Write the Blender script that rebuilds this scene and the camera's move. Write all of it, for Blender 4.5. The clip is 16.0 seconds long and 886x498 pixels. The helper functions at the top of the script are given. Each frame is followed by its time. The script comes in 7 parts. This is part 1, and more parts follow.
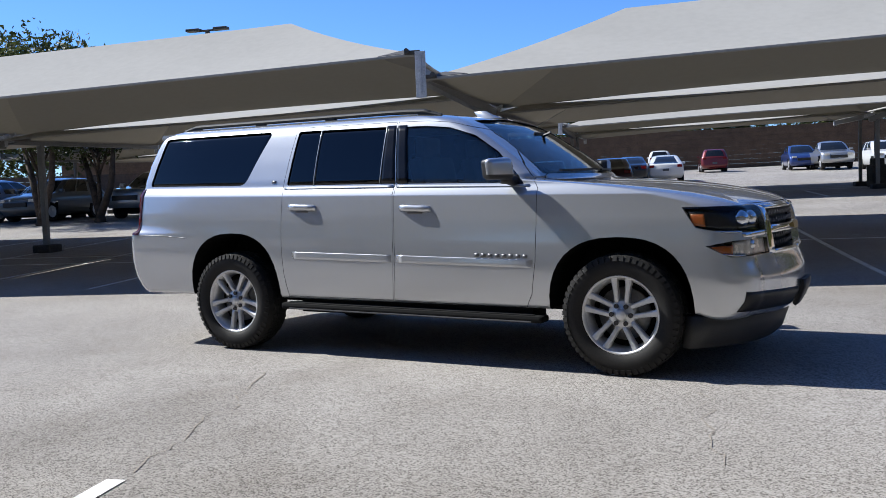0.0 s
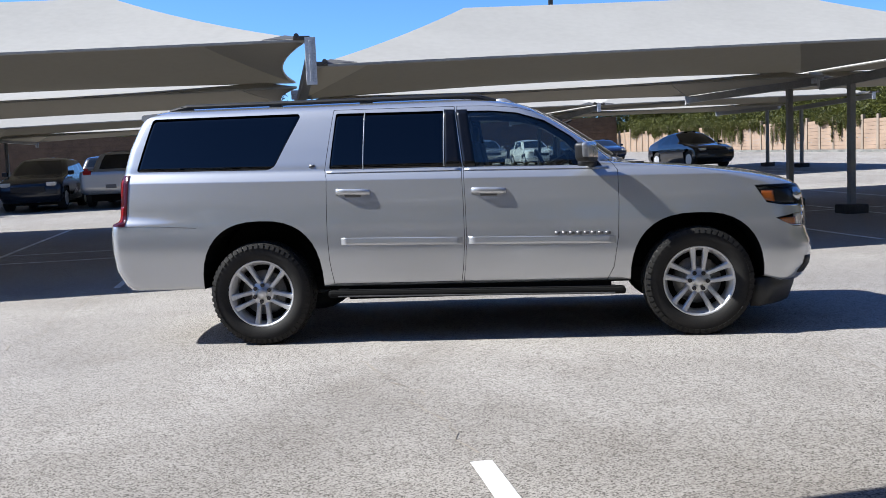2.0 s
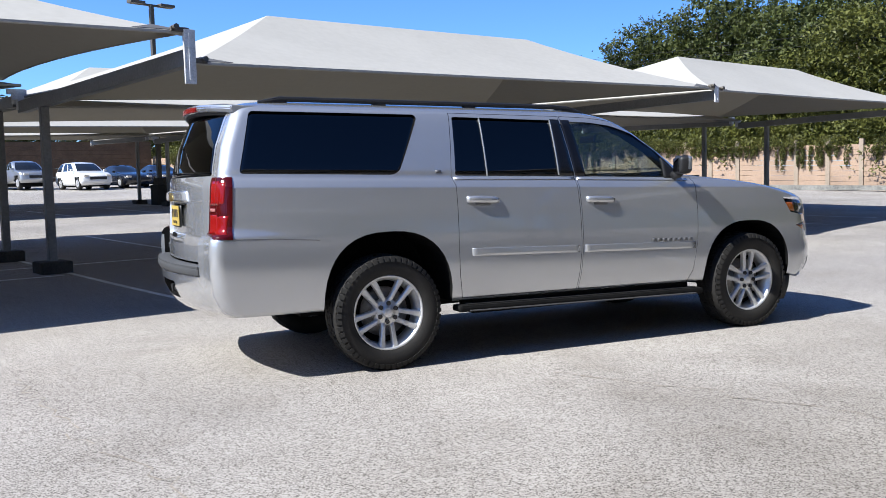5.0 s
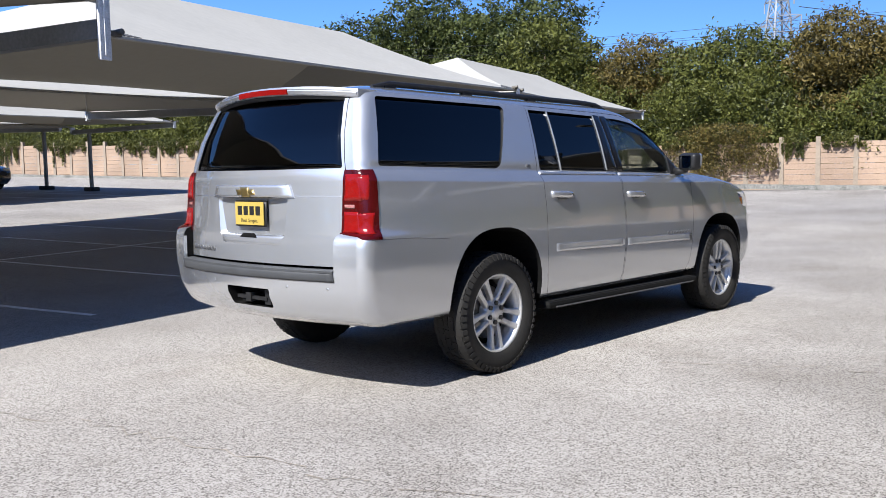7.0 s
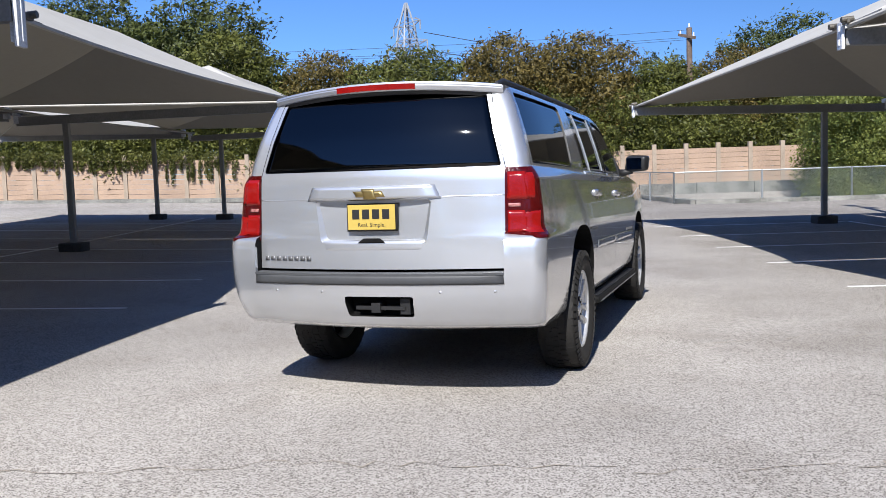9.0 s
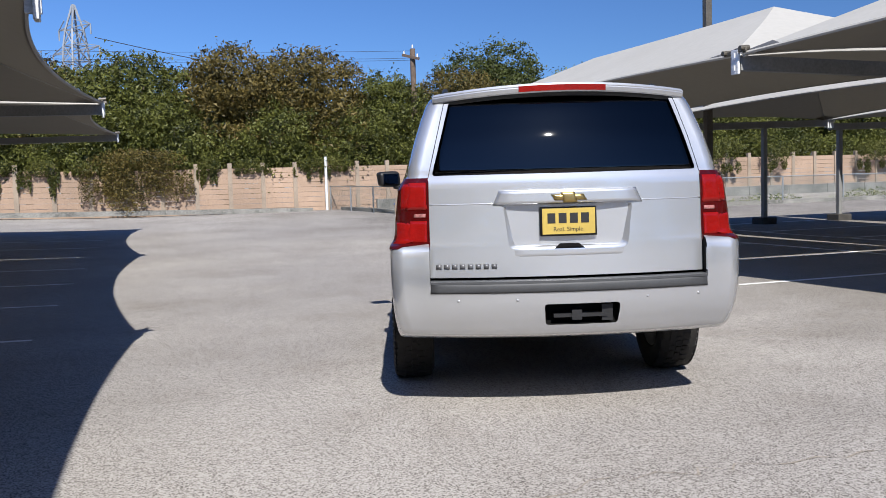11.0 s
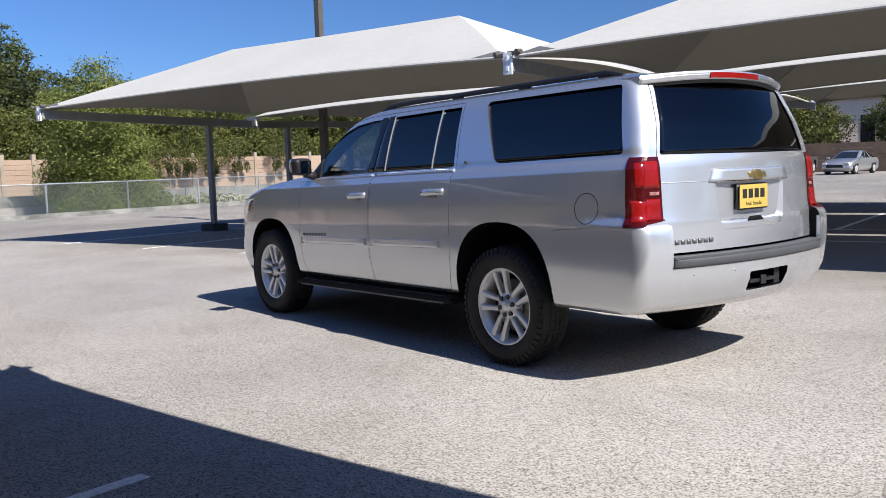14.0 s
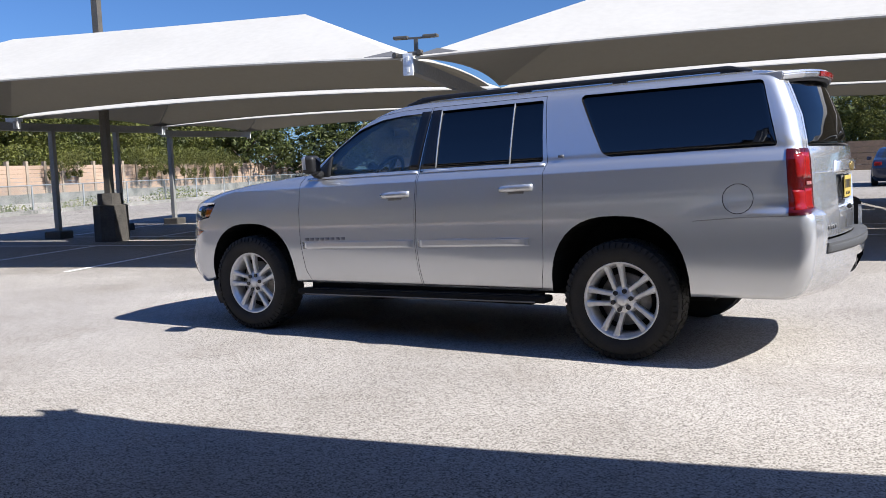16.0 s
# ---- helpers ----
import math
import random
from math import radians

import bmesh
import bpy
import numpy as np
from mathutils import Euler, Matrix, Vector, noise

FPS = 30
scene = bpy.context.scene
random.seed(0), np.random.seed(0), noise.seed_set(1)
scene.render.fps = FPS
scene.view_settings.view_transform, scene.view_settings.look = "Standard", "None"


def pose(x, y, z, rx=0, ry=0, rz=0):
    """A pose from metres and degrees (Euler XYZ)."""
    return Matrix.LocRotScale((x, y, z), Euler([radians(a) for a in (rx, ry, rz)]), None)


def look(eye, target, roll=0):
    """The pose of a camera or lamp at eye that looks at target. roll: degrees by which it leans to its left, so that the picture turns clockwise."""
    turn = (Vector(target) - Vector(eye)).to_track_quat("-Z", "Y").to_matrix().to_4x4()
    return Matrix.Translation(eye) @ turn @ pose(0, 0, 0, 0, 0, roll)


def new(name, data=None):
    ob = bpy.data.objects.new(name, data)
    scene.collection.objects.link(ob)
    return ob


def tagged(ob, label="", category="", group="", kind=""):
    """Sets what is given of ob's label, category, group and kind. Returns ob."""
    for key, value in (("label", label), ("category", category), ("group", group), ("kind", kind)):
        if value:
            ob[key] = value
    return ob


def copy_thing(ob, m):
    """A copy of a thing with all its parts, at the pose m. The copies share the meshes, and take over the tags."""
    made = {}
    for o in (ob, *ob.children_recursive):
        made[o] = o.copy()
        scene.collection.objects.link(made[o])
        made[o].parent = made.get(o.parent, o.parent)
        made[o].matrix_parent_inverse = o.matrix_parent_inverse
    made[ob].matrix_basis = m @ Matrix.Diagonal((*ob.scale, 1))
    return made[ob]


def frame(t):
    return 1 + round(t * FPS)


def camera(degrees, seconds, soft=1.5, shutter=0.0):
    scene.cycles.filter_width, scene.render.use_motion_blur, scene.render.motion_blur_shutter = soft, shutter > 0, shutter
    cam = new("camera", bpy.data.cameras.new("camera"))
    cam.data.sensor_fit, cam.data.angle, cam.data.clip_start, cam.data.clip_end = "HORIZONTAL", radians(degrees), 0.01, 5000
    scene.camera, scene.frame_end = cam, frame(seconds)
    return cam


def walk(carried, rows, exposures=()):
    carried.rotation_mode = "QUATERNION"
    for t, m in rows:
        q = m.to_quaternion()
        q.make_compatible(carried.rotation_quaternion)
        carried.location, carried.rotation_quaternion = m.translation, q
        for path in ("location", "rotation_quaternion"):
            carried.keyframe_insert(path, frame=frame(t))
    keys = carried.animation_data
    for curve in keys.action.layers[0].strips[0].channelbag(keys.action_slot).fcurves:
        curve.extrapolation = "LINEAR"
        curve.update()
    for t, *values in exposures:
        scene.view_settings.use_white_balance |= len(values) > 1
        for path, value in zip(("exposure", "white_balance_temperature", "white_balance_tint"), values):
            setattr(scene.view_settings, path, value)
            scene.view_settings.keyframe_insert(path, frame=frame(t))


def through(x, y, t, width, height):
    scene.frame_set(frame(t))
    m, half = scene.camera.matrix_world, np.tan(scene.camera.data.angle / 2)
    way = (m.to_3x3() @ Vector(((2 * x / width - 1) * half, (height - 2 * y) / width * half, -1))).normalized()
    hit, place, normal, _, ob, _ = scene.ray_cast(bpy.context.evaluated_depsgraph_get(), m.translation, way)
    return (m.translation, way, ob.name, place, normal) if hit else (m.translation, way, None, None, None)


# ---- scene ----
cam = camera(52.7, 16.0, soft=0.8)
PATH = [
    (0, (3.497, -6.511, 1.269), (2.513, -4.776, 1.131), -2.3),
    (0.5, (2.75, -6.913, 1.284), (1.923, -5.097, 1.15), -2.1),
    (1, (2.012, -7.253, 1.283), (1.37, -5.365, 1.135), -2.1),
    (1.5, (1.248, -7.521, 1.285), (0.767, -5.586, 1.125), -2.4),
    (2, (0.494, -7.641, 1.293), (0.28, -5.661, 1.116), -2.5),
    (2.5, (-0.305, -7.659, 1.321), (-0.307, -5.664, 1.175), -3.5),
    (3, (-1.099, -7.583, 1.31), (-0.886, -5.6, 1.164), -2.6),
    (3.5, (-1.875, -7.448, 1.312), (-1.523, -5.484, 1.166), -2.1),
    (4, (-2.627, -7.207, 1.295), (-2.102, -5.282, 1.161), -1.5),
    (5.25, (-4.285, -6.456, 1.292), (-3.334, -4.705, 1.131), -1.4),
    (6.5, (-5.688, -5.22, 1.340), (-4.351, -3.745, 1.157), -0.9),
    (7, (-6.203, -4.632, 1.338), (-4.728, -3.292, 1.163), -1.0),
    (7.5, (-6.687, -4.043, 1.340), (-5.108, -2.825, 1.186), -1.0),
    (8, (-7.094, -3.39, 1.330), (-5.375, -2.379, 1.180), -1.9),
    (8.5, (-7.412, -2.718, 1.322), (-5.597, -1.892, 1.177), -1.9),
    (9, (-7.598, -2.039, 1.305), (-5.712, -1.393, 1.146), -1.9),
    (10.25, (-7.874, -0.226, 1.313), (-5.893, -0.032, 1.155), -1.8),
    (11.5, (-7.65, 1.597, 1.322), (-5.674, 1.33, 1.169), -1.8),
    (12, (-7.465, 2.299, 1.327), (-5.528, 1.831, 1.151), -1.9),
    (12.5, (-7.207, 2.995, 1.336), (-5.314, 2.375, 1.156), -1.7),
    (13, (-6.886, 3.66, 1.337), (-5.068, 2.844, 1.169), -2.2),
    (13.5, (-6.525, 4.304, 1.352), (-4.813, 3.283, 1.195), -2.1),
    (14, (-6.077, 4.874, 1.339), (-4.499, 3.66, 1.155), -2.0),
    (14.5, (-5.552, 5.4, 1.347), (-4.082, 4.055, 1.172), -2.7),
    (15, (-4.98, 5.828, 1.341), (-3.637, 4.358, 1.155), -2.7),
    (15.5, (-4.39, 6.203, 1.322), (-3.182, 4.62, 1.134), -2.0),
    (16, (-3.771, 6.533, 1.322), (-2.712, 4.846, 1.139), -2.2),
]
walk(cam, [(t, look(eye, target, roll)) for t, eye, target, roll in PATH],
     [(0, 0.61, 6050, 8), (1.5, 0.83, 6050, 8), (3, 1.03, 6080, 8), (4, 1.04, 6080, 8), (6.5, 1.02, 6150, 9), (9, 0.90, 6200, 10), (11.5, 0.65, 6330, 10), (12.5, 0.69, 6400, 10), (13.5, 0.88, 6330, 10), (16, 1.22, 6320, 10)])

# ---- world and sun ----
# shadows fall towards (1.05, 0.12) for each metre of height
SUN = Vector((-1.05, -0.124, 1.0)).normalized()
world = bpy.data.worlds.new("sky")
scene.world = world
world.use_nodes = True
_n = world.node_tree
_sky = _n.nodes.new("ShaderNodeTexSky")
_sky.sky_type = "NISHITA"
_sky.sun_disc = False
_sky.sun_elevation = math.asin(SUN.z)
_sky.sun_rotation = math.atan2(SUN.x, SUN.y)
_sky.air_density, _sky.dust_density, _sky.ozone_density, _sky.altitude = 1.0, 0.6, 5.0, 1000
_bg = _n.nodes["Background"]
_bg.inputs["Strength"].default_value = 0.060
_deep = _n.nodes.new("ShaderNodeMix")
_deep.data_type, _deep.blend_type = "RGBA", "MULTIPLY"
_deep.inputs["Factor"].default_value = 1.0
_deep.inputs[7].default_value = (0.72, 0.955, 1.32, 1)
_n.links.new(_sky.outputs["Color"], _deep.inputs[6])
# the clear autumn sky deepens away from the sun
_dir = _n.nodes.new("ShaderNodeTexCoord")
_dot = _n.nodes.new("ShaderNodeVectorMath")
_dot.operation = "DOT_PRODUCT"
_dot.inputs[1].default_value = (0.45, -0.89, 0.0)
_fall = _n.nodes.new("ShaderNodeMapRange")
_fall.inputs["From Min"].default_value, _fall.inputs["From Max"].default_value = -1.0, 1.0
_fall.inputs["To Min"].default_value, _fall.inputs["To Max"].default_value = 1.45, 0.60
_away = _n.nodes.new("ShaderNodeVectorMath")
_away.operation = "SCALE"
_n.links.new(_dir.outputs["Generated"], _dot.inputs[0])
_n.links.new(_dot.outputs["Value"], _fall.inputs["Value"])
_n.links.new(_fall.outputs[0], _away.inputs["Scale"])
_n.links.new(_deep.outputs[2], _away.inputs[0])
_n.links.new(_away.outputs[0], _bg.inputs["Color"])
sun = new("sun", bpy.data.lights.new("sun", "SUN"))
sun.data.energy, sun.data.angle, sun.data.color = 4.8, radians(0.55), (1.0, 0.95, 0.87)
sun.rotation_euler = SUN.to_track_quat("Z", "Y").to_euler()

# ---- materials ----
def mat(name, color, rough=0.6, metal=0.0, vary=0.12, scale=6.0, fine=60.0, bump=0.0, bump_scale=None, coat=0.0, spec=0.5, space="Object", tint=None, random_tint=0.0):
    """A surface with colour varied at two scales, a rougher grain and a fine relief."""
    m = bpy.data.materials.new(name)
    m.use_nodes = True
    nt = m.node_tree
    b = nt.nodes["Principled BSDF"]
    L = nt.links.new
    tc = nt.nodes.new("ShaderNodeTexCoord")
    co = tc.outputs["Object"]
    if space == "World":
        g = nt.nodes.new("ShaderNodeNewGeometry")
        co = g.outputs["Position"]
    n1 = nt.nodes.new("ShaderNodeTexNoise")
    n1.inputs["Scale"].default_value, n1.inputs["Detail"].default_value = scale, 5
    n2 = nt.nodes.new("ShaderNodeTexNoise")
    n2.inputs["Scale"].default_value, n2.inputs["Detail"].default_value = fine, 3
    L(co, n1.inputs["Vector"]), L(co, n2.inputs["Vector"])
    mix = nt.nodes.new("ShaderNodeMath")
    mix.operation = "ADD"
    L(n1.outputs["Fac"], mix.inputs[0]), L(n2.outputs["Fac"], mix.inputs[1])
    ramp = nt.nodes.new("ShaderNodeValToRGB")
    lo = tint if tint else tuple(c * (1 - 2 * vary) for c in color)
    ramp.color_ramp.elements[0].position, ramp.color_ramp.elements[1].position = 0.36, 0.64
    ramp.color_ramp.elements[0].color = (*lo, 1)
    ramp.color_ramp.elements[1].color = (*(min(1, c * (1 + vary)) for c in color), 1)
    half = nt.nodes.new("ShaderNodeMath")
    half.operation = "MULTIPLY"
    half.inputs[1].default_value = 0.5
    L(mix.outputs[0], half.inputs[0]), L(half.outputs[0], ramp.inputs["Fac"])
    out = ramp.outputs["Color"]
    if random_tint:
        oi = nt.nodes.new("ShaderNodeObjectInfo")
        hs = nt.nodes.new("ShaderNodeHueSaturation")
        mr = nt.nodes.new("ShaderNodeMapRange")
        mr.inputs["To Min"].default_value, mr.inputs["To Max"].default_value = 1 - random_tint, 1 + random_tint
        L(oi.outputs["Random"], mr.inputs["Value"]), L(mr.outputs[0], hs.inputs["Value"]), L(out, hs.inputs["Color"])
        out = hs.outputs["Color"]
    L(out, b.inputs["Base Color"])
    rr = nt.nodes.new("ShaderNodeMapRange")
    rr.inputs["To Min"].default_value, rr.inputs["To Max"].default_value = max(0.0, rough - 0.08), min(1.0, rough + 0.08)
    L(n1.outputs["Fac"], rr.inputs["Value"]), L(rr.outputs[0], b.inputs["Roughness"])
    b.inputs["Metallic"].default_value = metal
    b.inputs["Specular IOR Level"].default_value = spec
    b.inputs["Coat Weight"].default_value = coat
    b.inputs["Coat Roughness"].default_value = 0.04
    if bump:
        nb = nt.nodes.new("ShaderNodeTexNoise")
        nb.inputs["Scale"].default_value, nb.inputs["Detail"].default_value = bump_scale or fine, 4
        L(co, nb.inputs["Vector"])
        bp = nt.nodes.new("ShaderNodeBump")
        bp.inputs["Strength"].default_value, bp.inputs["Distance"].default_value = 1.0, bump
        L(nb.outputs["Fac"], bp.inputs["Height"]), L(bp.outputs[0], b.inputs["Normal"])
    return m


def ground_material():
    """Weathered pale asphalt: exposed aggregate, tyre-worn patches, stains."""
    m = bpy.data.materials.new("weathered asphalt")
    m.use_nodes = True
    nt = m.node_tree
    b, L = nt.nodes["Principled BSDF"], nt.links.new
    pos = nt.nodes.new("ShaderNodeNewGeometry").outputs["Position"]

    def tex(kind, scale, **kw):
        n = nt.nodes.new(kind)
        n.inputs["Scale"].default_value = scale
        for k, v in kw.items():
            n.inputs[k].default_value = v
        L(pos, n.inputs["Vector"])
        return n

    def ramp(src, a, ca, z, cz):
        r = nt.nodes.new("ShaderNodeValToRGB")
        r.color_ramp.elements[0].position, r.color_ramp.elements[1].position = a, z
        r.color_ramp.elements[0].color, r.color_ramp.elements[1].color = (*ca, 1), (*cz, 1)
        L(src, r.inputs["Fac"])
        return r.outputs["Color"]

    def blend(kind, fac, a, c):
        x = nt.nodes.new("ShaderNodeMix")
        x.data_type, x.blend_type = "RGBA", kind
        x.inputs["Factor"].default_value = fac
        L(a, x.inputs[6]), L(c, x.inputs[7])
        return x.outputs[2]

    def shade(node):
        c = nt.nodes.new("ShaderNodeSeparateColor")
        L(node.outputs["Color"], c.inputs[0])
        return c.outputs[0]

    stones = tex("ShaderNodeTexVoronoi", 150.0)
    pebbles = tex("ShaderNodeTexVoronoi", 92.0)
    grain = tex("ShaderNodeTexNoise", 190.0, Detail=4.0, Roughness=0.75)
    stain = tex("ShaderNodeTexNoise", 0.9, Detail=9.0, Roughness=0.65)
    coarse = tex("ShaderNodeTexNoise", 0.42, Detail=8.0, Roughness=0.6)
    wide = tex("ShaderNodeTexNoise", 0.13, Detail=4.0)
    base = ramp(coarse.outputs["Fac"], 0.33, (0.415, 0.386, 0.355), 0.66, (0.53, 0.499, 0.465))
    c = blend("MULTIPLY", 1.0, base, ramp(shade(stones), 0.0, (0.22, 0.21, 0.20), 0.52, (1.0, 1.0, 1.0)))
    c = blend("MULTIPLY", 0.55, c, ramp(shade(pebbles), 0.0, (0.42, 0.40, 0.38), 0.4, (1.0, 1.0, 1.0)))
    c = blend("MULTIPLY", 0.32, c, ramp(stain.outputs["Fac"], 0.30, (0.62, 0.57, 0.52), 0.47, (1.0, 1.0, 1.0)))
    c = blend("MULTIPLY", 0.40, c, ramp(grain.outputs["Fac"], 0.32, (0.30, 0.30, 0.30), 0.58, (1.0, 1.0, 1.0)))
    c = blend("MULTIPLY", 0.6, c, ramp(wide.outputs["Fac"], 0.35, (0.72, 0.72, 0.74), 0.6, (1.0, 0.99, 0.97)))
    # the aisle is bleached by traffic, the bays keep a darker film of dirt
    across = nt.nodes.new("ShaderNodeVectorMath")
    across.operation = "DOT_PRODUCT"
    across.inputs[1].default_value = (-math.sin(radians(16.5)), math.cos(radians(16.5)), 0.0)
    L(pos, across.inputs[0])
    drift = nt.nodes.new("ShaderNodeMath")
    drift.operation, drift.inputs[1].default_value = "MULTIPLY_ADD", 5.0
    L(coarse.outputs["Fac"], drift.inputs[0]), L(across.outputs["Value"], drift.inputs[2])
    film = nt.nodes.new("ShaderNodeMapRange")
    film.inputs["From Min"].default_value, film.inputs["From Max"].default_value = -2.6, 1.8
    L(drift.outputs[0], film.inputs["Value"])
    c = blend("MULTIPLY", 1.0, c, ramp(film.outputs[0], 0.0, (0.74, 0.735, 0.725), 1.0, (1.0, 1.0, 1.0)))
    L(c, b.inputs["Base Color"])
    b.inputs["Roughness"].default_value = 0.92
    b.inputs["Specular IOR Level"].default_value = 0.25
    bp = nt.nodes.new("ShaderNodeBump")
    bp.inputs["Strength"].default_value, bp.inputs["Distance"].default_value = 0.6, 0.003
    L(shade(stones), bp.inputs["Height"]), L(bp.outputs[0], b.inputs["Normal"])
    return m


def cloth_material(name, color, through, share):
    """Knitted shade cloth: lets a share of the light through."""
    m = mat(name, color, rough=0.9, vary=0.04, scale=0.7, fine=9.0, spec=0.15, space="World")
    nt = m.node_tree
    b, L = nt.nodes["Principled BSDF"], nt.links.new
    tr = nt.nodes.new("ShaderNodeBsdfTranslucent")
    tr.inputs["Color"].default_value = (*through, 1)
    mx = nt.nodes.new("ShaderNodeMixShader")
    mx.inputs[0].default_value = share
    L(b.outputs[0], mx.inputs[1]), L(tr.outputs[0], mx.inputs[2])
    L(mx.outputs[0], nt.nodes["Material Output"].inputs["Surface"])
    return m


def leaf_material(name, a, z):
    """Leaves: colour from leaf to leaf, a little light through the blade."""
    m = bpy.data.materials.new(name)
    m.use_nodes = True
    nt = m.node_tree
    b, L = nt.nodes["Principled BSDF"], nt.links.new
    g = nt.nodes.new("ShaderNodeNewGeometry")
    n = nt.nodes.new("ShaderNodeTexNoise")
    n.inputs["Scale"].default_value = 0.8
    L(g.outputs["Position"], n.inputs["Vector"])
    ad = nt.nodes.new("ShaderNodeMath")
    ad.operation = "MULTIPLY_ADD"
    ad.inputs[1].default_value = 0.6
    L(g.outputs["Random Per Island"], ad.inputs[0]), L(n.outputs["Fac"], ad.inputs[2])
    r = nt.nodes.new("ShaderNodeValToRGB")
    r.color_ramp.elements[0].position, r.color_ramp.elements[1].position = 0.4, 1.0
    r.color_ramp.elements[0].color, r.color_ramp.elements[1].color = (*a, 1), (*z, 1)
    L(ad.outputs[0], r.inputs["Fac"]), L(r.outputs["Color"], b.inputs["Base Color"])
    b.inputs["Roughness"].default_value = 0.55
    b.inputs["Specular IOR Level"].default_value = 0.3
    tr = nt.nodes.new("ShaderNodeBsdfTranslucent")
    L(r.outputs["Color"], tr.inputs["Color"])
    mx = nt.nodes.new("ShaderNodeMixShader")
    mx.inputs[0].default_value = 0.25
    L(b.outputs[0], mx.inputs[1]), L(tr.outputs[0], mx.inputs[2])
    L(mx.outputs[0], nt.nodes["Material Output"].inputs["Surface"])
    return m


M_GROUND = ground_material()
M_FABRIC = cloth_material("shade cloth", (0.535, 0.52, 0.485), (0.50, 0.48, 0.43), 0.30)
# same cloth seen from below: tan, darkened so the colour carries the shade
M_DIM_UNDERSIDE = cloth_material("tan cloth underside with painted shade", (0.235, 0.215, 0.185), (0.50, 0.46, 0.39), 0.36)
M_HEM = mat("cloth hem", (0.40, 0.385, 0.35), rough=0.9, vary=0.06, scale=2, fine=20, spec=0.15)
M_STEEL = mat("painted steel", (0.21, 0.21, 0.205), rough=0.5, vary=0.12, scale=2.5, fine=30, bump=0.0006)
M_PATCH = mat("dark doubled cloth", (0.10, 0.10, 0.105), rough=0.85, vary=0.08, scale=3, fine=40, spec=0.2)
M_PLATE = mat("white painted plate", (0.62, 0.63, 0.64), rough=0.5, metal=0.0, vary=0.15, scale=8, fine=60)
M_FOOT = mat("dark concrete foot", (0.055, 0.050, 0.045), rough=0.9, vary=0.25, scale=5, fine=40, bump=0.004)
M_CRACK = mat("crack fill", (0.30, 0.26, 0.215), rough=0.95, vary=0.2, scale=9, fine=60)
M_LINE = mat("worn white road paint", (0.80, 0.80, 0.78), rough=0.85, vary=0.14, scale=3.5, fine=45, bump=0.001, space="World", tint=(0.52, 0.51, 0.49))
M_PANEL = mat("tan concrete panel", (0.345, 0.245, 0.175), rough=0.9, vary=0.14, scale=0.8, fine=22, bump=0.004, space="World", random_tint=0.07)
M_WPOST = mat("tan wall post", (0.29, 0.235, 0.18), rough=0.9, vary=0.12, scale=2, fine=25, bump=0.004, space="World")
M_BROWN = mat("brown block wall", (0.13, 0.085, 0.055), rough=0.9, vary=0.2, scale=1.5, fine=12, bump=0.01, space="World")
M_CONC = mat("stained concrete", (0.23, 0.225, 0.205), rough=0.9, vary=0.25, scale=1.3, fine=18, bump=0.004, space="World", tint=(0.075, 0.075, 0.068))
M_BARK = mat("bark", (0.10, 0.075, 0.055), rough=0.95, vary=0.3, scale=4, fine=24, bump=0.02)
M_WOODPOLE = mat("weathered wood pole", (0.14, 0.10, 0.075), rough=0.9, vary=0.25, scale=3, fine=30, bump=0.004)
M_DARKPOLE = mat("bronze light pole", (0.10, 0.088, 0.07), rough=0.5, metal=0.2, vary=0.15, scale=2, fine=30)
M_TOWER = mat("grey lattice steel", (0.24, 0.26, 0.29), rough=0.6, metal=0.2, vary=0.1, scale=1, fine=9)
M_WIRE = mat("black wire", (0.03, 0.03, 0.03), rough=0.6, vary=0.1)
M_CHAIN = mat("galvanised wire", (0.40, 0.42, 0.42), rough=0.45, metal=0.7, vary=0.1)
LEAF_OAK = leaf_material("oak leaves", (0.012, 0.019, 0.005), (0.128, 0.136, 0.028))
LEAF_DARK = leaf_material("dark leaves", (0.010, 0.018, 0.006), (0.088, 0.104, 0.026))
LEAF_BROWN = leaf_material("turning leaves", (0.016, 0.019, 0.006), (0.158, 0.118, 0.031))
LEAF_VINE = leaf_material("vine leaves", (0.020, 0.032, 0.008), (0.115, 0.115, 0.025))
LEAF_REED = leaf_material("reed leaves", (0.040, 0.064, 0.013), (0.185, 0.205, 0.046))

# ---- the plan: rows of canopies run 16.5 degrees off the car; u along the rows, v across them ----
TURN = radians(16.5)
CU, SU = math.cos(TURN), math.sin(TURN)


def soft(x, k):
    return x * x / (x + k) if x > 0 else 0.0


def rise(u, v):
    """Height of the ground: level round the car, rising gently to the wall and across the far rows."""
    z = 0.014 * soft(min(u, 45) - 8, 3)
    if v > 3:
        z += 0.0265 * (min(v, 75) - 3) * (1 - math.exp(-(v - 3) / 3))
    if 22.6 < u < 30.3 and v < -6.6:
        z -= 0.9 * min(1, (u - 22.6) / 1.4, (30.3 - u) / 0.2, (-6.6 - v) / 1.4)
    return z


def W(u, v, z=0.0):
    """A place in the world from u, v and a height above the ground."""
    return Vector((CU * u - SU * v, SU * u + CU * v, rise(u, v) + z))


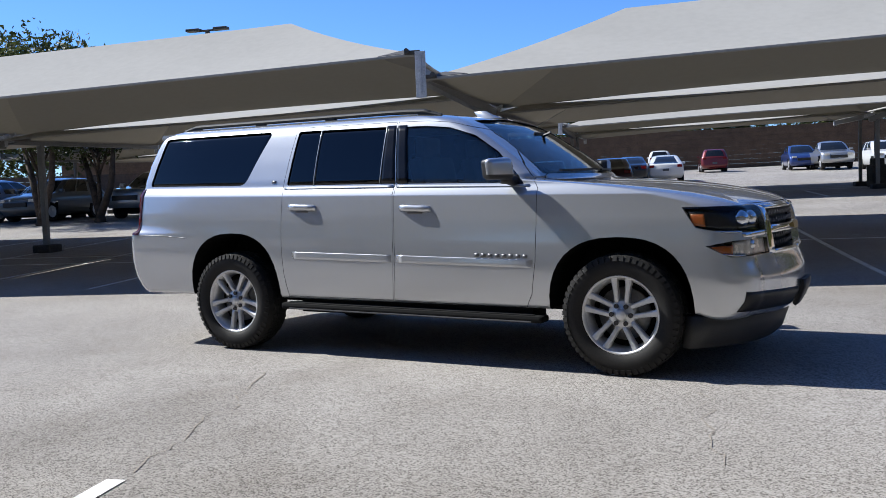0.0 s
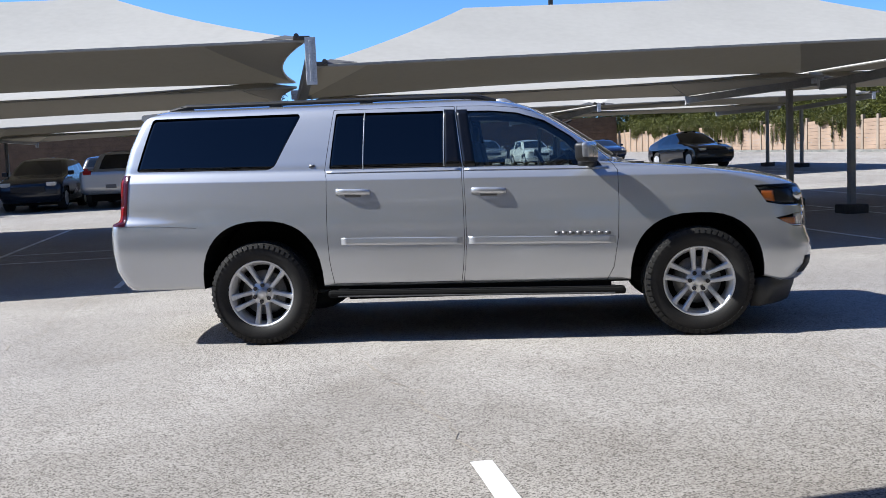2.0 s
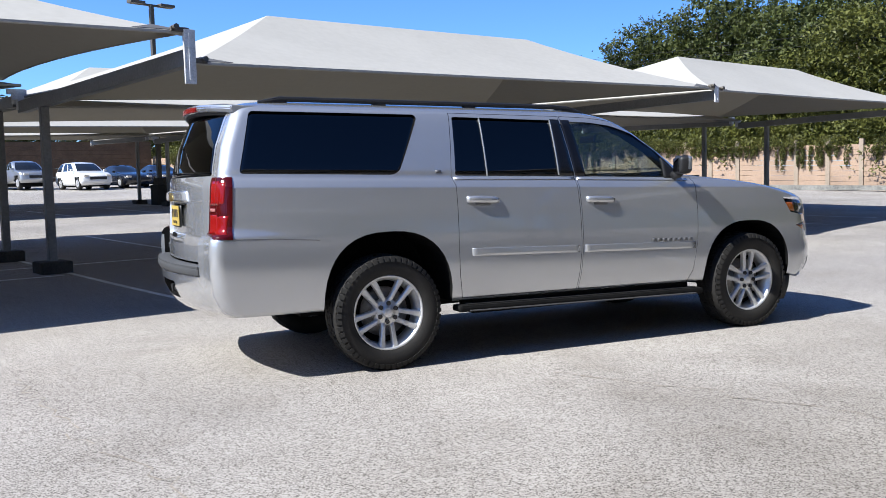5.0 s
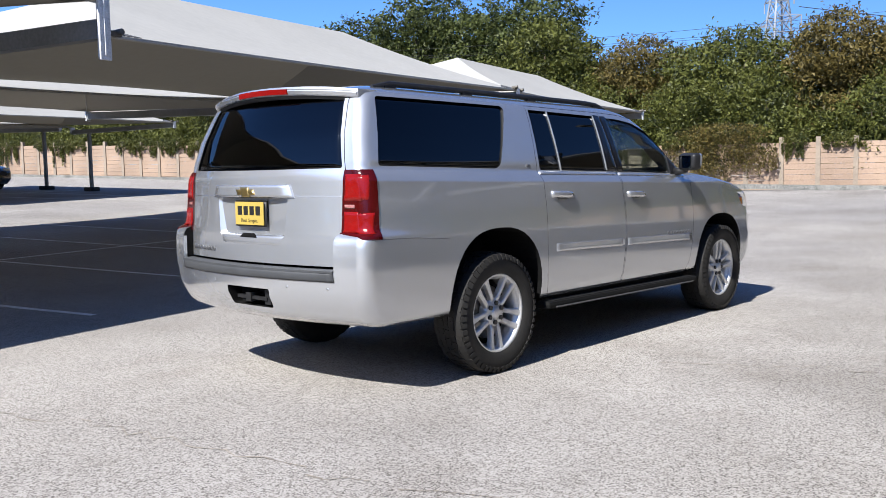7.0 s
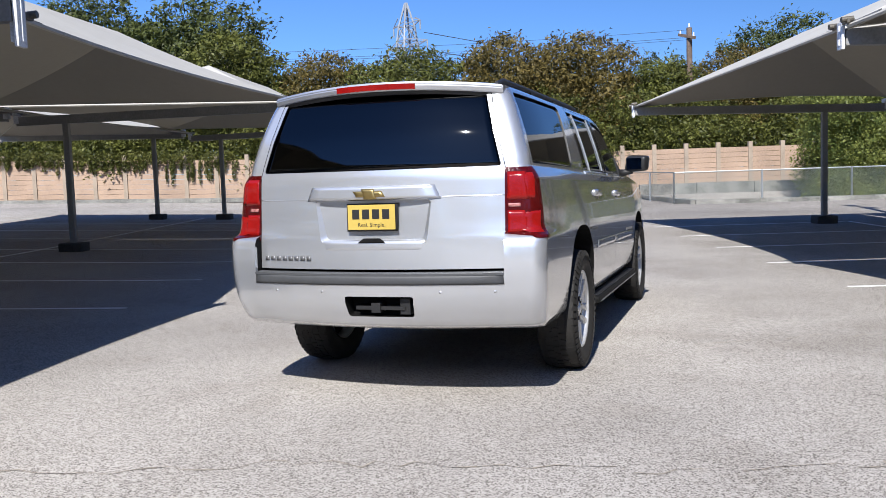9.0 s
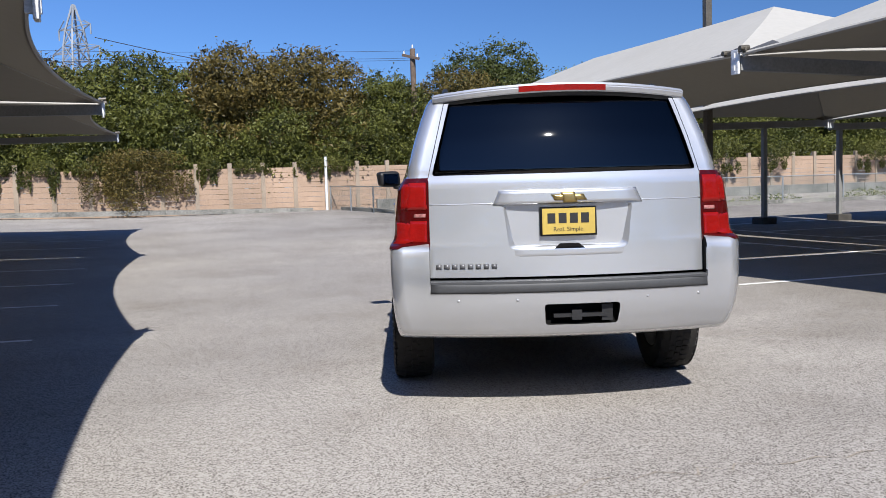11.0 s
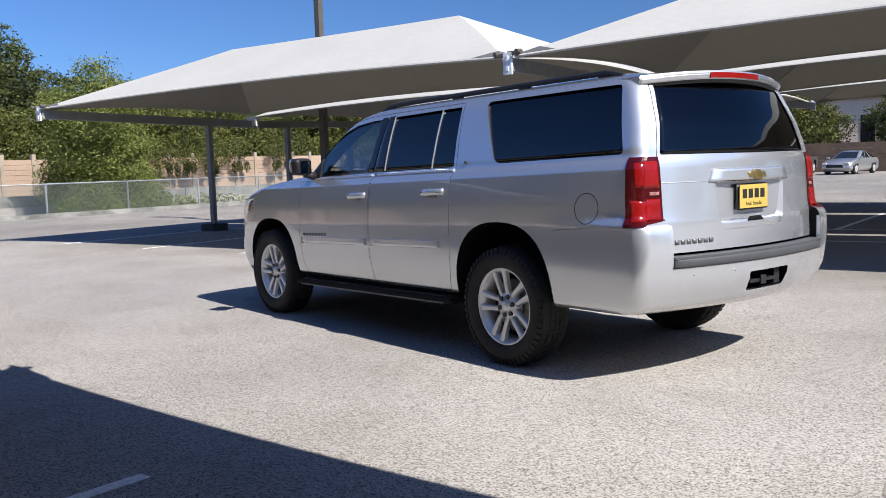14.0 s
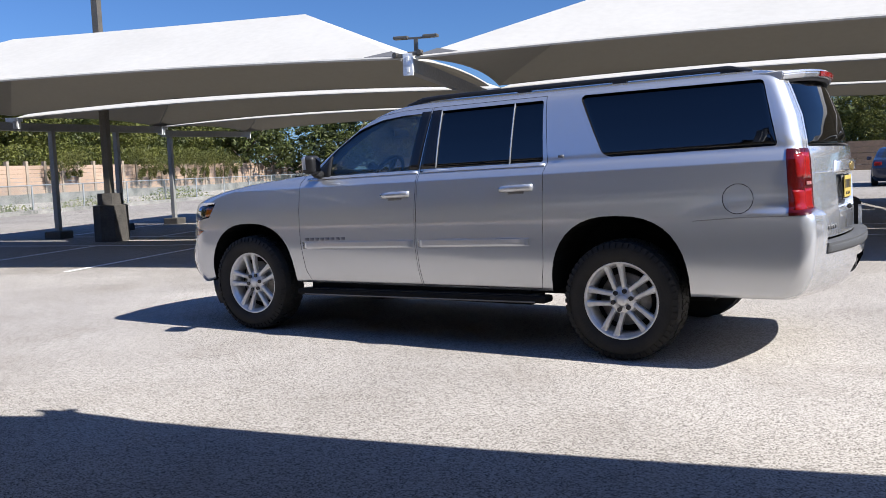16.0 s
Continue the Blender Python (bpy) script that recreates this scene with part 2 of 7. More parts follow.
def link(name, bm, material, parent=None, label="", smooth=False):
    """One bmesh as one mesh object."""
    me = bpy.data.meshes.new(name)
    bm.normal_update()
    bm.to_mesh(me)
    bm.free()
    if smooth:
        me.polygons.foreach_set("use_smooth", [True] * len(me.polygons))
    for m in material if isinstance(material, (list, tuple)) else [material]:
        me.materials.append(m)
    ob = new(name, me)
    if parent:
        ob.parent = parent
    if label:
        ob["label"] = label
    return ob


def part(name, bm, material, parent, label="", smooth=False):
    return link(name, bm, material, parent, label, smooth)


def empty(name, m=None):
    ob = new(name)
    ob.empty_display_size = 0.2
    if m is not None:
        ob.matrix_world = m
    return ob


def box(bm, x0, y0, z0, x1, y1, z1, m=None, bevel=0.0):
    c = Vector(((x0 + x1) / 2, (y0 + y1) / 2, (z0 + z1) / 2))
    mm = Matrix.Translation(c) @ Matrix.Diagonal((x1 - x0, y1 - y0, z1 - z0, 1))
    r = bmesh.ops.create_cube(bm, size=1.0, matrix=(m @ mm) if m is not None else mm)
    if bevel:
        es = {e for v in r["verts"] for e in v.link_edges}
        bmesh.ops.bevel(bm, geom=list(es), offset=bevel, segments=2, affect="EDGES", profile=0.6)


def tube(bm, pts, radii, n=8, cap=True):
    """A tapered round bar along points."""
    rings = []
    for i, p in enumerate(pts):
        a = Vector(pts[min(i + 1, len(pts) - 1)]) - Vector(pts[max(i - 1, 0)])
        q = a.to_track_quat("Z", "Y")
        r = radii[i] if isinstance(radii, (list, tuple)) else radii
        rings.append([bm.verts.new(Vector(p) + q @ Vector((r * math.cos(2 * math.pi * k / n), r * math.sin(2 * math.pi * k / n), 0))) for k in range(n)])
    for a, b in zip(rings, rings[1:]):
        for k in range(n):
            bm.faces.new((a[k], a[(k + 1) % n], b[(k + 1) % n], b[k]))
    if cap:
        bm.faces.new(rings[0][::-1]), bm.faces.new(rings[-1])


def beam(bm, a, b, w, h, up=Vector((0, 0, 1))):
    """A square bar from a to b."""
    a, b = Vector(a), Vector(b)
    d = (b - a).normalized()
    s = d.cross(up).normalized() * w / 2
    t = s.cross(d).normalized() * h / 2
    q = [[bm.verts.new(p + i * s + j * t) for i, j in ((-1, -1), (1, -1), (1, 1), (-1, 1))] for p in (a, b)]
    for k in range(4):
        bm.faces.new((q[0][k], q[0][(k + 1) % 4], q[1][(k + 1) % 4], q[1][k]))
    bm.faces.new(q[0][::-1]), bm.faces.new(q[1])


def blades(name, co, n, material, parent=None, label=""):
    """Many loose three-cornered blades, quickly: co is (3 * count, 3)."""
    me = bpy.data.meshes.new(name)
    me.vertices.add(len(co))
    me.vertices.foreach_set("co", np.asarray(co, dtype=np.float32).ravel())
    me.loops.add(len(co))
    me.loops.foreach_set("vertex_index", np.arange(len(co), dtype=np.int32))
    me.polygons.add(n)
    me.polygons.foreach_set("loop_start", np.arange(0, len(co), 3, dtype=np.int32))
    me.update(calc_edges=True)
    me.materials.append(material)
    ob = new(name, me)
    if parent:
        ob.parent = parent
    if label:
        ob["label"] = label
    return ob


# ---- ground ----
def build_ground():
    def steps(*spans):
        out = []
        for a, b, n in spans:
            out += [a + (b - a) * i / n for i in range(n)]
        return out
    us = steps((-2500, -300, 4), (-300, -60, 6), (-60, 22, 50), (22, 30, 20), (30, 30.6, 6), (30.6, 60, 18), (60, 300, 6), (300, 2500, 4)) + [2500]
    vs = steps((-2500, -300, 4), (-300, -60, 6), (-60, -9, 30), (-9, -6, 8), (-6, 80, 56), (80, 300, 6), (300, 2500, 4)) + [2500]
    bm = bmesh.new()
    grid = [[bm.verts.new(W(u, v)) for v in vs] for u in us]
    for i in range(len(us) - 1):
        for j in range(len(vs) - 1):
            bm.faces.new((grid[i][j], grid[i + 1][j], grid[i + 1][j + 1], grid[i][j + 1]))
    return tagged(link("ground", bm, M_GROUND, smooth=True), "pale weathered asphalt car park with cracks and stains", "ground", kind="structure")


build_ground()


def stripe(u0, v0, u1, v1, w=0.10):
    bm = bmesh.new()
    n = max(2, int(math.hypot(u1 - u0, v1 - v0) / 0.8))
    du, dv = u1 - u0, v1 - v0
    ln = math.hypot(du, dv)
    nu, nv = -dv / ln * w / 2, du / ln * w / 2
    rows = []
    for i in range(n + 1):
        f = i / n
        j = [random.uniform(-0.006, 0.006) for _ in range(2)]
        rows.append([bm.verts.new(W(u0 + du * f + s * (nu + j[k] * (nu / w)), v0 + dv * f + s * (nv + j[k] * (nv / w)), 0.005)) for k, s in enumerate((-1, 1))])
    for a, b in zip(rows, rows[1:]):
        bm.faces.new((a[0], a[1], b[1], b[0]))
    for f in bm.faces:
        f.normal_update()
        if f.normal.z < 0:
            f.normal_flip()
    ob = link("parking_line", bm, M_LINE)
    return tagged(ob, "worn white painted parking bay line on asphalt", "road marking", "parking bay lines", "structure")


for k in range(-8, 9):
    u = -1.06 + 2.65 * k
    if -22 < u < 20:
        stripe(u, 4.05, u, 14.2, 0.085)
        stripe(u, 22.2, u, 26.6)
    u = -0.88 + 2.65 * k
    if -22 < u < 13:
        stripe(u, -3.7, u, -8.0)
        stripe(u, -10.2, u, -14.6)
stripe(-22, 8.9, 20, 8.9, 0.085)
stripe(-22, 7.65, -1.2, 7.65, 0.085)
stripe(-22, 27.4, 20, 27.4)
for v in (-8.0, -10.2):
    stripe(-19, v, 12.4, v)


def crack(points, w=0.018):
    """A ragged crack along points on the ground."""
    bm = bmesh.new()
    prev = None
    for (u0, v0), (u1, v1) in zip(points, points[1:]):
        n = max(2, int(math.hypot(u1 - u0, v1 - v0) / 0.09))
        for i in range(n):
            f = i / n
            u = u0 + (u1 - u0) * f + random.gauss(0, 0.034)
            v = v0 + (v1 - v0) * f + random.gauss(0, 0.030)
            ww = w * random.uniform(0.25, 1.0)
            row = [bm.verts.new(W(u - ww / 2, v - ww / 4, 0.004)), bm.verts.new(W(u + ww / 2, v + ww / 4, 0.004))]
            if prev:
                f_ = bm.faces.new((prev[0], prev[1], row[1], row[0]))
                f_.normal_update()
                if f_.normal.z < 0:
                    f_.normal_flip()
            prev = row
    return tagged(link("asphalt_crack", bm, M_CRACK), "thin ragged dark crack in the asphalt", "crack", "asphalt cracks", "structure")


# ---- shade canopies ----
def canopy(u0, u1, v0, v1, z, hip=2.40, high=1.08, dz=0.0, pin=0.38, ridge=2.3, rear=0.0, skew=0.0, pin_end=0.26, lift=(0.05, 0.0), slack=1.0):
    """A hipped shade cloth between four corners, its edges pulled inwards; v0 is the aisle side. dz raises the u1 end, skew shifts its aisle corner, lift raises the middle of the long and the end edges, slack is the rear edge's share of the pull."""
    nu, nv = 44, 20
    bm = bmesh.new()
    lu, lv = u1 - u0, v1 - v0
    s_ = 1 if lv > 0 else -1
    aw = abs(lv)

    def cloth(du, dv, h):
        f, g = du / lu, dv / aw
        h = h - 0.20 * h * (1 - h)
        pin_v, pin_u = pin * 4 * f * (1 - f), pin_end * 4 * g * (1 - g)
        uu = u0 + f * (lu - pin_u)
        vv = v0 + s_ * (pin_v + g * (aw - (1 + slack) * pin_v)) + skew * f * (1 - g)
        sag = (lift[0] * 4 * f * (1 - f) + lift[1] * 4 * g * (1 - g)) * (1 - h)
        return Vector((CU * uu - SU * vv, SU * uu + CU * vv, z + dz * f + rear * g + high * h + sag))

    # four panels: two slopes and two hips, sewn along the hips and the ridge
    ends = ((0, 0), (lu, 0)), ((0, aw), (lu, aw)), ((0, 0), (0, aw)), ((lu, 0), (lu, aw))
    tops = ((hip, ridge), (lu - hip, ridge)), ((hip, ridge), (lu - hip, ridge)), ((hip, ridge), (hip, ridge)), ((lu - hip, ridge), (lu - hip, ridge))
    for k in range(4):
        n, m = (36, 14) if k < 2 else (18, 14)
        rows = []
        for j in range(m + 1):
            t = j / m
            lo_, hi_ = [(Vector(ends[k][i]).lerp(Vector(tops[k][i]), t)) for i in (0, 1)]
            if j == m and k > 1:
                rows.append([bm.verts.new(cloth(lo_.x, lo_.y, t))])
                continue
            rows.append([bm.verts.new(cloth(*lo_.lerp(hi_, i / n), t)) for i in range(n + 1)])
        for lo_, hi_ in zip(rows, rows[1:]):
            for i in range(n):
                fc = bm.faces.new((lo_[i], lo_[i + 1], hi_[i + 1], hi_[i]) if len(hi_) > 1 else (lo_[i], lo_[i + 1], hi_[0]))
                fc.smooth = True
                fc.normal_update()
                if fc.normal.z < 0:
                    fc.normal_flip()
    top = empty("shade_canopy", Matrix.Identity(4))
    tagged(top, "beige hipped shade cloth canopy stretched between steel arms", "canopy", "shade canopies")
    # added second layer below the cloth, its darker colour stands in for shade
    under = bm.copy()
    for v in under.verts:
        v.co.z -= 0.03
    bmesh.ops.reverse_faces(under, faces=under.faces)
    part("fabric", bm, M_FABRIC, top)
    part("lining", under, M_DIM_UNDERSIDE, top, "tan underside of the cloth, darkened to paint in its shade")
    # rope hem along the four edges
    bm = bmesh.new()
    def hem(pts):
        tube(bm, pts, 0.022, 5)
    def corner(i, j):
        f, g = i / nu, j / nv
        pin_v, pin_u = pin * 4 * f * (1 - f), pin_end * 4 * g * (1 - g)
        uu = u0 + f * (lu - pin_u)
        vv = v0 + s_ * (pin_v + g * (aw - (1 + slack) * pin_v)) + skew * f * (1 - g)
        return Vector((CU * uu - SU * vv, SU * uu + CU * vv, z + dz * f + rear * g - 0.012 + lift[0] * 4 * f * (1 - f) + lift[1] * 4 * g * (1 - g)))
    hem([corner(i, 0) for i in range(0, nu + 1, 2)])
    hem([corner(i, nv) for i in range(0, nu + 1, 2)])
    hem([corner(0, j) for j in range(0, nv + 1, 2)])
    hem([corner(nu, j) for j in range(0, nv + 1, 2)])
    part("hem", bm, M_HEM, top)
    # doubled cloth at the two corners over the aisle, folded along the hip
    for du, k in ((0.0, 1), (lu, -1)):
        bm = bmesh.new()
        t = 0.085
        spots = (cloth(du, 0, 0), cloth(du + k * 0.52, 0, 0), cloth(du + k * hip * t, ridge * t, t), cloth(du, 0.40, 0))
        hi, lo_ = ([bm.verts.new(q + Vector((0, 0, d))) for q in spots] for d in (0.014, -0.014))
        for a, b, c in ((0, 1, 2), (0, 2, 3)):
            bm.faces.new((hi[a], hi[b], hi[c])), bm.faces.new((lo_[c], lo_[b], lo_[a]))
        for a, b in ((0, 1), (1, 2), (2, 3), (3, 0)):
            bm.faces.new((hi[a], lo_[a], lo_[b], hi[b]))
        bmesh.ops.recalc_face_normals(bm, faces=bm.faces)
        part("corner_patch", bm, M_PATCH, top, "dark doubled cloth at the corner")
    # seams along the hips and the ridge
    bm = bmesh.new()
    for line in ([cloth(hip * t / 12, ridge * t / 12, t / 12) for t in range(13)], [cloth(lu - hip * t / 12, ridge * t / 12, t / 12) for t in range(13)],
                 [cloth(hip + (lu - 2 * hip) * t / 12, ridge, 1.0) for t in range(13)]):
        tube(bm, [q - Vector((0, 0, 0.04)) for q in line], 0.014, 5)
    part("seam", bm, M_HEM, top)
    return top


def support(u, vp, vt, z_hi, z_lo, back=None):
    """A steel post on a foot with a cantilever arm; a plate at its tip holds the canopies' corners at the aisle."""
    s_ = 1 if vt > vp else -1
    back = vp - s_ * (0.95 if abs(vp - vt) > 4.2 else 0.80) if back is None else back
    base = W(u, vp)
    z = (z_hi + z_lo) / 2 - 0.06
    top = empty("canopy_support", Matrix.Translation(base))
    tagged(top, "grey steel canopy post with a long cantilever arm", "post", "canopy posts")
    def loc(uu, vv, zz):
        p = W(uu, vv)
        return Vector((p.x, p.y, zz)) - base
    turn = Matrix.Rotation(TURN, 4, "Z")
    bm = bmesh.new()
    box(bm, -0.058, -0.058, 0.0, 0.058, 0.058, z - 0.16 - base.z, turn, 0.012)
    part("post", bm, M_STEEL, top)
    bm = bmesh.new()
    box(bm, -0.22, -0.22, -0.03, 0.22, 0.22, 0.17, turn, 0.03)
    part("foot", bm, M_FOOT, top)
    bm = bmesh.new()
    beam(bm, loc(u, back, z - 0.16), loc(u, vt, z - 0.06), 0.12, 0.17)
    part("arm", bm, M_STEEL, top)
    bm = bmesh.new()
    c = loc(u, vt + s_ * 0.03, 0)
    m = Matrix.Translation((c.x, c.y, 0)) @ turn
    box(bm, -0.065, -0.018, z_lo - 0.24 - base.z, 0.065, 0.018, z_hi + 0.02 - base.z, m, 0.006)
    box(bm, -0.020, -s_ * 0.018 - 0.05, z_lo - 0.20 - base.z, 0.020, -s_ * 0.018 + 0.05, z_hi - 0.02 - base.z, m, 0.006)
    part("bracket", bm, M_PLATE, top)
    for k, zc in ((-1, z_hi), (1, z_lo)):
        bm = bmesh.new()
        box(bm, min(0, k * 0.20), -0.015, zc - 0.015 - base.z, max(0, k * 0.20), 0.015, zc + 0.035 - base.z, m, 0.006)
        tube(bm, [m @ Vector((k * 0.16, -0.06, zc + 0.03 - base.z)), m @ Vector((k * 0.16, 0.06, zc + 0.02 - base.z))], 0.030, 10)
        part("corner_clamp", bm, M_DARKPOLE, top, "dark steel clamp holding the cloth")
    bm = bmesh.new()
    c = loc(u, back, 0)
    m = Matrix.Translation((c.x, c.y, 0)) @ turn
    box(bm, -0.14, -0.03, z - 0.05 - base.z, 0.14, 0.03, z + 0.03 - base.z, m, 0.006)
    box(bm, -0.065, -0.05, z - 0.20 - base.z, 0.065, 0.05, z - 0.03 - base.z, m, 0.008)
    part("rear_bracket", bm, M_PLATE, top)
    return top


NORTH = (-22.0, -11.6, -1.2, 9.2, 19.6)
SOUTH = (-19.2, -8.8, 1.65, 12.07)
LOW, HIGH = (2.55, 2.66, 2.62, 2.85), (2.80, 2.93, 2.88, 2.98)
for v0, v1, vp, add in ((3.62, 9.70, 8.1, 0.0), (15.0, 8.90, 10.2, 0.10), (21.7, 27.8, 26.2, 0.40), (33.3, 27.0, 28.8, 0.55)):
    for i in range(4):
        canopy(NORTH[i] + 0.05, NORTH[i + 1] - 0.05, v0, v1, LOW[i] + add, dz=HIGH[i] - LOW[i], high=0.98, rear=0.12 if v1 > v0 else -0.15, pin_end=0.26 if i < 2 else 0.05)
    for i, u in enumerate(NORTH):
        support(u, vp, v0, HIGH[max(i - 1, 0)] + add, (LOW[min(i, 3)] if 0 < i < 4 else HIGH[max(i - 1, 0)]) + add)
# the rows to the south stand back to back
for v0, v1, vp, back in ((-3.6, -8.70, -7.35, -8.66), (-14.15, -8.76, -9.85, -8.80), (-19.2, -14.25, -14.60, -14.30)):
    for i in range(3):
        canopy(SOUTH[i] + 0.10, SOUTH[i + 1] - (0.10 if i < 2 else -0.03), v0, v1, 2.72, pin=0.40, ridge=2.45, rear=0.05 if v0 == -3.6 else -0.02, skew=0.34 if (i, v0) == (2, -3.6) else 0.0,
               pin_end=0.10, lift=(0.13, 0.10), slack=0.35)
    for u in SOUTH:
        support(u, vp - (0.85 if (u, vp) == (1.65, -7.35) else 0.0), v0 + (0.34 if (u, v0) == (12.07, -3.6) else 0.0), 2.74, 2.72, back)


def prop(u, v, z):
    """A plain steel post on a foot under an arm."""
    base = W(u, v)
    top = empty("canopy_post", Matrix.Translation(base))
    tagged(top, "plain grey steel post on a dark concrete foot", "post", "canopy posts")
    turn = Matrix.Rotation(TURN, 4, "Z")
    bm = bmesh.new()
    box(bm, -0.058, -0.058, 0.0, 0.058, 0.058, z - base.z, turn, 0.012)
    part("post", bm, M_STEEL, top)
    bm = bmesh.new()
    box(bm, -0.22, -0.22, -0.03, 0.22, 0.22, 0.17, turn, 0.03)
    part("foot", bm, M_FOOT, top)


prop(12.07, -12.2, 2.52)


# ---- far wall ----
WALL_U = 32.3
def far_wall():
    wall = empty("wall_east", Matrix.Identity(4))
    tagged(wall, "tan precast concrete panel wall with grooved courses and posts", "wall", kind="structure")
    step, h = 1.4, 1.98
    bmp = bmesh.new()
    box(bmp, -0.09, -0.09, 0, 0.09, 0.09, h + 0.22)
    post = bpy.data.meshes.new("wall_post")
    bmp.to_mesh(post), bmp.free()
    post.materials.append(M_WPOST)
    bmc = bmesh.new()
    courses = 9
    for c in range(courses):
        z0, z1 = h * c / courses, h * (c + 1) / courses
        box(bmc, -0.035, -step / 2 + 0.09, z0 + 0.006, 0.035 + 0.012 * (c % 2), step / 2 - 0.09, z1 - 0.006)
    panel = bpy.data.meshes.new("wall_panel")
    bmc.to_mesh(panel), bmc.free()
    panel.materials.append(M_PANEL)
    v = -77.6
    while v < 92:
        zb = rise(WALL_U, v)
        for name, me, dv in (("wall_post", post, 0.0), ("wall_panel", panel, step / 2)):
            ob = new(name, me)
            ob.parent = wall
            p = W(WALL_U, v + dv)
            ob.matrix_world = Matrix.Translation((p.x, p.y, zb - 0.05)) @ Matrix.Rotation(TURN, 4, "Z")
        v += step


far_wall()


# ---- trees ----
def leaf_blades(rng, centers, normals, size):
    """Three-cornered leaves at places, turned at random."""
    n = len(centers)
    a = rng.normal(size=(n, 3)) + normals * 0.7
    a /= np.linalg.norm(a, axis=1)[:, None]
    t = np.cross(a, rng.normal(size=(n, 3)))
    t /= np.linalg.norm(t, axis=1)[:, None] + 1e-9
    b = np.cross(a, t)
    s = size * rng.uniform(0.6, 1.35, size=(n, 1))
    out = np.empty((n, 3, 3))
    out[:, 0] = centers - t * s
    out[:, 1] = centers + b * s * 0.62 + a * s * 0.12
    out[:, 2] = centers + t * s * 0.9 - b * s * 0.35
    return out.reshape(-1, 3)


def crown_points(rng, lobes, leaves, per=16, loose=0.20):
    """Leaf places in clumps on the outer shells of uneven lobes: rows of x, y, z, rx, ry, rz."""
    count = leaves // per
    vol = np.array([l[3] * l[4] + l[4] * l[5] for l in lobes])
    which = rng.choice(len(lobes), size=count, p=vol / vol.sum())
    L_ = np.array(lobes)[which]
    d = rng.normal(size=(count, 3))
    d /= np.linalg.norm(d, axis=1)[:, None]
    bump = 1 + 0.16 * np.sin(d[:, 0] * 7 + which) * np.cos(d[:, 1] * 6 - which) + 0.12 * np.sin(d[:, 2] * 9 + 2 * which)
    r = (rng.uniform(0.28, 1.0, size=count) ** 0.36) * bump
    twig = L_[:, :3] + d * L_[:, 3:] * r[:, None]
    size = rng.uniform(0.55, 1.35, size=(count, 1))
    twig, d, size = (np.repeat(q, per, axis=0) for q in (twig, d, size))
    spray = rng.normal(size=twig.shape) * np.array([1.0, 1.0, 0.75]) * loose * size
    return twig + spray, d


def tree(seed, height, spread, leaf, count=11000, size=0.19, low=0.16, name="tree", label="", leanx=0.0, stout=0.03):
    """A tapered trunk with limbs and a crown of many leaves in uneven lobes."""
    rng = np.random.default_rng(seed)
    top = empty(name, Matrix.Identity(4))
    lobes = []
    n = 13
    for i in range(n):
        a = 2 * math.pi * (i * 0.382 + rng.uniform(-0.05, 0.05))
        zz = height * (low + 0.14 + (0.80 - low - 0.14) * (i + 0.5) / n)
        out = spread * 0.62 * (1 - 0.55 * ((zz / height - 0.45) / 0.5) ** 2) * rng.uniform(0.6, 1.1)
        r = spread * rng.uniform(0.36, 0.56)
        lobes.append([out * math.cos(a) + leanx * zz, out * math.sin(a), zz, r, r, r * rng.uniform(0.65, 0.9)])
    lobes.append([leanx * height, 0, height * 0.84, spread * 0.42, spread * 0.42, height * 0.16])
    bm = bmesh.new()
    base = height * stout
    tube(bm, [(0, 0, -0.2), (0.05, 0.02, height * 0.18), (0.12 * leanx, 0.1, height * 0.4), (leanx * height * 0.6, 0, height * 0.72)], [base, base * 0.8, base * 0.55, base * 0.18], 9)
    for l in lobes[::2]:
        s = Vector((0.05, 0.02, height * rng.uniform(0.15, 0.42)))
        e = Vector(l[:3])
        mid = (s + e) / 2 + Vector((0, 0, -0.15))
        tube(bm, [s, mid, e], [base * 0.42, base * 0.27, base * 0.08], 6)
    part("trunk", bm, M_BARK, top, smooth=True)
    c, d = crown_points(rng, lobes, count)
    blades("crown", leaf_blades(rng, c, d, size), len(c), leaf, top)
    tagged(top, label, "tree", "trees behind the wall")
    return top


KINDS = {
    "dark": tree(11, 10.0, 4.3, LEAF_DARK, 46000, 0.111, label="tall dark green oak with a dense uneven crown behind the wall"),
    "green": tree(12, 8.0, 3.6, LEAF_OAK, 39000, 0.103, label="broad green tree with dense foliage down to the wall"),
    "brown": tree(13, 8.0, 3.5, LEAF_BROWN, 39000, 0.100, label="broad tree with leaves turning brown and yellow"),
    "small": tree(14, 6.4, 3.1, LEAF_OAK, 25000, 0.099, label="small bushy green tree behind the wall"),
    "far": tree(15, 9.0, 4.6, LEAF_DARK, 9000, 0.20, label="distant broad dark green tree beyond the car park"),
}
HEIGHT = {"dark": 10.0, "green": 8.0, "brown": 8.0, "small": 6.4, "far": 9.0}
first = set(KINDS)
